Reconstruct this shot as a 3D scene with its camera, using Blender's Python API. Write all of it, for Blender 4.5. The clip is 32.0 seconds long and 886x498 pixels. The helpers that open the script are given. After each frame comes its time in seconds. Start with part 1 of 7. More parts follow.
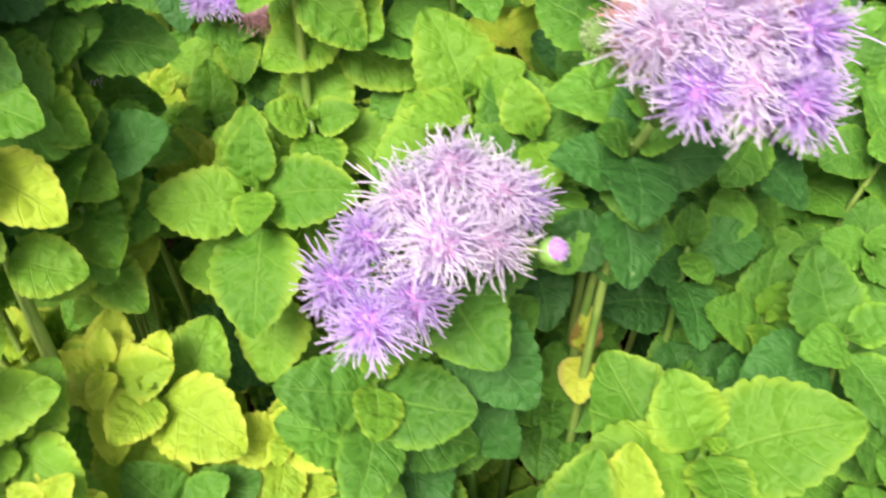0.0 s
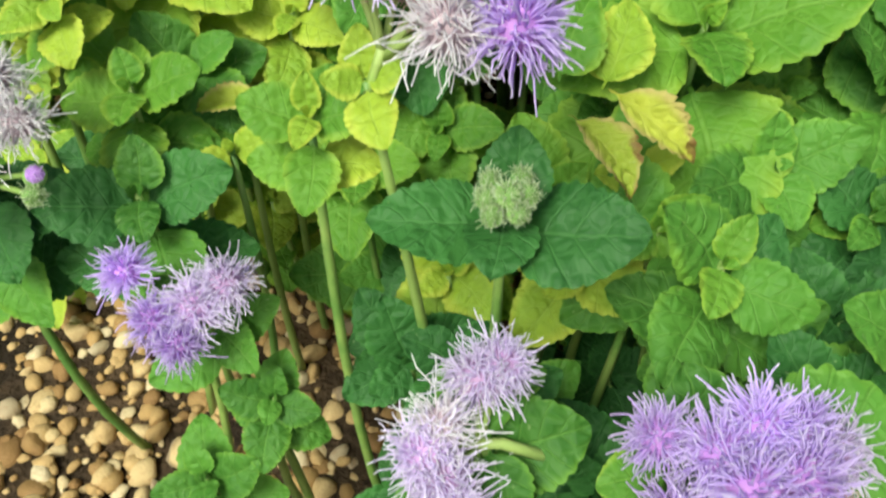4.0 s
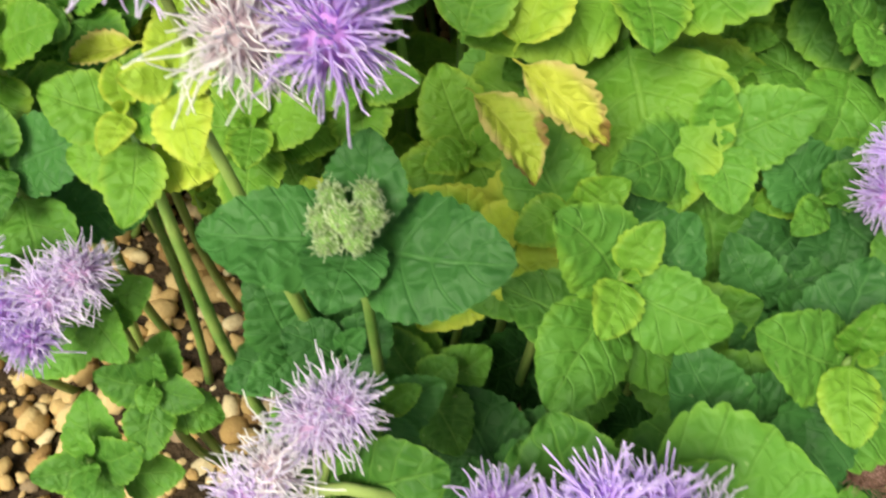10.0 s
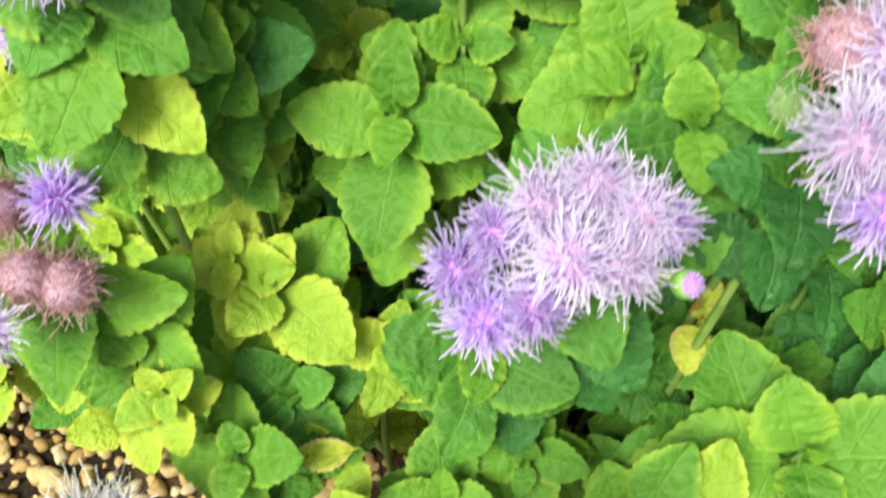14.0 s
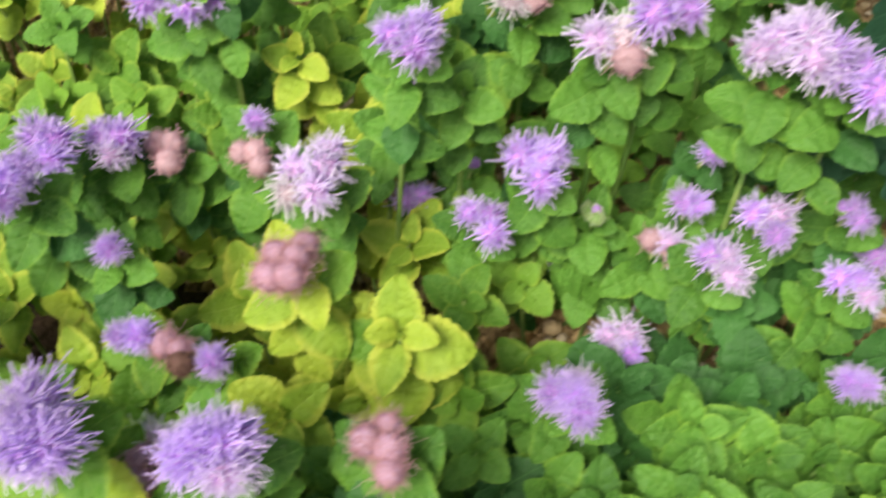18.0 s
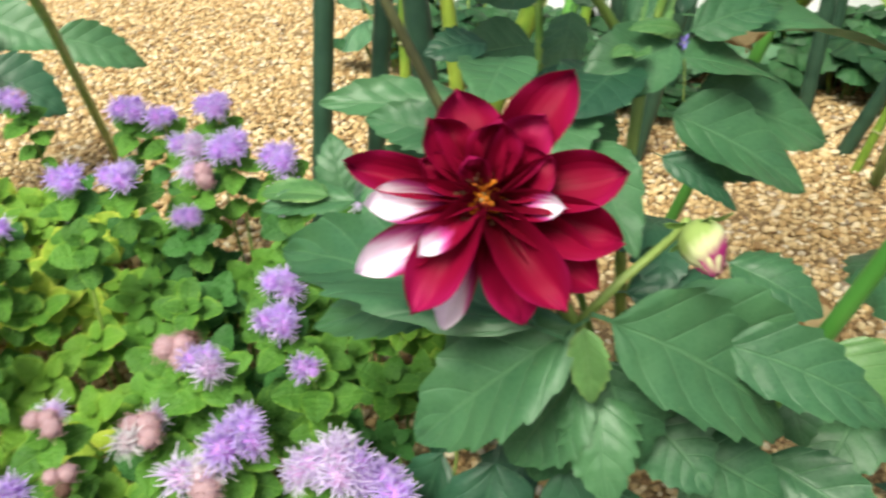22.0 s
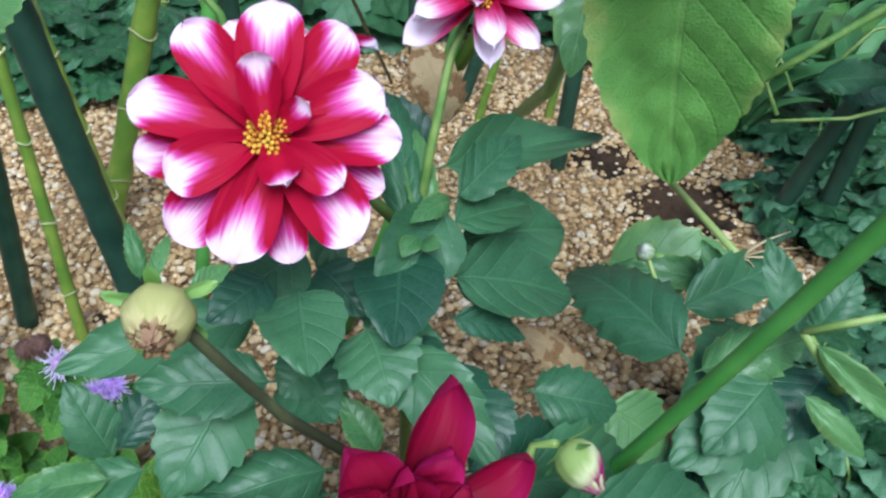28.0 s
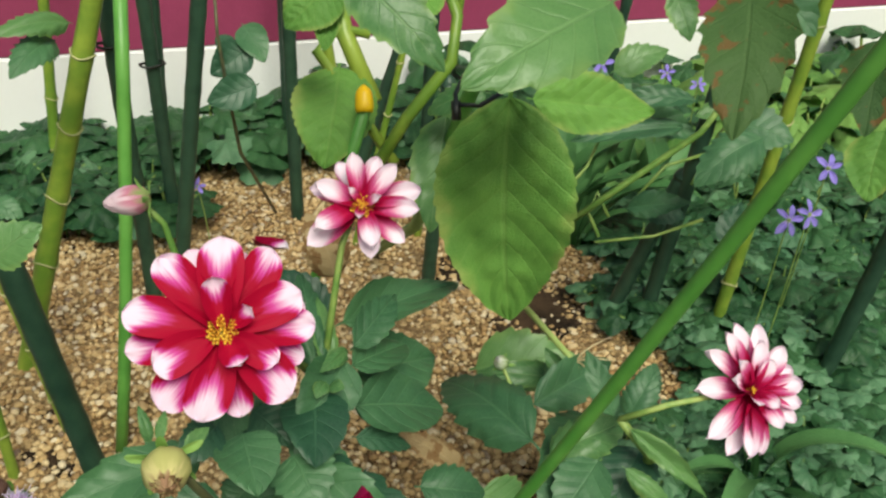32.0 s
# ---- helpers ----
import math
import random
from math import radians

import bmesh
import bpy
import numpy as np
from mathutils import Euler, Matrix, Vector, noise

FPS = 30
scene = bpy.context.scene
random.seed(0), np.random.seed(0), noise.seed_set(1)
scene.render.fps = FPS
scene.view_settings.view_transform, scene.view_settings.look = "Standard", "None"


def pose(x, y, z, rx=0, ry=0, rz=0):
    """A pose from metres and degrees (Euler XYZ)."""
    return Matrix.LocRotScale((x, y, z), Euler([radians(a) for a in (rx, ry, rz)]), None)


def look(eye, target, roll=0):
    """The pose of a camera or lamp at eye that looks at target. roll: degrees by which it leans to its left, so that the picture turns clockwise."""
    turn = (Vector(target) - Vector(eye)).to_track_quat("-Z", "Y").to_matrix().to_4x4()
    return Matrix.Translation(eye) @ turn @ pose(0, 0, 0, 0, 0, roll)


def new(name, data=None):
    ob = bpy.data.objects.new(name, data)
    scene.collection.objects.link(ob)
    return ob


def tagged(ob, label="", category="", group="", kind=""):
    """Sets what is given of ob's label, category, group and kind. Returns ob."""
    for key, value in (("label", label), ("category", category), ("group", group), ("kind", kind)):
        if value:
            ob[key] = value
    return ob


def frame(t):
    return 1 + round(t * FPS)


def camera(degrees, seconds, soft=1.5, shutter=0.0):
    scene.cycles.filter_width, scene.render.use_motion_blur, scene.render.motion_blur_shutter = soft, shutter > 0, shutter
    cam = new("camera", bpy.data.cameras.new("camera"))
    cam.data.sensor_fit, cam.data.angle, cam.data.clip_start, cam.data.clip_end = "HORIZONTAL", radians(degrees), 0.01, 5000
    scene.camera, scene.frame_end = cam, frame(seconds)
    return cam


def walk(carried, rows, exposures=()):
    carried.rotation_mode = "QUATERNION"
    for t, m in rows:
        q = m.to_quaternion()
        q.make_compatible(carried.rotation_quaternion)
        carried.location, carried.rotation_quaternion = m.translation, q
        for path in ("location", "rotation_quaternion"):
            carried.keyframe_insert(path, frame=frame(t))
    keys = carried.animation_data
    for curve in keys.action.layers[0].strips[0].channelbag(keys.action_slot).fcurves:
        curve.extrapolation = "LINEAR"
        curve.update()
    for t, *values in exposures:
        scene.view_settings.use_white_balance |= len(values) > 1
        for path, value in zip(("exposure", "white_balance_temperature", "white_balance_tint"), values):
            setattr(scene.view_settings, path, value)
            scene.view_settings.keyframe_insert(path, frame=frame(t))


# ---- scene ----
cam = camera(53.00, 32.0, soft=2.35, shutter=0.5)
PATH = [
    (0, (-0.0187, 0.0900, 0.3383), (0.1527, 1.5432, -1.0252), 0.50),
    (0.5, (-0.0060, 0.0737, 0.3371), (0.1415, 1.5240, -1.0322), 0.53),
    (1, (-0.0077, 0.0579, 0.3395), (0.1200, 1.5053, -1.0348), 0.56),
    (1.5, (-0.0042, 0.0375, 0.3276), (0.1056, 1.4794, -1.0541), 0.40),
    (2, (-0.0056, 0.0319, 0.3151), (0.0810, 1.4634, -1.0789), 0.26),
    (2.5, (-0.0052, 0.0268, 0.3019), (0.0635, 1.4443, -1.1073), 0.35),
    (4.5, (0.0008, 0.0064, 0.2563), (0.0048, 1.3469, -1.2280), 0.96),
    (5, (0.0192, -0.0011, 0.2512), (0.0156, 1.3084, -1.2605), 0.90),
    (5.5, (0.0323, -0.0052, 0.2464), (0.0250, 1.2808, -1.2853), 0.96),
    (6, (0.0427, -0.0062, 0.2448), (0.0276, 1.2550, -1.3073), 0.74),
    (6.5, (0.0528, -0.0028, 0.2444), (0.0356, 1.2375, -1.3245), 0.80),
    (7, (0.0586, 0.0028, 0.2460), (0.0384, 1.2254, -1.3367), 0.61),
    (7.5, (0.0625, 0.0052, 0.2440), (0.0419, 1.2149, -1.3485), 0.60),
    (8, (0.0629, 0.0058, 0.2427), (0.0405, 1.2046, -1.3580), 0.50),
    (8.5, (0.0643, 0.0079, 0.2435), (0.0413, 1.1981, -1.3636), 0.47),
    (9, (0.0558, 0.0186, 0.2459), (0.0358, 1.1946, -1.3717), 0.47),
    (9.5, (0.0435, 0.0357, 0.2540), (0.0244, 1.1848, -1.3829), 0.55),
    (10, (0.0288, 0.0491, 0.2628), (0.0007, 1.1999, -1.3726), 0.34),
    (10.5, (0.0217, 0.0584, 0.2674), (-0.0101, 1.1900, -1.3814), 0.68),
    (11, (0.0114, 0.0744, 0.2761), (-0.0242, 1.2015, -1.3757), 0.64),
    (11.5, (0.0046, 0.0865, 0.2832), (-0.0409, 1.1974, -1.3792), 0.95),
    (12, (0.0050, 0.0908, 0.2949), (-0.0513, 1.1984, -1.3694), 0.87),
    (12.5, (-0.0015, 0.0948, 0.3110), (-0.0637, 1.1964, -1.3572), 0.92),
    (13, (-0.0200, 0.1001, 0.3251), (-0.0854, 1.1937, -1.3482), 1.19),
    (13.5, (-0.0285, 0.1106, 0.3455), (-0.1090, 1.1935, -1.3341), 1.17),
    (14, (-0.0191, 0.1305, 0.3638), (-0.1264, 1.1992, -1.3233), 0.60),
    (14.5, (-0.0173, 0.1453, 0.3805), (-0.1300, 1.2166, -1.3047), 0.66),
    (16.5, (0.0098, 0.1701, 0.4497), (-0.1287, 1.3146, -1.1846), 0.26),
    (17, (0.0202, 0.1761, 0.4626), (-0.1196, 1.3533, -1.1482), 0.29),
    (17.5, (0.0469, 0.1926, 0.4861), (-0.0825, 1.4071, -1.0977), 0.71),
    (18, (0.0897, 0.2019, 0.5134), (-0.0218, 1.4594, -1.0379), 1.12),
    (18.5, (0.1340, 0.2092, 0.5376), (0.0567, 1.5275, -0.9644), 1.33),
    (19, (0.1510, 0.2127, 0.5625), (0.1049, 1.5737, -0.9023), 1.28),
    (19.5, (0.1311, 0.2322, 0.5724), (0.1034, 1.6306, -0.8572), 0.94),
    (20, (0.1355, 0.2403, 0.5871), (0.1301, 1.6666, -0.8149), 1.09),
    (20.5, (0.1539, 0.2231, 0.6179), (0.1815, 1.7055, -0.7244), 1.25),
    (21, (0.1557, 0.2013, 0.6376), (0.2049, 1.7814, -0.5874), 0.88),
    (21.5, (0.1800, 0.1750, 0.6420), (0.2735, 1.8554, -0.4385), 0.82),
    (22, (0.2261, 0.1761, 0.5936), (0.4298, 1.9092, -0.3834), 0.36),
    (22.5, (0.2372, 0.1731, 0.5869), (0.5797, 1.9015, -0.3595), 0.08),
    (23, (0.2340, 0.1655, 0.6002), (0.7092, 1.8643, -0.3422), -0.24),
    (23.5, (0.2408, 0.1841, 0.5930), (0.8418, 1.8420, -0.3505), -0.42),
    (24, (0.2331, 0.2280, 0.5909), (0.9303, 1.8439, -0.3592), -0.49),
    (24.5, (0.2173, 0.2468, 0.5942), (0.9768, 1.8347, -0.3554), -0.80),
    (26.5, (0.1824, 0.3401, 0.6599), (1.0341, 1.6983, -0.5358), 0.68),
    (27, (0.1828, 0.3348, 0.6852), (1.0796, 1.6617, -0.5126), 0.79),
    (27.5, (0.1758, 0.3286, 0.7018), (1.1183, 1.6233, -0.4964), 1.02),
    (28, (0.1715, 0.3272, 0.7133), (1.1566, 1.5927, -0.4817), 1.19),
    (28.5, (0.1688, 0.3219, 0.7274), (1.1910, 1.5622, -0.4628), 1.29),
    (29, (0.1610, 0.3206, 0.7391), (1.2225, 1.5357, -0.4427), 1.36),
    (29.5, (0.1504, 0.3154, 0.7605), (1.2437, 1.5113, -0.4120), 1.58),
    (30, (0.1447, 0.3014, 0.7833), (1.2704, 1.4850, -0.3708), 1.71),
    (30.5, (0.1350, 0.2889, 0.8005), (1.2963, 1.4650, -0.3257), 1.88),
    (31, (0.1174, 0.2762, 0.8190), (1.3134, 1.4469, -0.2760), 1.98),
    (31.5, (0.1040, 0.2634, 0.8224), (1.3303, 1.4321, -0.2409), 2.01),
    (32, (0.0936, 0.2480, 0.8385), (1.3496, 1.4125, -0.1942), 2.15),
]
EXPOSURE = [(0, 1.12, 7100, 0), (2.5, 1.0, 6950, -1), (4.5, 0.6, 6350, -11), (8, 0.62, 7500, -12), (9, 0.63, 7350, -9), (11, 0.95, 6750, -4), (12, 1.0, 6500, -7), (14.5, 1.0, 6650, -9), (17, 0.72, 6150, 5), (18, 0.79, 6750, 7), (19, 0.95, 7450, 3), (20, 0.97, 7650, 4), (21, 0.86, 7350, -2), (23, 0.76, 5700, -1), (24.5, 0.7, 4900, -1), (27, 0.34, 5000, 5), (29, 0.2, 5400, 2), (30, -0.04, 6200, -6), (32, 0.05, 6750, -3)]
walk(cam, [(t, look(eye, target, roll)) for t, eye, target, roll in PATH], EXPOSURE)
SKY, SUN = 0.08, 2.8


# ---- world, sun, exposure ----
world = bpy.data.worlds.new("sky")
scene.world = world
world.use_nodes = True
wn = world.node_tree
sky = wn.nodes.new("ShaderNodeTexSky")
sky.sky_type = "NISHITA"
sky.sun_disc = False
sky.dust_density, sky.air_density = 6.0, 1.2
sky.sun_elevation, sky.sun_rotation = radians(52), radians(200)
wn.links.new(sky.outputs["Color"], wn.nodes["Background"].inputs["Color"])
wn.nodes["Background"].inputs["Strength"].default_value = SKY

sun = new("sun", bpy.data.lights.new("sun", "SUN"))
sun.data.energy, sun.data.angle, sun.data.color = SUN, radians(24), (1.0, 0.96, 0.88)
sun.matrix_world = look((0, 0, 5), (1.1, 1.7, 2.4))


# ---- materials ----
class Nodes:
    """Short calls for a material's node tree."""

    def __init__(self, name):
        self.mat = bpy.data.materials.new(name)
        self.mat.use_nodes = True
        self.tree = self.mat.node_tree
        self.bsdf = self.tree.nodes["Principled BSDF"]
        self.out = self.tree.nodes["Material Output"]

    def node(self, kind, **sockets):
        n = self.tree.nodes.new("ShaderNode" + kind)
        for key, value in sockets.items():
            self.plug(n.inputs[key.replace("_", " ")], value)
        return n

    def plug(self, socket, value):
        if isinstance(value, bpy.types.NodeSocket):
            self.tree.links.new(value, socket)
        elif isinstance(value, tuple) and len(value) == 3 and socket.type == "RGBA":
            socket.default_value = (*value, 1)
        else:
            socket.default_value = value

    def math(self, op, a, b=0.0):
        n = self.tree.nodes.new("ShaderNodeMath")
        n.operation = op
        self.plug(n.inputs[0], a)
        self.plug(n.inputs[1], b)
        return n.outputs[0]

    def step(self, value, lo, hi):
        n = self.tree.nodes.new("ShaderNodeMapRange")
        n.interpolation_type = "SMOOTHSTEP"
        self.plug(n.inputs["Value"], value)
        n.inputs["From Min"].default_value, n.inputs["From Max"].default_value = lo, hi
        return n.outputs["Result"]

    def mix(self, f, a, b):
        n = self.tree.nodes.new("ShaderNodeMix")
        n.data_type = "RGBA"
        self.plug(n.inputs["Factor"], f)
        self.plug(n.inputs["A"], a)
        self.plug(n.inputs["B"], b)
        return n.outputs["Result"]

    def noise(self, scale, detail=3.0, where=None):
        n = self.tree.nodes.new("ShaderNodeTexNoise")
        n.inputs["Scale"].default_value, n.inputs["Detail"].default_value = scale, detail
        self.plug(n.inputs["Vector"], where or self.place())
        return n.outputs["Fac"]

    def place(self):
        return self.node("NewGeometry").outputs["Position"]

    def chance(self):
        return self.node("ObjectInfo").outputs["Random"]

    def island(self):
        return self.node("NewGeometry").outputs["Random Per Island"]

    def across(self):
        """The u of a leaf from -1 to 1, as 0 at the midrib and 1 at the edge, and the v along it."""
        uv = self.node("SeparateXYZ", Vector=self.node("UVMap").outputs["UV"])
        u = self.math("ABSOLUTE", self.math("SUBTRACT", self.math("MULTIPLY", uv.outputs["X"], 2.0), 1.0))
        return u, uv.outputs["Y"]

    def bump(self, height, strength, distance):
        n = self.node("Bump", Height=height)
        n.inputs["Strength"].default_value, n.inputs["Distance"].default_value = strength, distance
        self.plug(self.bsdf.inputs["Normal"], n.outputs["Normal"])

    def finish(self, colour, rough, translucent=0.0, glow=None, gloss=0.5):
        self.plug(self.bsdf.inputs["Base Color"], colour)
        self.plug(self.bsdf.inputs["Roughness"], rough)
        self.bsdf.inputs["Specular IOR Level"].default_value = gloss
        if translucent:
            t = self.node("BsdfTranslucent", Color=glow if glow is not None else colour)
            m = self.node("MixShader", Fac=translucent)
            self.tree.links.new(self.bsdf.outputs[0], m.inputs[1])
            self.tree.links.new(t.outputs[0], m.inputs[2])
            self.tree.links.new(m.outputs[0], self.out.inputs["Surface"])
        return self.mat


def leaf_material(name, dark, light, vein, edge, edge_reach=0.9, rough=0.55, ribs=5.0, translucent=0.22, brown=0.0, gloss=0.22, net=270.0, lumps=0.5, clear=0.42, quilt=0.0):
    """A leaf blade: two greens, paler veins, a tinted edge, brown worn spots where asked; quilt: how far it swells between the veins."""
    k = Nodes(name)
    u, v = k.across()
    wide = k.noise(38, 3)
    fine = k.noise(260, 2)
    f = k.math("ADD", k.math("MULTIPLY", wide, 0.65), k.math("MULTIPLY", k.chance(), 0.45))
    colour = k.mix(k.step(f, 0.25, 0.8), dark, light)
    rim = k.step(k.math("ADD", u, k.math("MULTIPLY", k.math("SUBTRACT", wide, 0.5), 0.9)), edge_reach - 0.25, edge_reach + 0.2)
    colour = k.mix(k.math("MULTIPLY", rim, 0.85), colour, edge)
    mid = k.math("SUBTRACT", 1.0, k.step(u, 0.015, 0.06))
    wave = k.math("FRACT", k.math("MULTIPLY", k.math("SUBTRACT", v, k.math("MULTIPLY", u, 0.24)), ribs))
    side = k.math("SUBTRACT", 1.0, k.step(k.math("ABSOLUTE", k.math("SUBTRACT", wave, 0.5)), 0.015, 0.075))
    lines = k.math("MAXIMUM", k.math("MULTIPLY", mid, 0.8), k.math("MULTIPLY", side, 0.45))
    colour = k.mix(k.math("MULTIPLY", lines, clear), colour, vein)
    if brown:
        spot = k.math("MULTIPLY", k.step(k.math("ADD", k.noise(90, 4), k.math("MULTIPLY", u, 0.16)), 0.72 - 0.2 * brown, 0.78 - 0.2 * brown), 0.85)
        colour = k.mix(spot, colour, (0.16, 0.075, 0.025))
    cell = k.tree.nodes.new("ShaderNodeTexVoronoi")
    cell.feature = "DISTANCE_TO_EDGE"
    cell.inputs["Scale"].default_value = net
    k.plug(cell.inputs["Vector"], k.place())
    weave = k.step(cell.outputs["Distance"], 0.0, 0.3)
    colour = k.mix(k.math("MULTIPLY", k.math("SUBTRACT", 1.0, weave), 0.12), colour, vein)
    speck = k.step(k.noise(520, 1), 0.74, 0.78)
    colour = k.mix(k.math("MULTIPLY", speck, 0.18), colour, (0.5, 0.58, 0.3))
    swell = k.math("ADD", k.math("ABSOLUTE", k.math("SUBTRACT", wave, 0.5)), k.math("MULTIPLY", k.noise(95, 1), 0.8))
    k.bump(k.math("ADD", k.math("ADD", k.math("MULTIPLY", fine, 0.3), k.math("MULTIPLY", weave, lumps)), k.math("ADD", k.math("MULTIPLY", lines, -1.4), k.math("MULTIPLY", swell, quilt))), 0.5, 0.0012)
    return k.finish(colour, rough, translucent, gloss=gloss)


GREENS = dict(
    d=leaf_material("leaf_deep_green", (0.022, 0.082, 0.018), (0.046, 0.15, 0.03), (0.1, 0.24, 0.07), (0.065, 0.19, 0.04), 1.05, translucent=0.12),
    g=leaf_material("leaf_green", (0.042, 0.13, 0.018), (0.1, 0.25, 0.032), (0.19, 0.36, 0.075), (0.19, 0.36, 0.042), 1.0, translucent=0.18),
    l=leaf_material("leaf_light_green", (0.075, 0.2, 0.02), (0.155, 0.315, 0.033), (0.24, 0.41, 0.085), (0.28, 0.41, 0.048), 0.92),
    y=leaf_material("leaf_yellow_green", (0.18, 0.32, 0.028), (0.35, 0.455, 0.045), (0.35, 0.48, 0.09), (0.47, 0.52, 0.07), 0.82),
    w=leaf_material("leaf_withering", (0.3, 0.38, 0.04), (0.6, 0.6, 0.09), (0.5, 0.5, 0.12), (0.5, 0.38, 0.16), 0.75, brown=0.3),
)
DAHLIA = dict(
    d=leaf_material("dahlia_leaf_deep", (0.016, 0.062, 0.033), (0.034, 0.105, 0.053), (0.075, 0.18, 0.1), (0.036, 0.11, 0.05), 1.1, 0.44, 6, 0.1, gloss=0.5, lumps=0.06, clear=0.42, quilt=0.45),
    g=leaf_material("dahlia_leaf", (0.034, 0.108, 0.047), (0.071, 0.18, 0.075), (0.13, 0.27, 0.13), (0.066, 0.165, 0.065), 1.1, 0.47, 6, 0.13, gloss=0.5, lumps=0.06, clear=0.42, quilt=0.45),
    l=leaf_material("dahlia_leaf_pale", (0.064, 0.175, 0.055), (0.135, 0.285, 0.09), (0.22, 0.38, 0.15), (0.22, 0.35, 0.1), 0.95, 0.4, 7, 0.22, gloss=0.5, lumps=0.1, clear=0.5, quilt=0.45),
    h=leaf_material("dahlia_leaf_old", (0.085, 0.22, 0.04), (0.155, 0.34, 0.066), (0.27, 0.42, 0.12), (0.36, 0.42, 0.12), 1.02, 0.5, 9, 0.14, net=420.0, lumps=0.35, clear=0.26),
    # o: brown-spotted leaf, its dark green carrying the shade of a backlit blade
    o=leaf_material("dahlia_leaf_shaded", (0.032, 0.08, 0.024), (0.062, 0.125, 0.038), (0.1, 0.17, 0.06), (0.07, 0.12, 0.035), 1.1, 0.6, 8, 0.12, brown=0.3, gloss=0.2, lumps=0.3, clear=0.3),
    b=leaf_material("dahlia_leaf_dry", (0.19, 0.125, 0.06), (0.4, 0.3, 0.16), (0.42, 0.33, 0.19), (0.3, 0.2, 0.1), 0.9, 0.7, 5, 0.15, brown=0.6),
)
IVY = leaf_material("ivy_leaf", (0.014, 0.055, 0.025), (0.04, 0.12, 0.045), (0.1, 0.2, 0.08), (0.03, 0.1, 0.03), 1.2, 0.4, 3, 0.1)
IVY_GREY = leaf_material("ivy_leaf_blue_green", (0.055, 0.15, 0.075), (0.115, 0.25, 0.125), (0.18, 0.32, 0.18), (0.11, 0.23, 0.11), 1.2, 0.42, 3, 0.16, gloss=0.35)
IVY_PALE = leaf_material("ivy_leaf_pale", (0.1, 0.25, 0.06), (0.22, 0.41, 0.1), (0.3, 0.46, 0.16), (0.2, 0.38, 0.1), 1.2, 0.45, 3, 0.3)
STRAP = leaf_material("strap_leaf", (0.05, 0.15, 0.05), (0.11, 0.26, 0.09), (0.16, 0.3, 0.12), (0.1, 0.22, 0.07), 1.2, 0.35, 0.01, 0.15)


def stem_material(name, low, high, rough=0.5, scale=60):
    k = Nodes(name)
    colour = k.mix(k.step(k.math("ADD", k.noise(scale, 4), k.math("MULTIPLY", k.chance(), 0.3)), 0.4, 0.85), low, high)
    k.bump(k.noise(scale * 9, 2), 0.3, 0.0008)
    return k.finish(colour, rough)


STEM = stem_material("stem_green", (0.1, 0.22, 0.04), (0.26, 0.36, 0.09))
STEM_PALE = stem_material("stem_pale_green", (0.2, 0.34, 0.07), (0.36, 0.46, 0.14))
STEM_DARK = stem_material("stem_brown_green", (0.06, 0.06, 0.03), (0.13, 0.14, 0.06))
CANE = stem_material("cane_green", (0.13, 0.24, 0.03), (0.27, 0.36, 0.05), 0.4, 30)
CANE_RING = stem_material("cane_ring", (0.3, 0.33, 0.14), (0.5, 0.48, 0.25), 0.7, 200)
POLE = stem_material("pole_bright_green", (0.085, 0.27, 0.045), (0.14, 0.36, 0.07), 0.42, 25)
STAKE = stem_material("stake_dark_green", (0.012, 0.04, 0.025), (0.028, 0.07, 0.042), 0.45, 50)
TIE = stem_material("cable_tie_black", (0.006, 0.007, 0.006), (0.012, 0.013, 0.012), 0.35)
CAP = stem_material("cap_yellow", (0.84, 0.5, 0.008), (0.9, 0.6, 0.015), 0.4)
SEPAL = stem_material("sepal_green", (0.12, 0.26, 0.05), (0.24, 0.4, 0.1), 0.5)
STRAW = stem_material("straw", (0.36, 0.27, 0.14), (0.55, 0.45, 0.27), 0.7)


def fluff_material(name, heart, mid, tip, translucent=0.52, specks=None):
    """Threads of a flower head, by their v from heart to tip; specks: a second colour on the heart."""
    k = Nodes(name)
    u, v = k.across()
    if specks is not None:
        heart = k.mix(k.step(k.noise(2600, 2), 0.4, 0.7), heart, specks)
    colour = k.mix(k.step(v, 0.05, 0.5), heart, mid)
    f = k.math("MULTIPLY", k.step(v, 0.4, 1.0), k.math("ADD", 0.25, k.math("MULTIPLY", k.island(), 0.9)))
    colour = k.mix(f, colour, tip)
    tint = k.node("HueSaturation", Color=colour)
    k.plug(tint.inputs["Value"], k.math("ADD", 0.9, k.math("MULTIPLY", k.chance(), 0.2)))
    return k.finish(tint.outputs["Color"], 0.75, translucent, gloss=0.15)


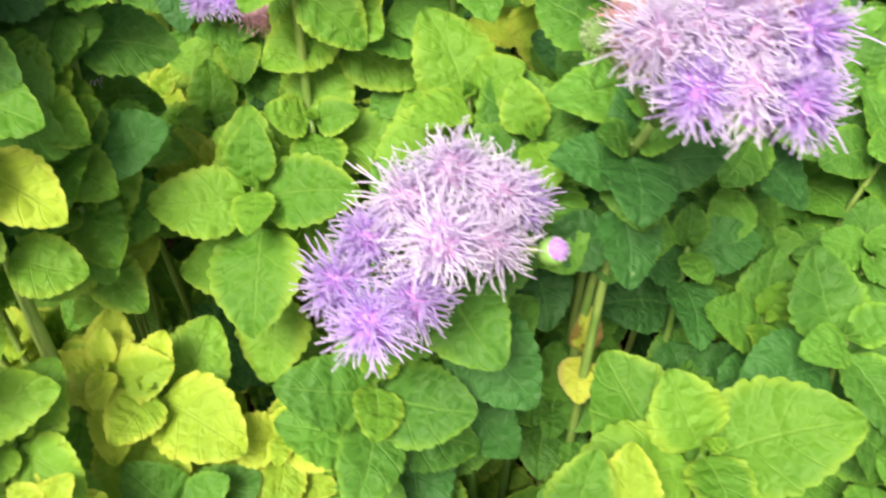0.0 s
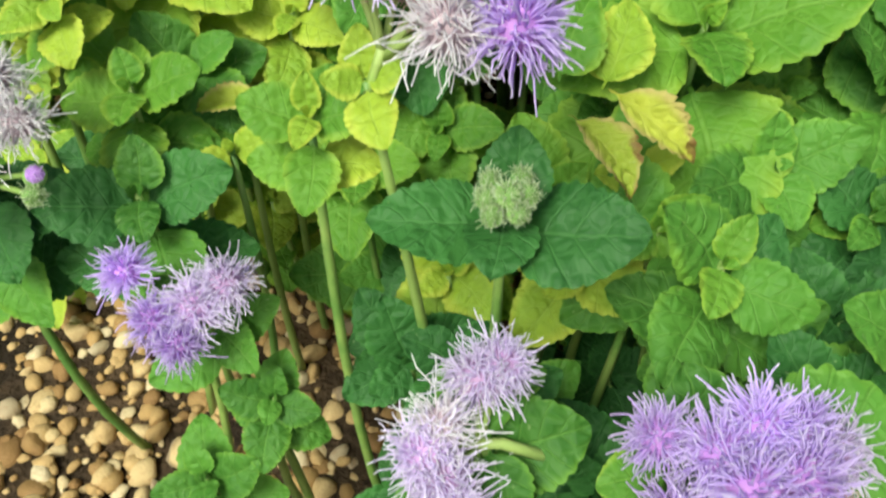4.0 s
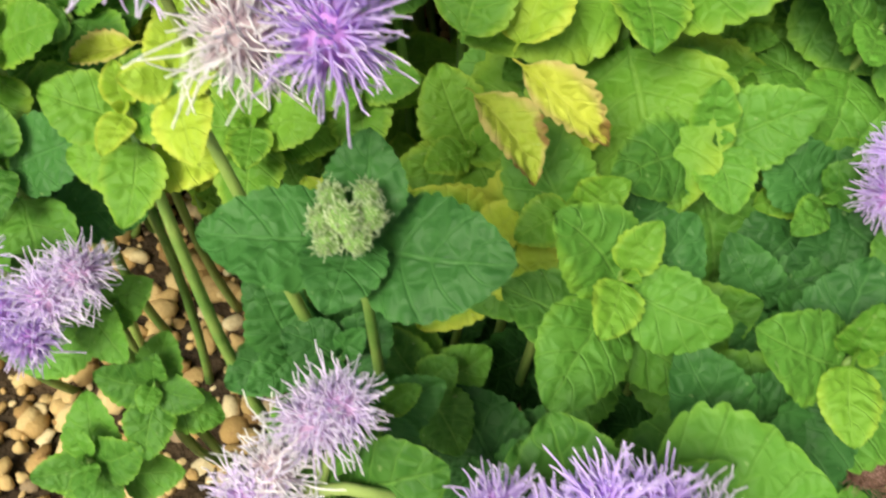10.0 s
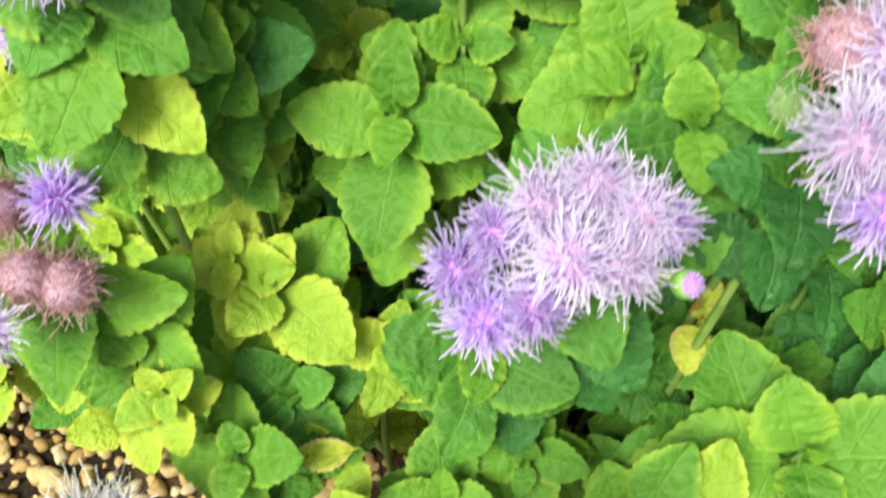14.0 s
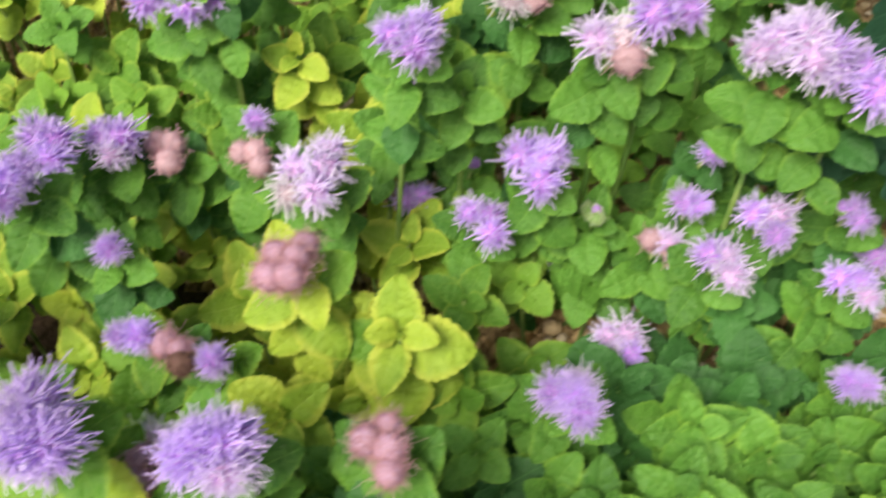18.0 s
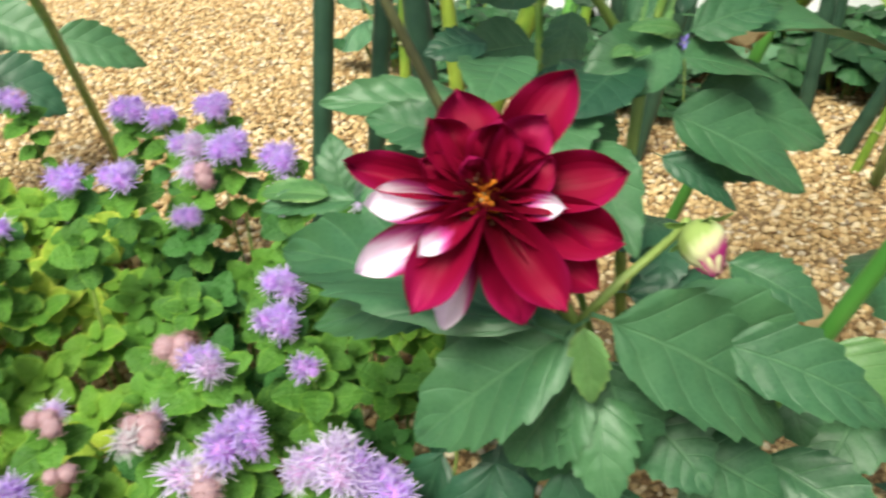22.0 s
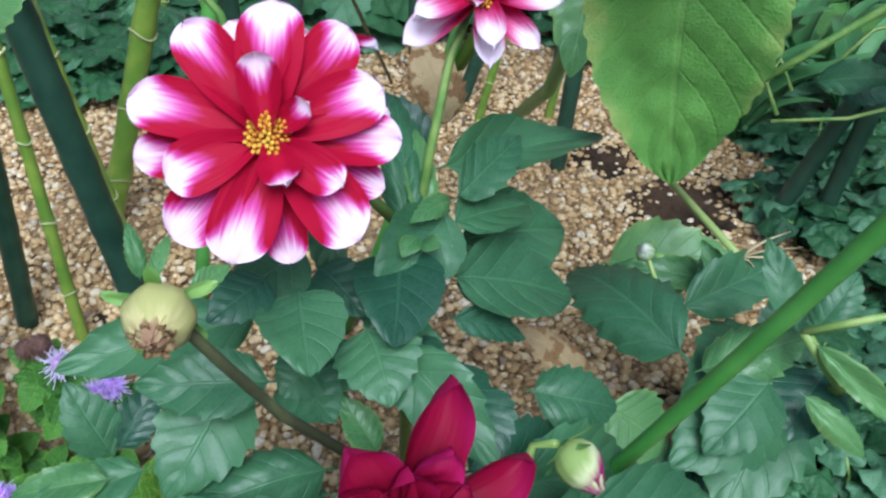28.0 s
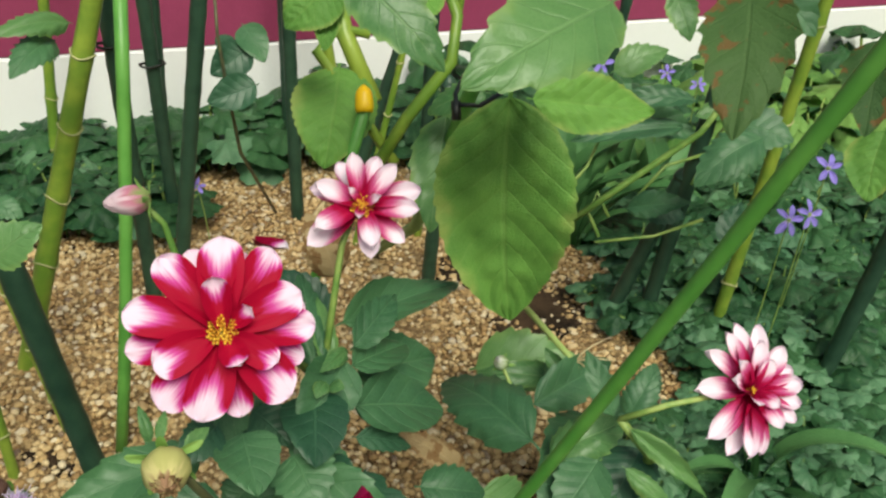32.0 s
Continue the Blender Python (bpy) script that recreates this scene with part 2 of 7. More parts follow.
FLUFF = dict(
    purple=fluff_material("fluff_violet", (0.74, 0.38, 0.92), (0.72, 0.52, 1.0), (0.86, 0.76, 1.0), 0.38),
    pale=fluff_material("fluff_lilac", (0.8, 0.52, 0.84), (0.82, 0.69, 0.97), (0.93, 0.88, 1.0), 0.38),
    white=fluff_material("fluff_faded", (0.68, 0.52, 0.6), (0.87, 0.8, 0.88), (0.97, 0.95, 0.97), 0.35),
    pink=fluff_material("fluff_withered_pink", (0.48, 0.25, 0.31), (0.62, 0.32, 0.34), (0.9, 0.64, 0.72), 0.35, (0.8, 0.6, 0.86)),
    rosy=fluff_material("fluff_withered_rose", (0.55, 0.33, 0.36), (0.66, 0.38, 0.4), (0.86, 0.62, 0.68), 0.35, (0.74, 0.56, 0.66)),
    rust=fluff_material("fluff_withered_brown", (0.08, 0.04, 0.025), (0.17, 0.09, 0.065), (0.36, 0.22, 0.18), 0.15, (0.24, 0.14, 0.13)),
    green=fluff_material("bud_whitish", (0.2, 0.33, 0.1), (0.36, 0.46, 0.22), (0.62, 0.68, 0.5), 0.2),
    bud=fluff_material("bud_violet", (0.5, 0.25, 0.72), (0.55, 0.36, 0.8), (0.8, 0.66, 0.92), 0.2),
)


def petal_material(name, heart, mid, tip, start, reach, streak=0.5, rim=0.22, sharp=2.5):
    """A ray petal: dark at the heart and, by rim, along its edges, pale towards the tip, with fine stripes along it."""
    k = Nodes(name)
    u, v = k.across()
    x = k.node("SeparateXYZ", Vector=k.node("UVMap").outputs["UV"]).outputs["X"]
    lane = k.node("CombineXYZ", X=k.math("MULTIPLY", x, 16.0), Y=k.math("MULTIPLY", v, 1.6), Z=k.math("MULTIPLY", k.chance(), 40.0))
    stripe = k.noise(1.0, 3, lane.outputs[0])
    f = k.math("ADD", v, k.math("MULTIPLY", k.math("SUBTRACT", stripe, 0.5), streak))
    f = k.math("ADD", f, k.math("MULTIPLY", k.math("SUBTRACT", k.chance(), 0.5), 0.25))
    edge = k.math("MULTIPLY", k.math("POWER", u, sharp), k.math("SUBTRACT", 1.0, k.step(v, 0.72, 1.0)))
    f = k.math("SUBTRACT", f, k.math("MULTIPLY", edge, rim))
    colour = k.mix(k.step(f, start - reach, start), heart, mid)
    colour = k.mix(k.step(f, start - 0.05, start + reach), colour, tip)
    k.bump(stripe, 0.35, 0.0012)
    return k.finish(colour, 0.55, 0.14, gloss=0.12)


RED = petal_material("petal_crimson", (0.11, 0.0007, 0.009), (0.235, 0.0015, 0.03), (0.42, 0.011, 0.12), 0.76, 0.5, 0.2, -0.3)
RED_WHITE = petal_material("petal_crimson_white_tip", (0.24, 0.002, 0.03), (0.52, 0.06, 0.3), (0.88, 0.76, 0.9), 0.54, 0.2, 0.3, 0.4)
CANDY = petal_material("petal_red_and_white", (0.38, 0.0015, 0.03), (0.62, 0.06, 0.34), (0.91, 0.7, 0.88), 0.68, 0.2, 0.34, 0.62, 1.8)
CANDY_PALE = petal_material("petal_pink_and_white", (0.42, 0.004, 0.06), (0.6, 0.09, 0.28), (0.9, 0.76, 0.88), 0.42, 0.26, 0.36, 0.3, 2.0)
CALYX_BUD = petal_material("bud_cream_and_purple", (0.3, 0.4, 0.12), (0.62, 0.66, 0.36), (0.3, 0.02, 0.14), 0.8, 0.25, 0.3, -0.42)
BUD_OLD = petal_material("bud_spent", (0.48, 0.46, 0.17), (0.64, 0.57, 0.26), (0.34, 0.2, 0.12), 0.66, 0.3, 0.7)
WITHER_DARK = petal_material("petal_withered", (0.05, 0.03, 0.015), (0.14, 0.08, 0.04), (0.3, 0.2, 0.1), 0.6, 0.3, 0.5)
BUD_PINK = petal_material("bud_pink", (0.26, 0.32, 0.12), (0.55, 0.2, 0.3), (0.82, 0.62, 0.72), 0.3, 0.3, 0.6)
BUD_GREEN = petal_material("bud_green_white", (0.14, 0.28, 0.08), (0.4, 0.5, 0.26), (0.76, 0.78, 0.68), 0.6, 0.3, 0.3)
BELL = petal_material("bell_violet", (0.5, 0.45, 0.75), (0.26, 0.2, 0.66), (0.3, 0.24, 0.72), 0.2, 0.3, 0.3)


def disc_material():
    k = Nodes("disc_yellow")
    colour = k.mix(k.step(k.island(), 0.2, 0.9), (0.55, 0.24, 0.015), (0.75, 0.46, 0.05))
    return k.finish(colour, 0.6)


DISC = disc_material()
DISC_DARK = stem_material("disc_orange", (0.42, 0.09, 0.003), (0.6, 0.19, 0.006), 0.6, 300)
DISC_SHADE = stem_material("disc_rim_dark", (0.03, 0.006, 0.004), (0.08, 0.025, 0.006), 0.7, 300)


def pebble_material(name, clean):
    """Pebbles in a run of tan tones; clean: below 1 for stones browned by earth."""
    k = Nodes(name)
    n = k.island()
    ramp = k.tree.nodes.new("ShaderNodeValToRGB")
    stops = ((0.0, (0.3, 0.18, 0.08)), (0.2, (0.5, 0.335, 0.155)), (0.55, (0.64, 0.465, 0.245)), (0.8, (0.72, 0.57, 0.345)), (0.93, (0.77, 0.67, 0.5)), (1.0, (0.2, 0.13, 0.09)))
    ramp.color_ramp.elements.remove(ramp.color_ramp.elements[1])
    for at, c in stops:
        e = ramp.color_ramp.elements[0] if at == 0 else ramp.color_ramp.elements.new(at)
        e.color = (c[0] * clean**0.8, c[1] * clean, c[2] * clean**1.35, 1)
    k.plug(ramp.inputs["Fac"], n)
    stain = k.noise(420, 4)
    colour = k.mix(k.math("MULTIPLY", k.step(stain, 0.5, 0.75), 0.5), ramp.outputs["Color"], (0.3, 0.17, 0.08))
    k.bump(k.noise(900, 3), 0.5, 0.001)
    return k.finish(colour, 0.8, gloss=0.25)


def soil_material():
    k = Nodes("soil")
    f = k.step(k.math("ADD", k.noise(14, 5), k.math("MULTIPLY", k.noise(130, 4), 0.4)), 0.5, 0.95)
    colour = k.mix(f, (0.022, 0.015, 0.01), (0.095, 0.06, 0.035))
    k.bump(k.noise(260, 6), 0.9, 0.006)
    return k.finish(colour, 0.95, gloss=0.15)


def grit_material():
    """The fine crushed stone under the pebbles."""
    k = Nodes("grit")
    cell = k.tree.nodes.new("ShaderNodeTexVoronoi")
    cell.inputs["Scale"].default_value = 240
    k.plug(cell.inputs["Vector"], k.place())
    colour = k.mix(k.step(k.node("SeparateXYZ", Vector=cell.outputs["Color"]).outputs["X"], 0.1, 0.9), (0.2, 0.125, 0.06), (0.4, 0.28, 0.14))
    colour = k.mix(k.math("MULTIPLY", k.step(k.noise(9, 3), 0.55, 0.75), 0.5), colour, (0.2, 0.13, 0.07))
    k.bump(cell.outputs["Distance"], 0.9, 0.004)
    return k.finish(colour, 0.9, gloss=0.2)


def plain_material(name, low, high, rough, scale=3.0):
    k = Nodes(name)
    f = k.step(k.math("ADD", k.math("MULTIPLY", k.noise(scale, 4), 0.7), k.math("MULTIPLY", k.noise(scale * 20, 3), 0.3)), 0.3, 0.75)
    k.bump(k.noise(scale * 60, 3), 0.25, 0.002)
    return k.finish(k.mix(f, low, high), rough)


GRIT = grit_material()
PEBBLE, SOIL = pebble_material("pebble", 1.0), soil_material()
PEBBLE_DIRTY = pebble_material("pebble_earthy", 0.68)
WHITE = plain_material("wall_white_paint", (0.86, 0.86, 0.88), (0.9, 0.9, 0.92), 0.6)
BURGUNDY = plain_material("wall_burgundy_paint", (0.26, 0.035, 0.1), (0.33, 0.05, 0.13), 0.5)
KERB = plain_material("kerb_concrete", (0.24, 0.2, 0.17), (0.4, 0.34, 0.29), 0.9, 12)


# ---- building blocks ----
def ground_height(x, y):
    s = min(max((0.5 * x + 0.85 * y - 0.08) / 0.92, 0), 1)
    return -0.055 + 0.175 * s * s * (3 - 2 * s)


def mesh(name, verts, faces, material, uvs=None, smooth=True):
    """A mesh from lists; uvs: one pair a vertex."""
    me = bpy.data.meshes.new(name)
    me.from_pydata(verts, [], faces)
    for m in material if isinstance(material, list) else [material]:
        me.materials.append(m)
    if uvs is not None:
        layer = me.uv_layers.new(name="uv")
        loops = np.zeros(len(me.loops), dtype=np.int32)
        me.loops.foreach_get("vertex_index", loops)
        layer.data.foreach_set("uv", np.asarray(uvs, dtype=np.float32)[loops].ravel())
    if smooth:
        me.polygons.foreach_set("use_smooth", [True] * len(me.polygons))
    return me


def part(name, data, parent, at=None, label=""):
    """Links a mesh as one part under a thing or a part; at: its pose in the world."""
    ob = new(name, data)
    ob.parent = parent
    if at is not None:
        ob.matrix_basis = BASE[parent.name].inverted() @ at if parent.name in BASE else at
        BASE[ob.name] = at
    else:
        BASE[ob.name] = BASE.get(parent.name, Matrix())
    return tagged(ob, label)


BASE = {}


def thing(name, at, label, category, group="", kind=""):
    ob = new(name)
    ob.empty_display_size = 0.01
    ob.matrix_basis = Matrix.Translation(at)
    BASE[ob.name] = ob.matrix_basis.copy()
    return tagged(ob, label, category, group, kind)


def turned(at, ahead, above, size=(1, 1, 1)):
    """A pose at a point whose y axis goes ahead and whose z axis leans to above."""
    y = Vector(ahead).normalized()
    x = y.cross(Vector(above))
    if x.length < 1e-5:
        x = y.cross(Vector((0.3, 0.8, 0.2)))
    x.normalize()
    z = x.cross(y)
    m = Matrix((x, y, z)).transposed().to_4x4()
    return Matrix.Translation(at) @ m @ Matrix.Diagonal((*size, 1))


def tube(points, radii, sides=8, close=True):
    """Vertices, faces and uvs of a round tube along points."""
    pts = [Vector(p) for p in points]
    verts, faces, uvs = [], [], []
    side = None
    for i, p in enumerate(pts):
        d = (pts[min(i + 1, len(pts) - 1)] - pts[max(i - 1, 0)]).normalized()
        if side is None:
            side = d.orthogonal().normalized()
        side = (side - d * side.dot(d)).normalized()
        other = d.cross(side)
        r = radii[i] if isinstance(radii, (list, tuple)) else radii
        for k in range(sides):
            a = 2 * math.pi * k / sides
            verts.append(p + r * (math.cos(a) * side + math.sin(a) * other))
            uvs.append((k / sides, i / (len(pts) - 1)))
    for i in range(len(pts) - 1):
        for k in range(sides):
            a, b = i * sides + k, i * sides + (k + 1) % sides
            faces.append((a, b, b + sides, a + sides))
    if close:
        n = len(verts) - sides
        faces.append(tuple(range(sides))[::-1])
        faces.append(tuple(range(n, n + sides)))
    return verts, faces, uvs


def bow(a, b, out=(0, 0, 0), n=7):
    """Points from a to b, bowed by out in the middle."""
    a, b, out = Vector(a), Vector(b), Vector(out)
    return [a.lerp(b, i / (n - 1)) + out * math.sin(math.pi * i / (n - 1)) for i in range(n)]


def joined(pieces):
    verts, faces, uvs = [], [], []
    for v, f, t in pieces:
        n = len(verts)
        verts += list(v)
        faces += [tuple(i + n for i in face) for face in f]
        uvs += list(t)
    return verts, faces, uvs


def leaf_shape(wide=0.36, teeth=9, bite=0.1, pucker=0.05, curl=0.5, fold=0.25, peak=0.75, blunt=0.8, stalk=0.12, ribs=6, droop=0.0, seed=0, nv=30, nu=10, sharp=False):
    """A toothed blade from the origin to (0, 1, 0), face up, on a short stalk, with narrow sunken veins and bulges between them."""
    rng = random.Random(seed)
    sway, phase, twist = rng.uniform(-0.06, 0.06), rng.uniform(0, 6), rng.uniform(-0.25, 0.25)
    verts, uvs, faces = [], [], []
    end = Vector((0, math.sin(curl) / curl, -(1 - math.cos(curl)) / curl)) if abs(curl) > 1e-3 else Vector((0, 1, 0))
    back = Matrix.Scale(1 / end.length, 3) @ Matrix.Rotation(-math.atan2(end.z, end.y), 3, "X")
    for i in range(nv + 1):
        v = i / nv
        b = max(0.0, (v - stalk) / (1 - stalk))
        w = wide * math.sin(math.pi * min(b, 1) ** peak) ** blunt if 0 < b < 1 else 0
        w = max(w, 0.016 if v < 0.9 else 0.002)
        ang = curl * v
        line = Vector((0, math.sin(ang) / curl, -(1 - math.cos(ang)) / curl)) if abs(curl) > 1e-3 else Vector((0, v, 0))
        line = back @ line
        for j in range(nu + 1):
            u = 2 * j / nu - 1
            step = (teeth * b + 0.12 * math.sin(phase + 3 * u + 5 * v)) % 1.0
            tooth = math.sin(math.pi * step ** 1.3) ** 0.6 if 0.06 < b < 0.985 else 0.5
            if sharp and 0.14 < b < 0.985:
                tooth = step ** 1.6 if step < 0.86 else 0.8 * (1 - step) / 0.14
            x = u * w * (1 + bite * (tooth - 0.6) * abs(u) ** 6)
            y = line.y + bite * 0.35 * w * (tooth - 0.5) * abs(u) ** 6
            off = (ribs * (v - 0.24 * abs(u)) - 0.5) % 1.0
            off = min(off, 1 - off)
            vein = math.exp(-((off / 0.17) ** 2)) * min(1, 3 * abs(u)) * (1 - 0.6 * abs(u) ** 4) + 0.9 * math.exp(-((u / 0.16) ** 2))
            z = fold * abs(x) - droop * abs(u) ** 2 * w
            z -= pucker * wide * 1.15 * vein * (1 if b > 0 else 0)
            z += 0.15 * wide * math.sin(phase + 4 * v + 2 * u) * abs(u) * (w / wide) + twist * x * v * 0.6
            z += pucker * 1.1 * wide * noise.noise(Vector((x * 11 + seed, v * 11, seed * 3.1)))
            verts.append(Vector((x + sway * math.sin(math.pi * v), y, line.z + z)))
            uvs.append(((u + 1) / 2, v))
    for i in range(nv):
        for j in range(nu):
            a = i * (nu + 1) + j
            faces.append((a, a + 1, a + nu + 2, a + nu + 1))
    return verts, faces, uvs


def leaf_mesh(name, material, **shape):
    v, f, t = leaf_shape(**shape)
    return mesh(name, v, f, material, t)


# ---- ground, gravel, kerb, wall ----
def axis_steps(lo, hi, fine_lo, fine_hi, step):
    out = list(np.arange(fine_lo, fine_hi + step / 2, step))
    return [lo, (lo + fine_lo) / 2, fine_lo - 0.3] + out + [fine_hi + 0.3, (hi + fine_hi) / 2, hi]


def build_ground():
    xs, ys = axis_steps(-14, 14, -0.8, 1.9, 0.016), axis_steps(-14, 14, -0.4, 2.8, 0.016)
    verts = [(x, y, ground_height(x, y) + 0.006 * noise.noise(Vector((x * 9, y * 9, 0)))) for y in ys for x in xs]
    n = len(xs)
    faces = [(j * n + i, j * n + i + 1, (j + 1) * n + i + 1, (j + 1) * n + i) for j in range(len(ys) - 1) for i in range(n - 1)]
    me = mesh("ground", verts, faces, [SOIL, GRIT])
    mids = [(0.25 * sum(verts[i][0] for i in f), 0.25 * sum(verts[i][1] for i in f)) for f in faces]
    me.polygons.foreach_set("material_index", [1 if -0.62 < x < 1.48 and 0.4 < y < 2.77 and gravelled(x, y) else 0 for x, y in mids])
    tagged(new("ground", me), "dark soil bed rising gently towards a wall", "ground", kind="structure")


ICO = ((0, 0, 1), (0.894, 0, 0.447), (0.276, 0.851, 0.447), (-0.724, 0.526, 0.447), (-0.724, -0.526, 0.447), (0.276, -0.851, 0.447),
       (0.724, 0.526, -0.447), (-0.276, 0.851, -0.447), (-0.894, 0, -0.447), (-0.276, -0.851, -0.447), (0.724, -0.526, -0.447), (0, 0, -1))
ICO_FACES = ((0, 1, 2), (0, 2, 3), (0, 3, 4), (0, 4, 5), (0, 5, 1), (1, 6, 2), (2, 7, 3), (3, 8, 4), (4, 9, 5), (5, 10, 1),
             (6, 7, 2), (7, 8, 3), (8, 9, 4), (9, 10, 5), (10, 6, 1), (11, 7, 6), (11, 8, 7), (11, 9, 8), (11, 10, 9), (11, 6, 10))


def pebbles(name, spots, label, rounded=False, material=None):
    """Pebbles at spots of (x, y, size), joined into one sheet of gravel."""
    rng = np.random.default_rng(5)
    base, tri = np.array(ICO), np.array(ICO_FACES)
    if rounded:
        bm = bmesh.new()
        bmesh.ops.create_icosphere(bm, subdivisions=2, radius=1)
        bm.verts.ensure_lookup_table()
        base = np.array([v.co[:] for v in bm.verts])
        tri = np.array([[v.index for v in f.verts] for f in bm.faces])
        bm.free()
    k = len(spots)
    spot = np.array(spots)
    shape = 1 + rng.uniform(-0.22, 0.22, (k, len(base), 1)) * (0.6 if rounded else 1)
    if rounded:
        lump = rng.normal(size=(k, 3, 4))
        shape = shape + 0.42 * np.sin(np.einsum("vi,kij->kvj", base, lump * 2.2)).mean(-1, keepdims=True)
    pts = base[None] * shape * (rng.uniform(0.65, 1.35, (k, 1, 3)) * np.array([1, 1, 0.72]))
    a, c = rng.uniform(0, 6.283, k), rng.uniform(-0.5, 0.5, k)
    x, y, z = pts[..., 0], pts[..., 1], pts[..., 2]
    y, z = y * np.cos(c)[:, None] - z * np.sin(c)[:, None], y * np.sin(c)[:, None] + z * np.cos(c)[:, None]
    x, y = x * np.cos(a)[:, None] - y * np.sin(a)[:, None], x * np.sin(a)[:, None] + y * np.cos(a)[:, None]
    r = spot[:, 2:3] / 2
    high = np.array([ground_height(p[0], p[1]) for p in spot])[:, None] + rng.uniform(-0.1, 0.75, (k, 1)) * r
    verts = np.stack([x * r + spot[:, 0:1], y * r + spot[:, 1:2], z * r + high], -1).reshape(-1, 3)
    faces = (tri[None] + (np.arange(k) * len(base))[:, None, None]).reshape(-1, 3)
    me = mesh(name, verts.tolist(), faces.tolist(), material or PEBBLE)
    return tagged(new(name, me), label, "gravel", kind="stuff")


def soil_depth(x, y):
    """How bare the earth lies: below 0 under stones, 1 in the middle of a bare place."""
    n = noise.noise(Vector((x * 7 + 3, y * 7, 1.5))) + 0.5 * noise.noise(Vector((x * 31, y * 31, 4.5)))
    hole = min(math.hypot((x - 0.936) / 0.1, (y - 0.848) / 0.06), math.hypot((x - 0.943) / 0.05, (y - 0.987) / 0.05), math.hypot((x - 1.269) / 0.1, (y - 1.122) / 0.1))
    return max(1 + 0.55 * n - hole, 2 * (n - 0.8))


def bare_soil(x, y):
    """Where dark earth shows between the stones."""
    return soil_depth(x, y) > 0


def gravel_spots(x0, x1, y0, y1, step, lo, hi, keep):
    rng = random.Random(11)
    out = []
    for j in range(int((y1 - y0) / step)):
        for i in range(int((x1 - x0) / step)):
            x, y = x0 + (i + rng.random()) * step, y0 + (j + rng.random()) * step
            s = lo + (hi - lo) * rng.random() ** 1.8
            if keep(x, y, rng):
                out.append((x, y, s))
    return out


def gravelled(x, y):
    if 0.5 * x + 0.85 * y < 0.42 or (y < 0.5 and x < 0.28) or (y > 1.98 and x > 0.5):
        return False
    if 0.643 * (x - 0.882) + 0.766 * (y - 1.71) > 0 and 0.766 * (x - 0.882) - 0.643 * (y - 1.71) > -0.45:
        return False
    return not bare_soil(x, y)


def far_gravel(x, y, rng):
    return gravelled(x, y) or (bare_soil(x, y) and gravelled(x + 0.16, y - 0.1) and rng.random() < 0.95 - 1.05 * soil_depth(x, y))


build_ground()
pebbles("gravel", gravel_spots(-0.6, 1.45, 0.4, 2.75, 0.0078, 0.006, 0.0125, far_gravel), "loose tan and cream gravel over dark soil")
pebbles("gravel", gravel_spots(-0.36, 0.12, 0.105, 0.46, 0.006, 0.0026, 0.0115, lambda x, y, r: y > 0.13 - 0.3 * (x + 0.1) and 0.5 * x + 0.85 * y < 0.45 and noise.noise(Vector((x * 13, y * 13, 7))) < 0.26 + 0.3 * r.random()),
        "ochre and cream pebbles of mixed size on black soil", True, PEBBLE_DIRTY)


def box(x0, x1, y0, y1, z0, z1, edge=0.004):
    bm = bmesh.new()
    bmesh.ops.create_cube(bm, size=1)
    for v in bm.verts:
        v.co = ((x0 + x1) / 2 + v.co.x * (x1 - x0), (y0 + y1) / 2 + v.co.y * (y1 - y0), (z0 + z1) / 2 + v.co.z * (z1 - z0))
    bmesh.ops.bevel(bm, geom=bm.edges[:], offset=edge, segments=2, affect="EDGES")
    return bm


def from_bm(name, bm, material):
    me = bpy.data.meshes.new(name)
    bm.to_mesh(me)
    bm.free()
    me.materials.append(material)
    return me


def build_kerb():
    kerb = tagged(new("kerb", from_bm("kerb", box(-1.2, 1.0, -0.11, 0, -0.16, -0.035, 0.006), KERB)), "worn grey concrete kerb along the gravel bed", "kerb", kind="structure")
    kerb.matrix_basis = pose(-0.1, 0.119, -0.004, 0, 0, -17)


def build_wall():
    m = Matrix.Translation((0.833, 1.677, 0)) @ Matrix.Rotation(radians(-29.5), 4, "Z")
    wall = tagged(new("wall_back", from_bm("wall_back", box(-0.45, 3.5, 0, 0.15, 0.05, 0.31, 0.003), WHITE)), "low white painted wall behind the bed", "wall", kind="structure")
    wall.matrix_basis = m
    band = tagged(new("wall_band", from_bm("wall_band", box(-0.446, 3.5, 0.004, 0.154, 0.311, 0.95, 0.003), BURGUNDY)), "burgundy painted upper part of the wall", "wall", kind="structure")
    band.matrix_basis = m
    back = m @ Matrix.Translation((-0.448, 0.152, 0)) @ Matrix.Rotation(radians(127.5), 4, "Z")
    side = tagged(new("wall_side", from_bm("wall_side", box(0, 4.5, -0.15, 0, 0.05, 0.31, 0.003), WHITE)), "low white painted wall running away from the bed", "wall", kind="structure")
    side.matrix_basis = back
    upper = tagged(new("wall_side_band", from_bm("wall_side_band", box(0.004, 4.5, -0.146, -0.004, 0.311, 0.95, 0.003), BURGUNDY)), "burgundy painted upper part of the side wall", "wall", kind="structure")
    upper.matrix_basis = back


build_kerb()
build_wall()


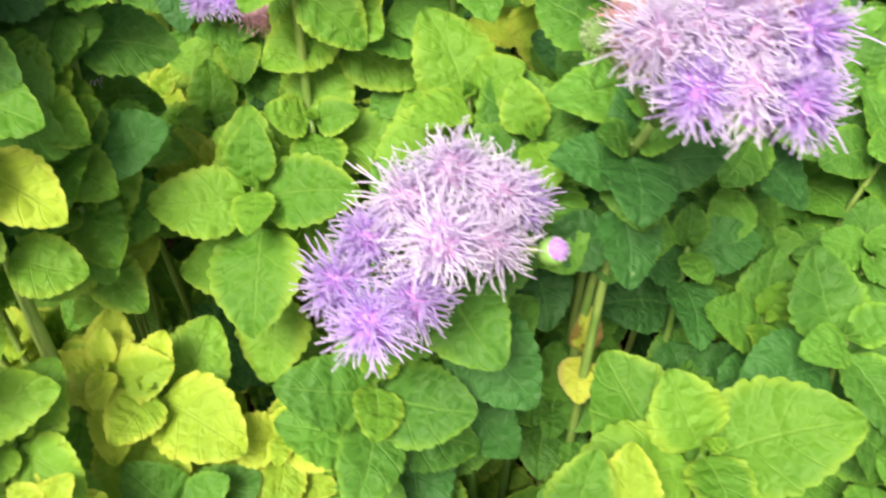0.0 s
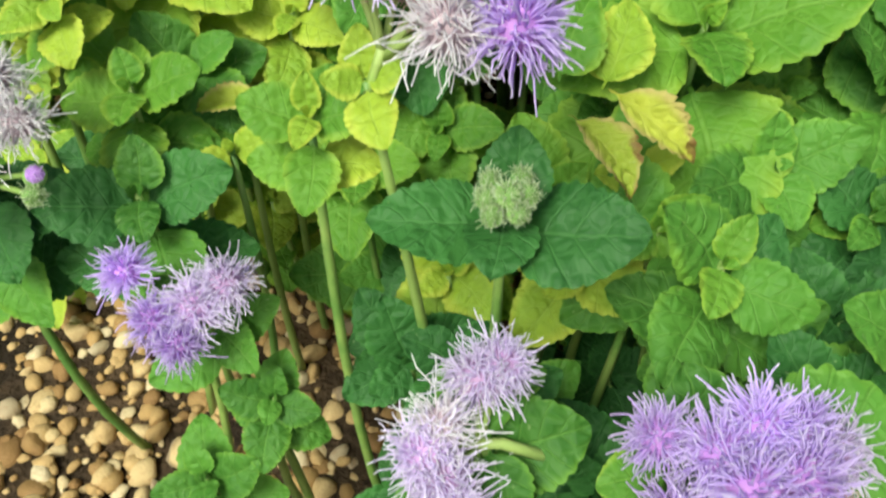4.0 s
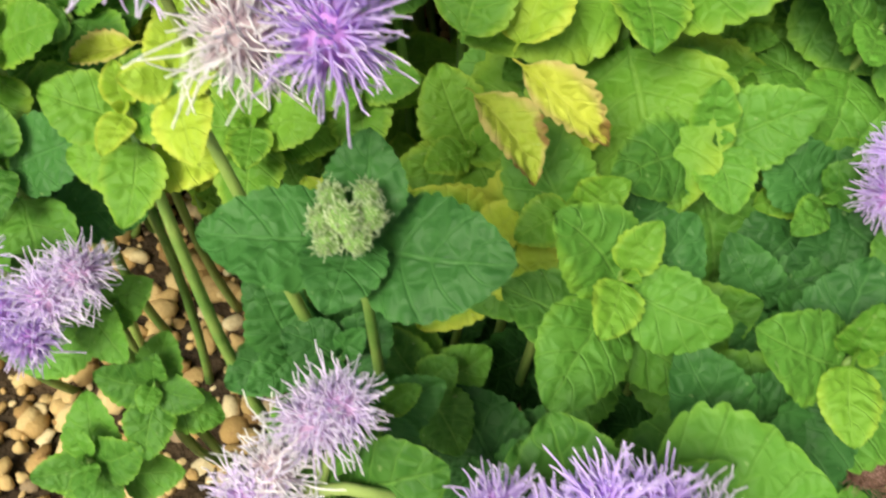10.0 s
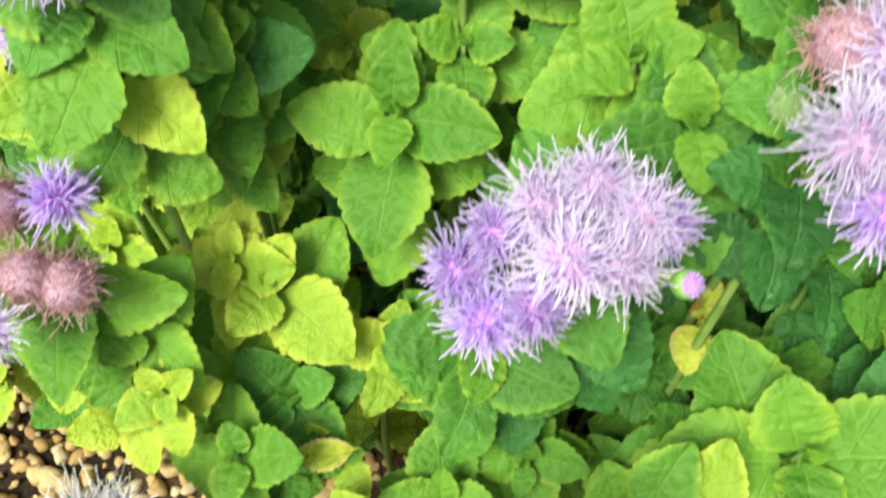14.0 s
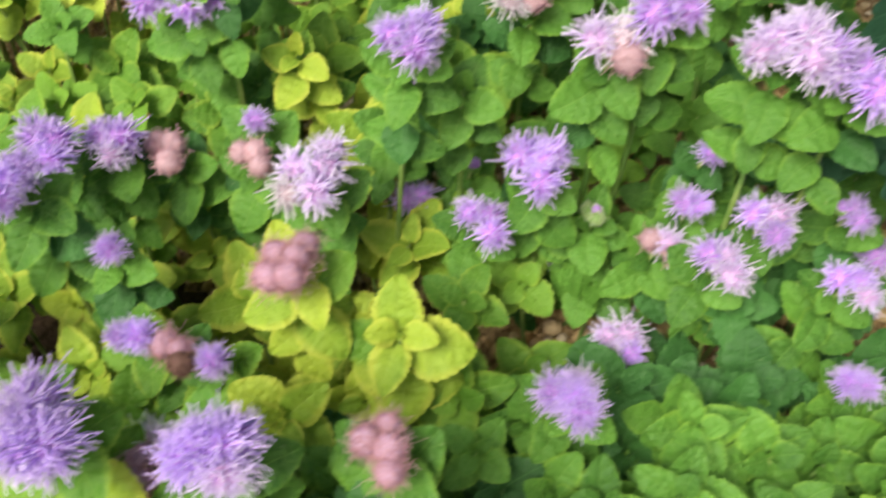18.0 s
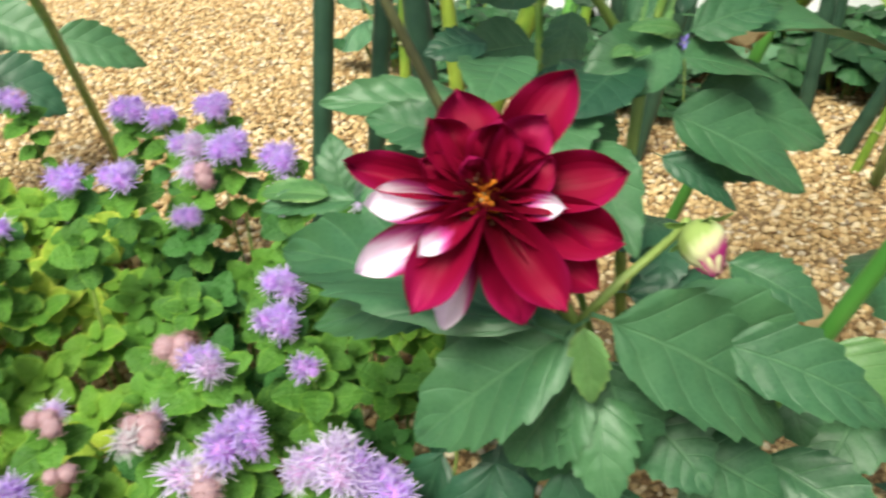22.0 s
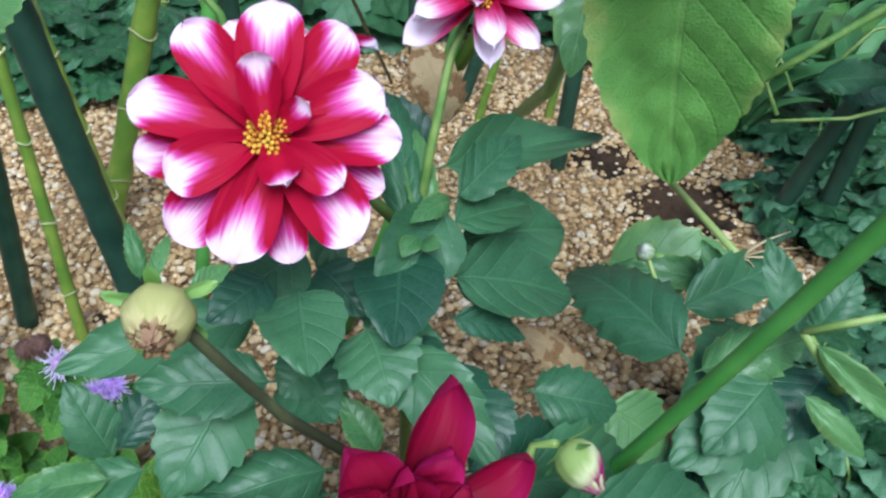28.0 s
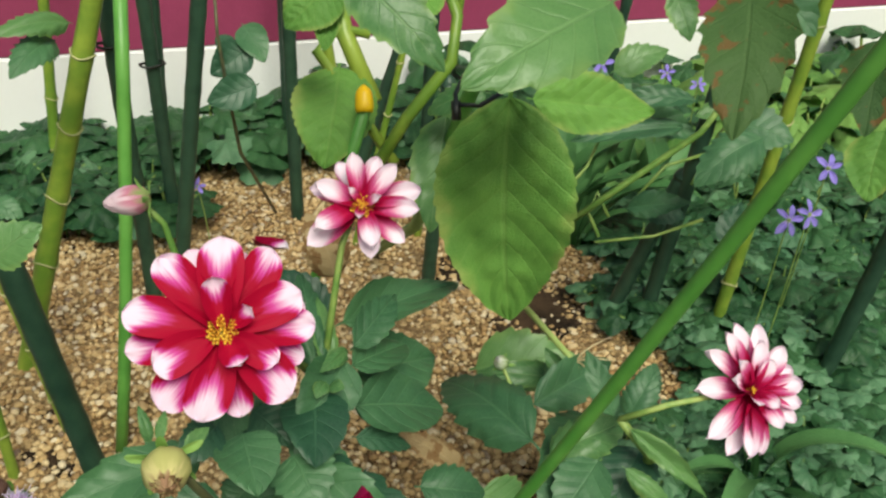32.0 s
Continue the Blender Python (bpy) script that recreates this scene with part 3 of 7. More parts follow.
# ---- ageratum ----
AGERATUM_SHAPES = [
    dict(wide=0.35 + 0.03 * (s % 3), teeth=8 + s % 2, bite=0.1, pucker=0.085, curl=0.15 + 0.22 * s, fold=0.1 + 0.06 * (s % 3), peak=0.66, blunt=0.66, stalk=0.09, droop=0.1 * (s % 3), seed=s + 1, ribs=4, nv=36, nu=8)
    for s in range(4)
]
AGERATUM_LEAVES = {k: [leaf_mesh("ageratum_leaf", m, **shape) for shape in AGERATUM_SHAPES] for k, m in GREENS.items()}


def facing_frame(face):
    """A frame whose z axis is face and whose x axis runs level."""
    z = Vector(face).normalized()
    x = Vector((0, 1, 0)).cross(z)
    x = (Vector((1, 0, 0)) - z * z.x).normalized() if x.length < 0.2 else (x if x.x > 0 else -x).normalized()
    return Matrix((x, z.cross(x), z)).transposed()


PAIR_GROW = (0.2, 0.6, 0.95, 1.06, 1.0, 0.9)
PAIR_RISE = (60, 28, 14, 6, -3, -11)
PAIR_DROP = (0.05, 0.12, 0.26, 0.42, 0.5, 0.5)


def pair_poses(at, frame_of, size, turn, first, last, rng, down_line=None):
    """Poses of crossed leaf pairs round a tip, from the youngest pair outwards; turn: the way of the second pair, from the frame's x axis."""
    down = 0.0
    for i in range(first, last):
        k = min(i, 5)
        base = down_line(down) if down_line else Vector(at) - frame_of @ Vector((0, 0, down))
        for side in (0, 1):
            a = radians(turn + 90 * (i - 1) + 180 * side + rng.uniform(-11, 11))
            e = radians(PAIR_RISE[k] + rng.uniform(-9, 9))
            n = size * PAIR_GROW[k] * rng.uniform(0.88, 1.1)
            ahead = frame_of @ Vector((math.cos(a) * math.cos(e), math.sin(a) * math.cos(e), math.sin(e)))
            up = frame_of @ Vector((rng.uniform(-0.16, 0.16), rng.uniform(-0.16, 0.16), 1))
            yield i, turned(base, ahead, up, (n * rng.uniform(0.92, 1.1), n, n))
        down += size * PAIR_DROP[k]


def whorl_mesh(material, seed):
    """A whole leafy tip: crossed pairs of leaves of length up to 1 round the origin."""
    rng, pieces = random.Random(seed), []
    shapes = [leaf_shape(**{**s, "nv": 20, "nu": 4, "teeth": 6, "bite": 0.12}) for s in AGERATUM_SHAPES]
    for i, m in pair_poses((0, 0, 0), Matrix.Identity(3), 1.0, 0, 0, 5, rng):
        v, f, t = rng.choice(shapes)
        pieces.append(([m @ p for p in v], f, t))
    v, f, t = joined(pieces)
    return mesh("leaf_whorl", v, f, material, t)


WHORLS = {k: [whorl_mesh(m, s) for s in range(3)] for k, m in GREENS.items() if k != "w"}
WITHERED = [leaf_mesh("withered_leaf", GREENS["w"], wide=0.34, teeth=9, bite=0.22, pucker=0.12, curl=1.1, fold=0.35, seed=s + 30) for s in range(2)]


def head_mesh(name, kind, count, core, reach, opened, limp, thick, seed, bracts=False, steps=(0, 0.35, 0.7, 1.0)):
    """A tuft: a round heart with many thin curved threads standing out of it; bracts: in a green cup."""
    rng = random.Random(seed)
    bm = bmesh.new()
    bmesh.ops.create_icosphere(bm, subdivisions=2, radius=core)
    heart = ([v.co * (1 + 0.13 * noise.noise(v.co * 6 / core + Vector((seed, 0, 0)))) for v in bm.verts], [tuple(v.index for v in f.verts) for f in bm.faces], [(0.5, 0.02)] * len(bm.verts))
    bm.free()
    pieces = [heart]
    for i in range(count):
        h = 1 - (i + rng.random()) / count * (1 - math.cos(radians(opened)))
        a = i * 2.39996 + rng.uniform(-0.3, 0.3)
        s = math.sqrt(max(0, 1 - h * h))
        d = Vector((s * math.cos(a), s * math.sin(a), h))
        side = Vector((rng.gauss(0, 1), rng.gauss(0, 1), rng.gauss(0, 1) - 0.5)) * limp
        curl = Vector((rng.gauss(0, 1), rng.gauss(0, 1), rng.gauss(0, 1))) * limp * 0.5
        length = reach * rng.uniform(0.5, 1.15)
        wave, ph = Vector((rng.gauss(0, 1), rng.gauss(0, 1), rng.gauss(0, 1))) * limp * 0.4, rng.uniform(0, 6)
        pts = [d * (core * 0.88 + length * f) + side * length * f * f + curl * length * f**3 + wave * length * f * math.sin(ph + 6 * f) for f in steps]
        v, f, t = tube(pts, [thick * (1.15 - 0.55 * f) for f in steps], 3, False)
        pieces.append((v, f, [(x, 0.15 + 0.85 * y) for x, y in t]))
    count = sum(len(p[1]) for p in pieces)
    if bracts:
        pieces.append(tube([(0, 0, z) for z in (-1.15, -1.0, -0.6, -0.15, 0.2)], [core * k for k in (0.25, 0.8, 1.15, 1.2, 1.02)], 14))
    v, f, t = joined(pieces)
    me = mesh(name, v, f, [FLUFF[kind], SEPAL], t)
    me.polygons.foreach_set("material_index", [0] * count + [1] * (len(f) - count))
    return me


LONG, SHORT = (0, 0.3, 0.6, 0.85, 1.0), (0, 0.5, 1.0)
HEADS = dict(
    purple=[head_mesh("flower_head", "purple", 250, 0.44, 0.6, 112, 0.22, 0.029, s, steps=LONG) for s in (1, 2, 3)],
    pale=[head_mesh("flower_head", "pale", 250, 0.44, 0.6, 112, 0.3, 0.027, s, steps=LONG) for s in (4, 5, 6)],
    white=[head_mesh("flower_head", "white", 200, 0.44, 0.6, 112, 0.4, 0.025, s, steps=LONG) for s in (7, 8)],
    pink=[head_mesh("withered_head", "pink", 400, 0.78, 0.26, 140, 1.15, 0.018, s, steps=(0, 0.4, 0.75, 1.0)) for s in (9, 10)],
    rust=[head_mesh("withered_head", "rust", 380, 0.82, 0.16, 140, 1.4, 0.019, s, steps=SHORT) for s in (11, 12)],
    bud=[head_mesh("flower_bud", "bud", 60, 0.7, 0.16, 70, 0.3, 0.06, s, True, SHORT) for s in (13, 14)],
    green=[head_mesh("flower_bud", "green", 110, 0.66, 0.4, 100, 0.3, 0.045, 15, True, SHORT)],
)
FAR_HEADS = dict(
    purple=[head_mesh("flower_head", "purple", 120, 0.46, 0.56, 112, 0.24, 0.042, s, steps=SHORT) for s in (1, 2, 3)],
    pale=[head_mesh("flower_head", "pale", 120, 0.46, 0.56, 112, 0.3, 0.04, s, steps=SHORT) for s in (4, 5)],
    white=[head_mesh("flower_head", "white", 110, 0.46, 0.56, 112, 0.36, 0.038, 7, steps=SHORT)],
    pink=[head_mesh("withered_head", "rosy", 170, 0.8, 0.22, 140, 1.0, 0.03, s, steps=SHORT) for s in (9, 10)],
    rust=[head_mesh("withered_head", "rust", 170, 0.8, 0.22, 140, 1.0, 0.03, 11, steps=SHORT)],
)
AGERATUM_NAMES = dict(d="deep green", g="soft green", l="light green", y="yellowing", w="withering")
BLOOMS = dict(purple="violet flower tufts", pale="pale lilac flower tufts", white="faded whitish flower tufts", pink="withered pink flower heads", rust="withered brown flower heads", bud="violet buds", green="green buds")
plants = random.Random(21)


def ageratum(top, size=0.026, turn=0.0, pal="g", pairs=4, heads=(), foot=None, low=0, face=None):
    """One shoot: a stem from the ground to top, crossed pairs of leaves down it, and flower heads of (place, kind, radius)."""
    top = Vector(top)
    bx, by = foot if foot else (top.x + plants.uniform(-0.015, 0.015), top.y + plants.uniform(0.0, 0.03))
    root = Vector((bx, by, ground_height(bx, by)))
    kinds = sorted({h[1] for h in heads})
    text = f"ageratum shoot with {AGERATUM_NAMES[pal[-1]]} toothed leaves"
    text += " and " + BLOOMS[kinds[0]] if kinds else " growing in the bed"
    plant = thing("ageratum_plant", root, text, "plant", "ageratum bed")
    line = bow(root - Vector((0, 0, 0.01)), top, (plants.uniform(-0.006, 0.006), plants.uniform(-0.01, 0.004), 0))
    part("stem", mesh("stem", *tube(line, [0.0019, 0.0018, 0.0017, 0.0016, 0.0015, 0.0013, 0.0009], 6)[:2], STEM), plant, Matrix.Identity(4))
    length = (top - root).length
    frame_of = facing_frame(face or (plants.uniform(-0.16, 0.16), -0.62 + plants.uniform(-0.14, 0.14), 0.78))

    def along(drop):
        k = 6 * max(0.12, 1 - drop / max(length, 0.02))
        return line[min(6, int(k))].lerp(line[min(6, int(k) + 1)], k - int(k))

    count = pairs + (2 if pairs > 2 else 0)
    for i, m in pair_poses(top, frame_of, size, turn, low, low + count, plants, along):
        shade = pal[0] if i < 2 else pal[-1] if i < 3 or plants.random() < 0.6 else plants.choice("dgg" if pal[-1] in "dg" else "lly")
        part("leaf", plants.choice(AGERATUM_LEAVES[shade]), plant, m)
    if heads:
        mid = sum((Vector(h[0]) for h in heads), Vector()) / len(heads)
        fork = top.lerp(mid, 0.3) if (mid - top).length > 0.008 else top - Vector((0, 0, 0.004))
        stalks = []
        for at, kind, r in heads:
            at = Vector(at)
            stalks.append(tube(bow(fork - Vector((0, 0, 0.002)), at - (at - fork).normalized() * r * 0.3, (0, 0, 0.001), 5), 0.0008, 5))
        stalk = part("flower_stalk", mesh("flower_stalk", *joined([tube(bow(top - Vector((0, 0, 0.004)), fork, n=4), 0.0011, 6)] + stalks)[:2], STEM_PALE), plant, Matrix.Identity(4))
        for at, kind, r in heads:
            out = Vector(at) - fork
            out = (out.normalized() if out.length > 1e-4 else Vector((0, 0, 1))) * 0.7 + Vector((0, -0.35, 0.75))
            out.normalize()
            q = Vector((0, 0, 1)).rotation_difference(out).to_matrix().to_4x4()
            m = Matrix.Translation(at) @ q @ Matrix.Rotation(plants.uniform(0, 6.28), 4, "Z") @ Matrix.Scale(r * 0.92, 4)
            name = "flower_bud" if kind in ("bud", "green") else "withered_head" if kind in ("pink", "rust") else "flower_head"
            part(name, plants.choice((FAR_HEADS if at[1] > 0.46 and kind in FAR_HEADS else HEADS)[kind]), stalk, m, BLOOMS[kind][:-1] if len(kinds) > 1 else "")
    return plant


def bunch(at, kinds, wide=0.012, r=0.0095, flat=0.6):
    """Flower heads of the given kinds set close round a place."""
    out = []
    for i, kind in enumerate(kinds):
        a = i * 2.4 + plants.uniform(0, 0.8)
        d = (0.6 if at[1] < 0.46 else 0.72) * wide * math.sqrt((i + 0.3) / max(1, len(kinds))) if len(kinds) > 1 else 0
        p = Vector(at) + Vector((math.cos(a) * d, math.sin(a) * d, flat * (wide * 0.4 - d * 0.6)))
        out.append((p, kind, r * (1.05 if at[1] < 0.46 else 1.2 if at[1] < 0.66 else 1.35) * plants.uniform(0.85, 1.15) * (0.5 if kind in ("bud", "green") else 0.75 if kind in ("pink", "rust") else 1)))
    return out


def bloom(at, kinds, wide=0.012, r=0.0095, size=0.024, pal="g", turn=None, drop=0.016, pairs=4):
    """A shoot that carries a bunch of heads a little above its top leaves."""
    at = Vector(at)
    if pal == "g" and at.x < 0.02 and at.y < 0.42:
        pal = plants.choice(("lg", "ll", "gl"))
    top = at - Vector((plants.uniform(-0.004, 0.004), -0.006, drop))
    return ageratum(top, size, plants.uniform(0, 90) if turn is None else turn, pal, pairs, bunch(at, kinds.split(), wide, r), low=1)


# ---- dahlias, stakes, canes ----
DAHLIA_LEAVES = {
    k: [leaf_mesh("dahlia_leaf", m, wide=0.5, teeth=6 + s, bite=0.16 + 0.03 * s, sharp=True, pucker=0.017, curl=0.45 + 0.3 * s, fold=0.2 - 0.07 * s, peak=0.72, blunt=0.8, stalk=0.08, ribs=6, droop=0.12, seed=s + 50, nv=44, nu=12) for s in range(3)]
    for k, m in DAHLIA.items()
}
for k in "gd":
    DAHLIA_LEAVES[k + "s"] = [leaf_mesh("dahlia_leaf", DAHLIA[k], wide=0.5, teeth=6, bite=0.06, pucker=0.016, curl=0.4, fold=0.2, peak=0.7, blunt=0.72, stalk=0.06, ribs=6, droop=0.1, seed=60 + s, nv=34, nu=12) for s in range(2)]
DAHLIA_LEAVES["h"] = [leaf_mesh("broad_leaf", DAHLIA["h"], wide=0.5, teeth=15, bite=0.06, pucker=0.03, curl=0.4 + 0.3 * s, fold=0.12, peak=0.75, blunt=0.75, stalk=0.05, ribs=9, droop=0.12, seed=s + 70, nv=64, nu=14) for s in range(2)]
leaves = random.Random(4)


def dahlia_leaf(plant, base, tip, wide, pal="g", face=(0, -0.5, 1), label=""):
    """A leaf from its foot to its tip, about wide across, its upper side turned to face."""
    base, tip = Vector(base), Vector(tip)
    n = (tip - base).length * 1.04
    return part("leaf", leaves.choice(DAHLIA_LEAVES[pal]), plant, turned(base, tip - base, face, (wide, n, n)), label)


def stalk(plant, points, r0, r1, material=None, name="stem", sides=8):
    pts = [Vector(p) for p in points]
    if len(pts) == 2:
        pts = bow(pts[0], pts[1], (0.004, -0.004, 0), 6)
    n = len(pts)
    return part(name, mesh(name, *tube(pts, [r0 + (r1 - r0) * i / (n - 1) for i in range(n)], sides)[:2], material or STEM), plant, Matrix.Identity(4))


def petal_mesh(name, material, wide=0.36, cup=0.35, bend=0.3, point=0.6, seed=0, full=0.62, crumple=0.045):
    """A ray petal of length 1 along y, cupped, with soft ridges along it, bent back towards its tip; point: above 1 for a sharp tip; full: where it is widest; crumple: how uneven."""
    rng = random.Random(seed)
    nv, nu, verts, uvs, faces = 18, 10, [], [], []
    twist, ph = rng.uniform(-0.16, 0.16), rng.uniform(0, 6)
    for i in range(nv + 1):
        v = 1 - (1 - i / nv) ** 1.6
        if v < full:
            w = 0.3 + 0.7 * math.sin(math.pi / 2 * v / full)
        else:
            w = max(0.0, 1 - ((v - full) / (1 - full)) ** (2.4 / max(point, 0.3) ** 0.5)) ** point
        w = max(w * wide, 0.012)
        a = bend * (v - 0.25) * v
        for j in range(nu + 1):
            u = 2 * j / nu - 1
            z = cup * wide * (u * u) * (1 - 0.5 * v) - math.sin(a) * v * 0.6
            z += 0.02 * math.sin(4 * u + ph + 3 * v) * v + 0.03 * math.cos(3.0 * math.pi * u) * wide
            z += crumple * v * noise.noise(Vector((u * 1.6 + seed * 7, v * 3.5, seed)))
            y = v + 0.03 * wide * math.sin(6 * u + ph) * v
            verts.append((u * w + twist * v * v * 0.6, y, z + twist * u * v * w))
            uvs.append((j / nu, v))
    for i in range(nv):
        for j in range(nu):
            b = i * (nu + 1) + j
            faces.append((b, b + 1, b + nu + 2, b + nu + 1))
    return mesh(name, verts, faces, material, uvs)


def disc_mesh(name, material, seed, rim=None):
    """The heart of a dahlia: a dome of small florets."""
    rng, pieces = random.Random(seed), []
    for i in range(60):
        r = 0.95 * math.sqrt((i + 0.5) / 60)
        a = i * 2.39996
        p = Vector((r * math.cos(a), r * math.sin(a), 0.55 * (1 - r * r)))
        q = p + Vector((p.x * 0.25, p.y * 0.25, 0.32 + rng.uniform(0, 0.2) * r))
        pieces.append(tube([p - Vector((0, 0, 0.2)), p, p.lerp(q, 0.7), q], [0.1, 0.11, 0.13, 0.06], 6))
    v, f, t = joined(pieces)
    me = mesh(name, v, f, [material, rim or material])
    if rim:
        me.polygons.foreach_set("material_index", [0 if i < len(f) * 0.42 else 1 for i in range(len(f))])
    return me


def dahlia_flower(plant, at, facing, radius, rings, disc, disc_size, roll=0, label="", seed=0):
    """A bloom: a disc with rings of petals of (count, reach, lift in degrees, meshes)."""
    rng = random.Random(seed)
    z = Vector(facing).normalized()
    m = Matrix.Translation(at) @ z.to_track_quat("Z", "Y").to_matrix().to_4x4() @ Matrix.Rotation(radians(roll), 4, "Z")
    flower = part("flower", disc, plant, m @ Matrix.Scale(radius * disc_size, 4), label)
    for k, (count, reach, lift, height, meshes) in enumerate(rings):
        for i in range(count):
            a = 2 * math.pi * (i + 0.5 * (k % 2) + rng.uniform(-0.2, 0.2)) / count
            e = radians(lift + rng.uniform(-11, 11))
            out = Vector((math.cos(a), math.sin(a), 0))
            ahead = out * math.cos(e) + Vector((0, 0, math.sin(e)))
            up = Vector((0, 0, 1)) * math.cos(e) - out * math.sin(e)
            n = radius * reach * rng.uniform(0.86, 1.07)
            p = turned(out * radius * 0.06 + Vector((0, 0, height * radius)), ahead, up + Vector((rng.uniform(-0.15, 0.15), rng.uniform(-0.15, 0.15), 0)), (n * rng.uniform(0.9, 1.08), n, n))
            part("petal", rng.choice(meshes), flower, m @ p)
    return flower


def bloom_of(plant, at, facing, radius, petals, disc, disc_size, label, seed):
    """A bloom with each petal set by hand: (way in degrees, length, width, lift, height, meshes), in parts of the radius."""
    rng = random.Random(seed)
    m = Matrix.Translation(at) @ Vector(facing).normalized().to_track_quat("Z", "Y").to_matrix().to_4x4()
    flower = part("flower", disc, plant, m @ Matrix.Scale(radius * disc_size, 4), label)
    for way, length, wide, lift, height, (meshes, half, text) in petals:
        a, e = radians(way), radians(lift)
        out = Vector((math.cos(a), math.sin(a), 0))
        up = Vector((0, 0, 1)) * math.cos(e) - out * math.sin(e)
        n = radius * length
        p = turned(out * radius * (0.05 if lift < 14 else 0.1) + Vector((0, 0, height * radius)), out * math.cos(e) + Vector((0, 0, math.sin(e))), up + Vector((rng.uniform(-0.1, 0.1), rng.uniform(-0.1, 0.1), 0)), (radius * wide / (2 * half), n, n))
        part("petal", rng.choice(meshes), flower, m @ p, text)
    return flower


def flower_bud(plant, at, facing, radius, material, label, long=1.25, points=7, ragged=False):
    """A closed bud of overlapping scales on green sepals; ragged: with dried petal tips at its mouth."""
    z = Vector(facing).normalized()
    m = Matrix.Translation(at) @ z.to_track_quat("Z", "Y").to_matrix().to_4x4() @ Matrix.Scale(radius, 4)
    v, f, t = tube([(0, 0, (h - 0.5) * long * 2) for h in (0.02, 0.12, 0.3, 0.5, 0.7, 0.88, 0.97)], [0.35, 0.72, 0.93, 0.95, 0.78, 0.45, 0.14], 20)
    v = [Vector((p.x * (1 + 0.05 * math.cos(points * math.atan2(p.y, p.x))), p.y * (1 + 0.05 * math.cos(points * math.atan2(p.y, p.x))), p.z)) for p in v]
    bud = part("bud", mesh("bud", v, f, material, t), plant, m, label)
    scale = petal_mesh("bud_scale", material, 0.34, 0.5, -1.75, 0.9, 3)
    for i in range(points):
        a = 2 * math.pi * i / points
        out = Vector((math.cos(a), math.sin(a), 0))
        part("bud_scale", scale, bud, m @ turned(out * 0.72 + Vector((0, 0, -long * 0.75)), Vector((0, 0, 1)) + out * 0.06, out * -1, (1.5, 1.85 * long, 1.2)))
    for i in range(5):
        a = 2 * math.pi * (i + 0.3) / 5
        out = Vector((math.cos(a), math.sin(a), 0))
        part("sepal", SEPAL_BLADE, bud, m @ turned(out * 0.3 + Vector((0, 0, -long)), out * 1.0 + Vector((0, 0, 0.25 + 0.5 * (i % 2))), Vector((0, 0, 1)), (0.9, 1.3, 1)))
    if ragged:
        for i in range(11):
            a = 2.4 * i
            out = Vector((math.cos(a), math.sin(a), 0))
            part("withered_tip", RAGGED[i % 2], bud, m @ turned(out * (0.12 + 0.025 * i) + Vector((0, 0, long * (0.82 - 0.012 * i))), out * (0.9 - 0.05 * i) + Vector((0, 0, 0.7)), out * -1 + Vector((0.3 * (i % 3 - 1), 0, 0)), (0.36, 0.34, 0.34)), "dried brown petal tip" if i % 2 else "")
    return bud


SEPAL_BLADE = petal_mesh("sepal", SEPAL, 0.24, 0.3, 0.5, 0.7, 5)
RAGGED = [petal_mesh("withered_tip", TIP, 0.34, 0.6, 0.8, 0.6, s, 0.7, 0.4) for s, TIP in ((31, WITHER_DARK), (32, DAHLIA["b"]))]
RED_PETALS = [petal_mesh("petal", RED, 0.25, 1.3, 0.15, 0.95, s, 0.62, 0.1) for s in (1, 2, 3)]
RED_CRUMPLED = [petal_mesh("petal", RED, 0.3, 1.1, -0.3, 0.85, s, 0.62, 0.24) for s in (14, 15, 17)]
RED_WHITE_PETALS = [petal_mesh("petal", RED_WHITE, 0.22, 1.5, 0.1, 0.85, s, 0.6, 0.08) for s in (4, 5)]
CANDY_PETALS = [petal_mesh("petal", CANDY, 0.24, 0.5, 0.25, 0.55, s, 0.66) for s in (6, 7, 8)]
CANDY_SMALL = [petal_mesh("petal", CANDY, 0.3, 0.9, -0.3, 0.55, s, 0.6) for s in (9, 10)]
PALE_PETALS = [petal_mesh("petal", CANDY_PALE, 0.2, 1.1, 0.1, 0.75, s, 0.6) for s in (11, 12, 13)]
DISC_YELLOW = disc_mesh("disc", DISC, 1)
DISC_ORANGE = disc_mesh("disc", DISC_DARK, 2, DISC_SHADE)


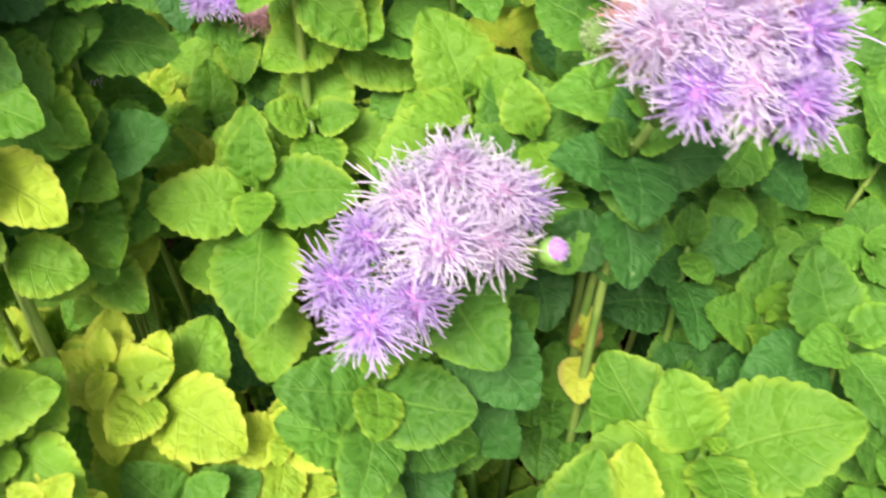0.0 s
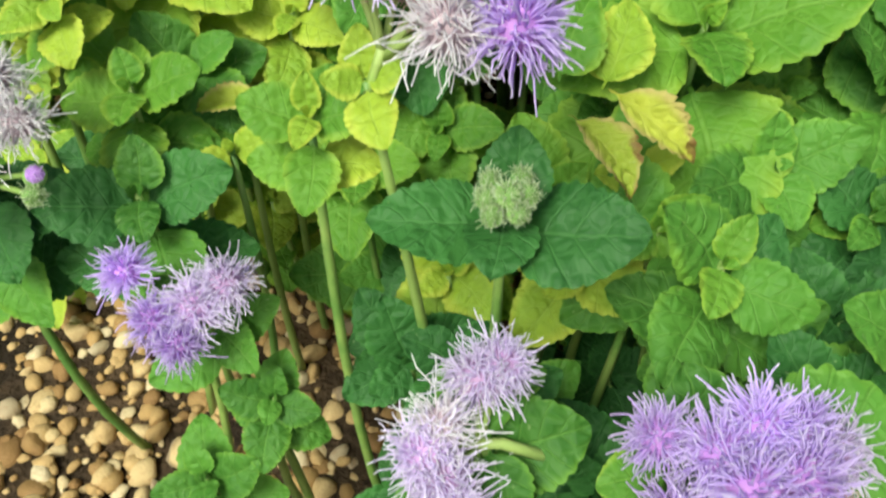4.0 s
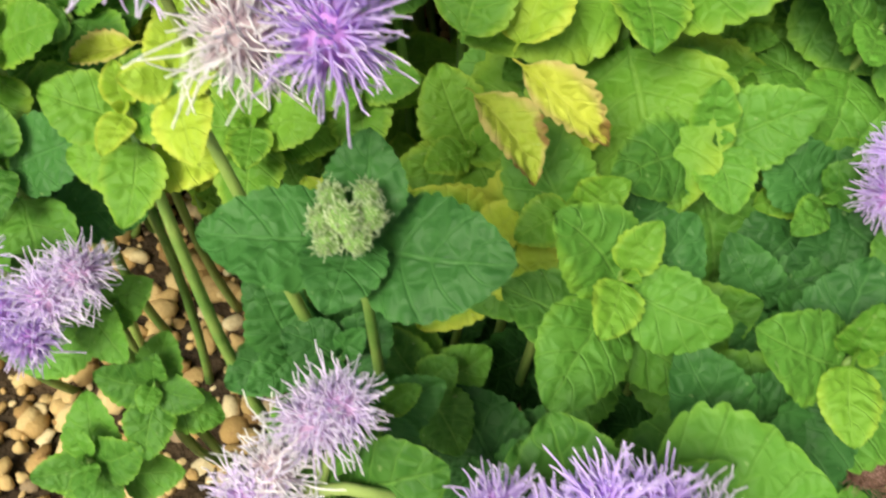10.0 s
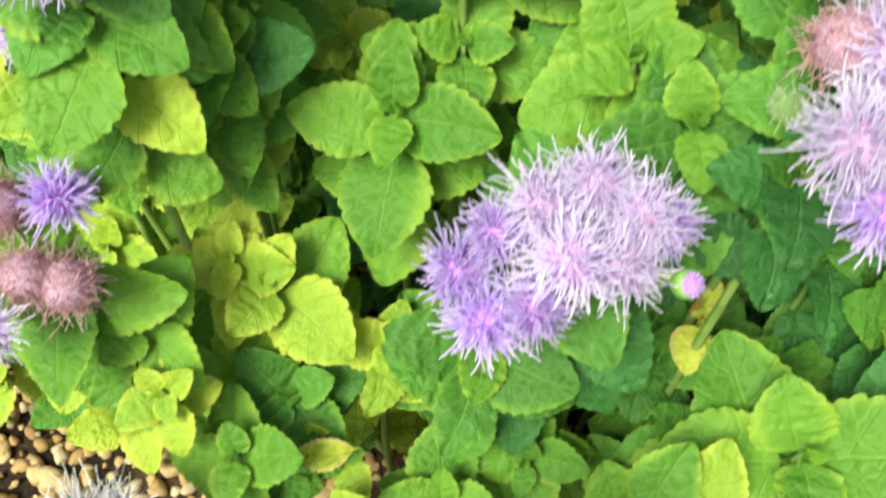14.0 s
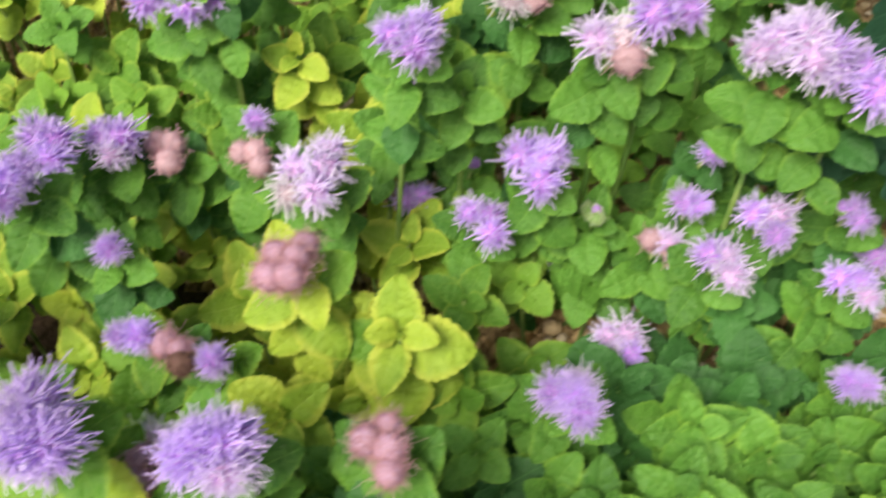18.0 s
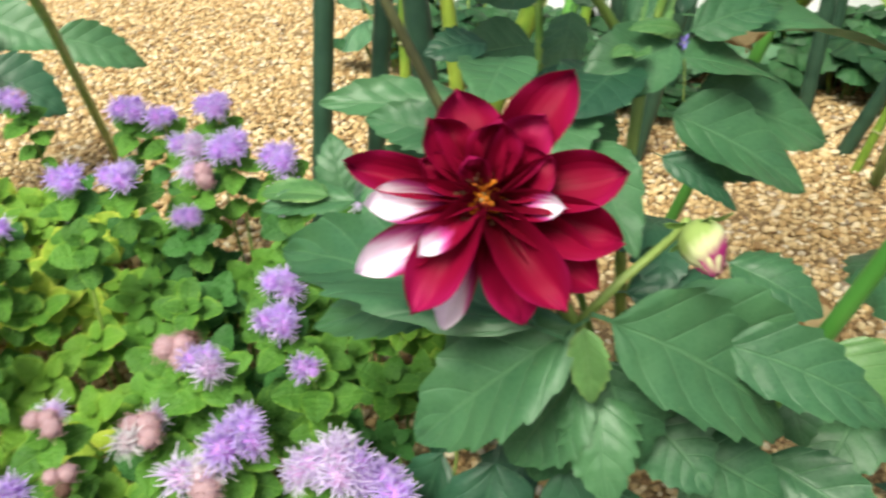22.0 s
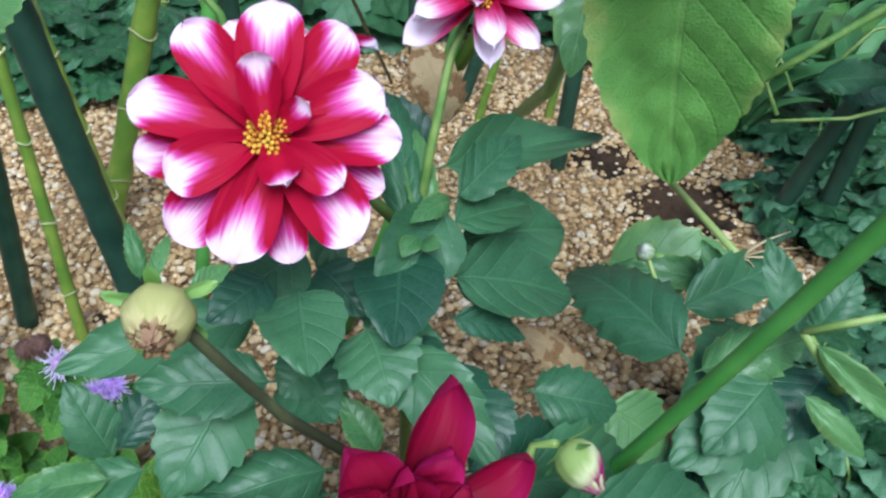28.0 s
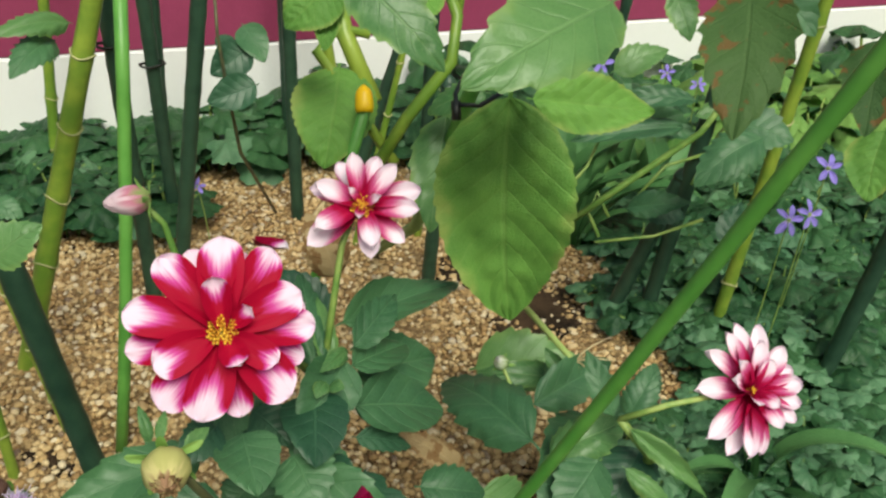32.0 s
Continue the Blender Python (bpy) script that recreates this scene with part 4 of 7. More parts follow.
def garden_stake(foot, top, label="dark green plastic-coated garden stake pushed into the gravel", r=0.01, ties=()):
    """A stake with small knobs and a pointed top; ties: heights as fractions with a black cable tie."""
    foot, top = Vector(foot), Vector(top)
    d = top - foot
    foot = foot - d.normalized() * 0.03
    d = top - foot
    stake = thing("garden_stake", foot, label, "stake", "garden stakes")
    n = max(8, int(d.length / 0.012))
    ring, radii = [], []
    for i in range(n + 1):
        ring.append(foot + d * (i / n))
        radii.append(r * (1.0 if i % 4 else 1.07))
    tip = [top - d.normalized() * r * 0.5, top, top + d.normalized() * r * 0.7, top + d.normalized() * r * 1.2]
    part("tip", mesh("tip", *tube(tip, [r * 1.06, r * 1.06, r * 0.75, r * 0.15], 14)[:2], STAKE), stake, Matrix.Identity(4))
    part("shaft", mesh("shaft", *tube(ring, radii, 14)[:2], STAKE), stake, Matrix.Identity(4))
    side = d.orthogonal().normalized()
    for f in ties:
        c = foot + d * f
        q = d.normalized().to_track_quat("Z", "Y").to_matrix().to_4x4()
        loop = [Matrix.Translation(c) @ q @ Vector((1.35 * r * math.cos(a), 1.8 * r * math.sin(a), 0.1 * r * math.sin(3 * a))) for a in [2 * math.pi * i / 18 for i in range(19)]]
        part("cable_tie", mesh("cable_tie", *tube(loop, 0.0018, 6)[:2], TIE), stake, Matrix.Identity(4), "black cable tie")
    return stake


def cane(foot, top, r0, r1, knots, label, bowed=(0, 0, 0), group="canes"):
    """A thick jointed plant stalk with pale swollen rings."""
    foot, top = Vector(foot) - Vector((0, 0, 0.02)), Vector(top)
    plant = thing("plant_cane", foot, label, "plant stalk", group)
    pts = bow(foot, top, bowed, 40)
    stops = [i / (knots + 1) for i in range(1, knots + 1)]
    radii = []
    for i in range(40):
        f = i / 39
        r = r0 + (r1 - r0) * f
        radii.append(r * (1 + 0.16 * sum(math.exp(-((f - s) / 0.012) ** 2) for s in stops)))
    part("stalk", mesh("stalk", *tube(pts, radii, 14)[:2], CANE), plant, Matrix.Identity(4))
    for s in stops:
        k = s * 39
        c = pts[int(k)].lerp(pts[min(39, int(k) + 1)], k - int(k))
        d = (pts[min(39, int(k) + 2)] - pts[max(0, int(k) - 2)]).normalized()
        q = d.to_track_quat("Z", "Y").to_matrix().to_4x4()
        r = (r0 + (r1 - r0) * s) * 1.17
        loop = [Matrix.Translation(c) @ q @ Vector((r * math.cos(a), r * math.sin(a), 0.22 * r * math.sin(2 * a + s * 9))) for a in [2 * math.pi * i / 20 for i in range(21)]]
        part("joint_ring", mesh("joint_ring", *tube(loop, 0.0011, 6)[:2], CANE_RING), plant, Matrix.Identity(4), "pale ragged joint ring")
    return plant


# ---- ground cover and filling ----
def ivy_shape(seed):
    """A five-lobed leaf, about 1 across."""
    rng = random.Random(seed)
    verts, uvs, faces = [(0, 0.0, 0.06)], [(0.5, 0.3)], []
    n = 28
    for ring, f in ((1, 0.5), (2, 1.0)):
        for i in range(n):
            a = 2 * math.pi * i / n
            lobe = 0.42 + 0.055 * math.cos(5 * (a - math.pi / 2)) + 0.035 * math.cos(14 * a + seed)
            notch = 1 - 0.55 * math.exp(-((abs(a - 1.5 * math.pi)) / 0.25) ** 2)
            r = f * lobe * notch
            z = 0.07 * (1 - f) + 0.03 * f * math.cos(5 * (a - math.pi / 2)) - 0.09 * f * f
            verts.append((r * math.cos(a) * 1.05, r * math.sin(a) + 0.12, z + rng.uniform(-0.01, 0.01)))
            uvs.append((0.5 + 0.5 * f * abs(math.sin(2.5 * (a - math.pi / 2))), 0.3 + 0.5 * f))
    for i in range(n):
        j = (i + 1) % n
        faces.append((0, 1 + i, 1 + j))
        faces.append((1 + i, 1 + n + i, 1 + n + j, 1 + j))
    return verts, faces, uvs


def sprig_mesh(pale, seed, light):
    """A sprig of lobed leaves about 1 high and 1.6 wide, on thin stalks."""
    rng, pieces, shades = random.Random(seed), [], []
    leaf = [ivy_shape(s) for s in (1, 2, 3)]
    for i in range(9):
        a, r = i * 2.4 + rng.uniform(-0.4, 0.4), 0.75 * math.sqrt((i + 0.4) / 9)
        top = Vector((r * math.cos(a), r * math.sin(a), 0.95 - 0.55 * r + rng.uniform(-0.3, 0.1)))
        n = rng.uniform(0.55, 0.95)
        m = turned(top, (math.cos(a + rng.uniform(-0.7, 0.7)), math.sin(a + rng.uniform(-0.7, 0.7)), rng.uniform(-0.5, 0.1)), (0.35 * math.cos(a) - 0.15, 0.35 * math.sin(a) - 0.25, 1), (n, n, n))
        v, f, t = rng.choice(leaf)
        pieces.append(([m @ Vector(p) for p in v], f, t))
        shades += [1 if rng.random() < pale else 0] * len(f)
        v, f, t = tube([(0.1 * math.cos(a), 0.1 * math.sin(a), -0.3), top * 0.6 + Vector((0, 0, 0.1)), top], 0.022, 4)
        pieces.append((v, f, t))
        shades += [2] * len(f)
    v, f, t = joined(pieces)
    me = mesh("ivy_sprig", v, f, [IVY, light, STEM], t)
    me.polygons.foreach_set("material_index", shades)
    return me


SPRIGS = {k: [sprig_mesh(p, s + 10 * i, light) for s in range(3)] for i, (k, p, light) in enumerate((("dark", 0.3, IVY_GREY), ("mixed", 0.72, IVY_GREY), ("pale", 0.85, IVY_PALE)))}


def ivy_patch(x0, x1, y0, y1, count, size, label, keep, shade="dark", seed=0, turn=0.0, origin=(0, 0)):
    """A mat of sprigs set close together at uneven heights."""
    rng = random.Random(seed)
    m = Matrix.Translation((*origin, 0)) @ Matrix.Rotation(radians(turn), 4, "Z")
    spots, tries = [], 0
    while len(spots) < count and tries < 20000:
        tries += 1
        p = m @ Vector((rng.uniform(x0, x1), rng.uniform(y0, y1), 0))
        if keep(p.x, p.y) and all((p - q).length > size * 0.55 for q in spots):
            spots.append(p)
    c = sum(spots, Vector()) / len(spots)
    patch = thing("ivy_patch", (c.x, c.y, ground_height(c.x, c.y)), label, "ground cover", "ground cover")
    for p in spots:
        n = size * rng.uniform(0.7, 1.25)
        h = n * (1 + 0.9 * noise.noise(Vector((p.x * 5, p.y * 5, 2))))
        at = Matrix.Translation((p.x, p.y, ground_height(p.x, p.y))) @ Matrix.Rotation(rng.uniform(0, 6.28), 4, "Z") @ Matrix.Diagonal((n, n, max(h, 0.4 * n), 1))
        part("ivy_sprig", rng.choice(SPRIGS[shade]), patch, at)
    return patch


BELL_PETAL = petal_mesh("petal", BELL, 0.21, 0.6, 0.5, 1.1, 21)
BELL_DISC = disc_mesh("disc", STEM_PALE, 7)


def bellflower(at, facing=(-0.5, -0.6, 0.6), r=0.016):
    at = Vector(at)
    foot = Vector((at.x + 0.02, at.y + 0.02, ground_height(at.x + 0.02, at.y + 0.02)))
    plant = thing("bellflower", foot, "small violet star-shaped bellflower among ivy", "flower", "bellflowers")
    part("stem", mesh("stem", *tube(bow(foot - Vector((0, 0, 0.005)), at, (0.004, 0, 0)), 0.0009, 5)[:2], STEM), plant, Matrix.Identity(4))
    dahlia_flower(plant, at, facing, r, [(5, 1.0, 12, 0.0, [BELL_PETAL])], BELL_DISC, 0.14, seed=int(at.x * 999))
    return plant


STRAP_LEAVES = [leaf_mesh("strap_leaf", STRAP, wide=0.06 + 0.02 * s, teeth=0, bite=0, pucker=0.0, curl=1.1 + 0.4 * s, fold=0.5, peak=0.9, blunt=0.35, stalk=0.0, ribs=1, seed=80 + s, nv=26, nu=4) for s in range(3)]
straps = random.Random(8)


def strap_plant(at, count, size, label="clump of long narrow arching green leaves", spread=(0, 360)):
    foot = Vector((at[0], at[1], ground_height(at[0], at[1])))
    plant = thing("strap_leaf_plant", foot, label, "plant", "strap-leaved plants")
    for i in range(count):
        a = radians(straps.uniform(*spread))
        e = radians(straps.uniform(25, 75))
        ahead = (math.cos(a) * math.cos(e), math.sin(a) * math.cos(e), math.sin(e))
        n = size * straps.uniform(0.6, 1.15)
        part("leaf", straps.choice(STRAP_LEAVES), plant, turned(foot + Vector((0.01 * math.cos(a), 0.01 * math.sin(a), -0.004)), ahead, (0, 0, 1), (n, n, n)))
    return plant


# ---- the ageratum shoots that stand out ----
SHOOTS = (
    ((0.071, 0.224, 0.130), 0.038, 103, "ll", 4), ((-0.049, 0.290, 0.181), 0.026, 85, "ll", 4), ((-0.084, 0.259, 0.134), 0.027, 62, "yy", 4),
    ((-0.096, 0.263, 0.140), 0.018, 95, "yy", 4), ((0.108, 0.273, 0.126), 0.025, 70, "lg", 4), ((-0.082, 0.185, 0.101), 0.0235, 105, "gd", 4),
    ((-0.104, 0.218, 0.140), 0.0125, 120, "yy", 4), ((-0.028, 0.154, 0.153), 0.0125, 262, "yl", 3), 
    ((-0.086, 0.210, 0.117), 0.019, 90, "ll", 3), ((-0.019, 0.236, 0.157), 0.024, 80, "lg", 4), ((0.084, 0.289, 0.145), 0.023, 95, "gd", 4),
    ((0.092, 0.199, 0.100), 0.025, 110, "gg", 4), ((0.062, 0.147, 0.117), 0.0215, 68, "lg", 4), ((0.109, 0.136, 0.106), 0.0235, 78, "lg", 4),
    ((0.145, 0.134, 0.068), 0.0195, 85, "lg", 3), ((-0.012, 0.094, 0.056), 0.0185, 60, "gg", 4), ((0.109, 0.074, 0.081), 0.021, 55, "lg", 4),
    ((0.032, 0.061, 0.093), 0.0135, 130, "gg", 3), ((-0.046, 0.148, 0.061), 0.013, 80, "gg", 3), ((-0.151, 0.300, 0.163), 0.024, 20, "ll", 4),
    ((-0.095, 0.290, 0.206), 0.0225, 10, "lg", 4), ((-0.076, 0.234, 0.107), 0.022, 45, "gg", 4), ((-0.032, 0.310, 0.188), 0.026, 0, "ll", 4),
    ((0.002, 0.322, 0.212), 0.021, 290, "gg", 4), ((0.012, 0.293, 0.204), 0.0255, 20, "ll", 4), ((0.026, 0.273, 0.205), 0.025, 100, "lg", 4),
    ((-0.047, 0.252, 0.115), 0.0165, 70, "yy", 3), ((-0.096, 0.286, 0.181), 0.018, 45, "ll", 4), ((0.045, 0.262, 0.130), 0.021, 70, "ww", 2),
    ((-0.112, 0.234, 0.149), 0.022, 60, "ll", 4), ((-0.010, 0.255, 0.127), 0.026, 100, "lg", 4), ((0.122, 0.251, 0.140), 0.027, 20, "gg", 4),
    ((0.136, 0.228, 0.112), 0.026, 65, "gg", 4), ((0.120, 0.190, 0.090), 0.022, 40, "gd", 4), ((-0.066, 0.135, 0.041), 0.016, 100, "gg", 3),
    ((0.150, 0.100, 0.070), 0.019, 80, "ll", 4), ((0.003, 0.147, 0.080), 0.014, 60, "dd", 3), ((0.014, 0.127, 0.095), 0.014, 40, "gd", 3),
    ((-0.100, 0.284, 0.219), 0.02, 60, "ll", 4), ((-0.197, 0.414, 0.166), 0.0295, 20, "ll", 4), ((0.053, 0.411, 0.197), 0.0295, 0, "yy", 4),
    ((0.028, 0.560, 0.178), 0.0246, 80, "gg", 4), ((0.068, 0.540, 0.222), 0.0246, 60, "gg", 4), ((-0.022, 0.603, 0.161), 0.0246, 30, "yy", 3),
    ((-0.031, 0.595, 0.191), 0.0246, 70, "yy", 3), ((0.017, 0.813, 0.260), 0.0246, 20, "gg", 4), ((-0.060, 0.204, 0.100), 0.021, 20, "yl", 2),
    ((-0.074, 0.210, 0.089), 0.02, 50, "ll", 2), ((0.058, 0.180, 0.095), 0.024, 30, "lg", 3),
)
for at, size, turn, pal, pairs in SHOOTS:
    ageratum(at, size * (1.2 if at[1] < 0.3 else 1.0), turn, pal, pairs)
ageratum((0.011, 0.140, 0.139), 0.03, 268, "dd", 2, [((0.011, 0.134, 0.150), "green", 0.0036), ((0.015, 0.136, 0.148), "green", 0.0033), ((0.007, 0.135, 0.148), "green", 0.0033), ((0.013, 0.132, 0.147), "green", 0.0032), ((0.008, 0.132, 0.146), "green", 0.003), ((0.014, 0.140, 0.149), "green", 0.003), ((0.008, 0.140, 0.148), "green", 0.0032)], low=1, face=(0, -0.5, 0.85))
plant = ageratum((0.088, 0.125, 0.090), 0.026, 20, "dd", 2, low=2)
part("leaf", AGERATUM_LEAVES["g"][0], plant, turned((0.062, 0.101, 0.106), (0.031, 0.003, 0.002), (-0.1, -0.5, 1), (0.05, 0.0365, 0.0365)), "broad round leaf with pale veins")
part("leaf", AGERATUM_LEAVES["l"][1], plant, turned((0.040, 0.092, 0.119), (-0.0125, -0.001, -0.001), (0, -0.5, 1), (0.016, 0.0135, 0.0135)))
plant = ageratum((0.054, 0.196, 0.100), 0.026, 10, "yl", 2, low=1)
part("leaf", AGERATUM_LEAVES["l"][0], plant, turned((0.029, 0.202, 0.126), (0.008, 0.015, 0.014), (0, -0.6, 0.8), (0.027, 0.025, 0.025)))
part("leaf", AGERATUM_LEAVES["y"][1], plant, turned((0.041, 0.203, 0.123), (0.007, 0.017, 0.012), (-0.3, -0.6, 0.7), (0.024, 0.026, 0.026)))
part("withered_leaf", WITHERED[0], plant, turned((0.040, 0.192, 0.131), (0.021, -0.013, -0.012), (-0.3, -0.3, 1), (0.016, 0.028, 0.028)), "yellow leaf with torn brown edge")
part("withered_leaf", WITHERED[1], plant, turned((0.030, 0.188, 0.126), (0.012, -0.012, -0.010), (0.3, -0.3, 1), (0.018, 0.026, 0.026)), "yellow leaf with torn brown edge")
plant = ageratum((-0.060, 0.222, 0.094), 0.02, 30, "ly", 2, low=1)
part("withered_leaf", WITHERED[1], plant, turned((-0.052, 0.220, 0.108), (-0.017, -0.002, -0.004), (0.3, -0.4, 1), (0.014, 0.021, 0.021)), "curled yellow leaf with a brown tip")


# ---- the flower clusters that stand out ----
ageratum((-0.001, 0.248, 0.188), 0.03, 30, "g", 4, [((-0.025, 0.229, 0.200), "purple", 0.0105), ((-0.019, 0.221, 0.195), "purple", 0.011), ((-0.009, 0.222, 0.200), "purple", 0.01), ((-0.018, 0.236, 0.206), "purple", 0.01), ((-0.009, 0.238, 0.215), "pale", 0.011), ((0.001, 0.241, 0.220), "pale", 0.011), ((0.010, 0.237, 0.216), "pale", 0.011), ((-0.003, 0.227, 0.212), "pale", 0.0115), ((0.008, 0.229, 0.209), "pale", 0.0105), ((0.016, 0.238, 0.212), "purple", 0.009), ((0.016, 0.234, 0.202), "green", 0.0037), ((0.022, 0.227, 0.207), "bud", 0.0043)], low=1)
ageratum((0.045, 0.253, 0.216), 0.021, 185, "gd", 4, [((0.034, 0.221, 0.261), "pale", 0.0105), ((0.042, 0.222, 0.263), "pale", 0.0105), ((0.050, 0.220, 0.262), "pale", 0.011), ((0.059, 0.219, 0.262), "purple", 0.0105), ((0.040, 0.215, 0.254), "purple", 0.01), ((0.049, 0.214, 0.255), "pale", 0.0105), ((0.057, 0.211, 0.253), "purple", 0.01), ((0.047, 0.226, 0.268), "pale", 0.0105), ((0.057, 0.225, 0.267), "pink", 0.0082), ((0.026, 0.232, 0.256), "green", 0.0037), ((0.048, 0.210, 0.251), "bud", 0.0031)], low=0)
ageratum((-0.016, 0.151, 0.163), 0.014, 10, "y", 2, [((-0.015, 0.149, 0.191), "purple", 0.0115), ((0.011, 0.142, 0.181), "purple", 0.0115), ((-0.022, 0.162, 0.195), "pink", 0.0085), ((-0.007, 0.162, 0.191), "pink", 0.0075), ((0.004, 0.155, 0.191), "pink", 0.0088), ((-0.001, 0.141, 0.181), "white", 0.0105), ((-0.001, 0.151, 0.181), "pink", 0.008)], low=1, foot=(0.005, 0.175))
ageratum((-0.061, 0.159, 0.078), 0.02, 40, "g", 2, [((-0.079, 0.158, 0.100), "purple", 0.009), ((-0.061, 0.151, 0.096), "pale", 0.0105), ((-0.071, 0.148, 0.094), "purple", 0.009), ((-0.054, 0.155, 0.099), "pale", 0.0095), ((-0.065, 0.144, 0.090), "purple", 0.009)], low=2, foot=(-0.045, 0.165))
ageratum((0.054, 0.095, 0.114), 0.028, 35, "g", 3, [((0.036, 0.093, 0.132), "purple", 0.0085), ((0.045, 0.089, 0.134), "purple", 0.0095), ((0.052, 0.092, 0.136), "purple", 0.01), ((0.059, 0.093, 0.133), "purple", 0.01), ((0.066, 0.092, 0.129), "pale", 0.0095), ((0.049, 0.082, 0.134), "purple", 0.011), ((0.057, 0.084, 0.134), "purple", 0.011), ((0.045, 0.080, 0.125), "purple", 0.0105), ((0.039, 0.083, 0.122), "purple", 0.009), ((0.050, 0.081, 0.105), "pink", 0.0082), ((0.061, 0.084, 0.111), "pink", 0.0082), ((0.062, 0.090, 0.112), "pink", 0.0082), ((0.069, 0.092, 0.110), "pink", 0.0082), ((0.062, 0.077, 0.102), "pink", 0.0082), ((0.073, 0.077, 0.102), "pink", 0.0082), ((0.077, 0.086, 0.106), "white", 0.009)], low=1, foot=(0.060, 0.110))
cluster = ageratum((0.008, 0.104, 0.110), 0.022, 20, "g", 2, [((0.006, 0.111, 0.123), "pale", 0.0095), ((0.010, 0.113, 0.125), "pale", 0.0085), ((-0.001, 0.104, 0.118), "white", 0.009), ((-0.004, 0.100, 0.115), "pale", 0.0095), ((-0.001, 0.096, 0.112), "pale", 0.0095), ((0.002, 0.091, 0.108), "pale", 0.0095), ((0.002, 0.104, 0.105), "white", 0.007)], low=2, foot=(0.020, 0.110))
part("flower_stalk", mesh("flower_stalk", *tube([(0.0023, 0.1025, 0.1131), (0.0105, 0.1038, 0.1115), (0.0216, 0.1046, 0.1044)], [0.0009, 0.0012, 0.0014], 8)[:2], STEM_PALE), cluster, Matrix.Identity(4), "hairy green stalk lying level")
ageratum((-0.026, 0.086, 0.045), 0.02, 0, "g", 2, [((-0.026, 0.080, 0.061), "purple", 0.011), ((-0.016, 0.083, 0.059), "purple", 0.009)], low=1)
ageratum((0.027, 0.070, 0.071), 0.02, 0, "g", 2, [((0.022, 0.067, 0.093), "purple", 0.008), ((0.029, 0.064, 0.091), "bud", 0.005), ((0.037, 0.060, 0.094), "purple", 0.009), ((0.025, 0.062, 0.090), "purple", 0.008)], low=1)
ageratum((0.021, 0.089, 0.060), 0.02, 0, "d", 2, [((0.021, 0.084, 0.076), "white", 0.0085), ((0.024, 0.092, 0.069), "pink", 0.006)], low=1)
ageratum((0.082, 0.074, 0.068), 0.018, 0, "g", 2, [((0.074, 0.071, 0.092), "bud", 0.004), ((0.081, 0.072, 0.089), "green", 0.004), ((0.078, 0.065, 0.090), "bud", 0.0053), ((0.083, 0.065, 0.087), "bud", 0.0037)], low=1)
ageratum((0.130, 0.080, 0.060), 0.02, 0, "g", 2, [((0.120, 0.077, 0.083), "bud", 0.004), ((0.125, 0.072, 0.079), "purple", 0.008), ((0.116, 0.069, 0.077), "bud", 0.0043)], low=1)
ageratum((0.118, 0.110, 0.043), 0.018, 20, "l", 2, [((0.118, 0.107, 0.057), "bud", 0.0038)], low=1)
ageratum((0.126, 0.135, 0.052), 0.022, 20, "d", 2, [((0.126, 0.129, 0.066), "rust", 0.0068), ((0.118, 0.135, 0.066), "rust", 0.006), ((0.134, 0.123, 0.064), "rust", 0.006)], low=1)
ageratum((0.128, 0.119, 0.041), 0.02, 20, "g", 2, [((0.134, 0.114, 0.062), "white", 0.008), ((0.107, 0.110, 0.059), "rust", 0.006)], low=1)
ageratum((0.137, 0.185, 0.094), 0.026, 20, "g", 3, [((0.130, 0.179, 0.115), "purple", 0.0105), ((0.124, 0.174, 0.111), "purple", 0.009), ((0.139, 0.177, 0.113), "purple", 0.0105), ((0.148, 0.178, 0.113), "purple", 0.0105), ((0.126, 0.181, 0.116), "purple", 0.009)], low=1)
ageratum((0.163, 0.170, 0.083), 0.026, 20, "g", 3, [((0.152, 0.158, 0.099), "purple", 0.0105), ((0.154, 0.163, 0.103), "purple", 0.0105)], low=1)
ageratum((-0.124, 0.184, 0.101), 0.024, 20, "d", 3, [((-0.117, 0.183, 0.136), "white", 0.0115), ((-0.108, 0.185, 0.137), "white", 0.0105), ((-0.119, 0.173, 0.130), "white", 0.0105), ((-0.110, 0.175, 0.131), "white", 0.0105), ((-0.101, 0.177, 0.131), "white", 0.009), ((-0.123, 0.163, 0.123), "pale", 0.009), ((-0.098, 0.170, 0.121), "bud", 0.0037), ((-0.098, 0.166, 0.118), "green", 0.0037)], low=1)
ageratum((-0.126, 0.233, 0.170), 0.03, 20, "l", 4, [((-0.121, 0.242, 0.194), "purple", 0.0105), ((-0.135, 0.238, 0.194), "pink", 0.0082), ((-0.126, 0.225, 0.186), "pink", 0.0082), ((-0.117, 0.225, 0.183), "pink", 0.0085), ((-0.132, 0.213, 0.182), "pale", 0.0095)], low=1)


# ---- the other blooms, bunch by bunch ----
bloom((-0.151, 0.302, 0.186), "purple pale purple", 0.014, 0.0095, 0.026, "g")
bloom((-0.155, 0.328, 0.191), "purple purple purple pale", 0.018, 0.0095, 0.026, "g")
bloom((-0.102, 0.349, 0.189), "purple purple", 0.01, 0.0095, 0.026, "g")
bloom((-0.133, 0.344, 0.188), "pale pink", 0.01, 0.0095, 0.026, "g")
bloom((-0.012, 0.336, 0.195), "rust rust rust rust", 0.016, 0.0095, 0.026, "g")
bloom((-0.114, 0.306, 0.168), "rust rust", 0.008, 0.007, 0.02, "g")
bloom((-0.089, 0.298, 0.259), "purple purple purple purple purple", 0.02, 0.0115, 0.026, "g")
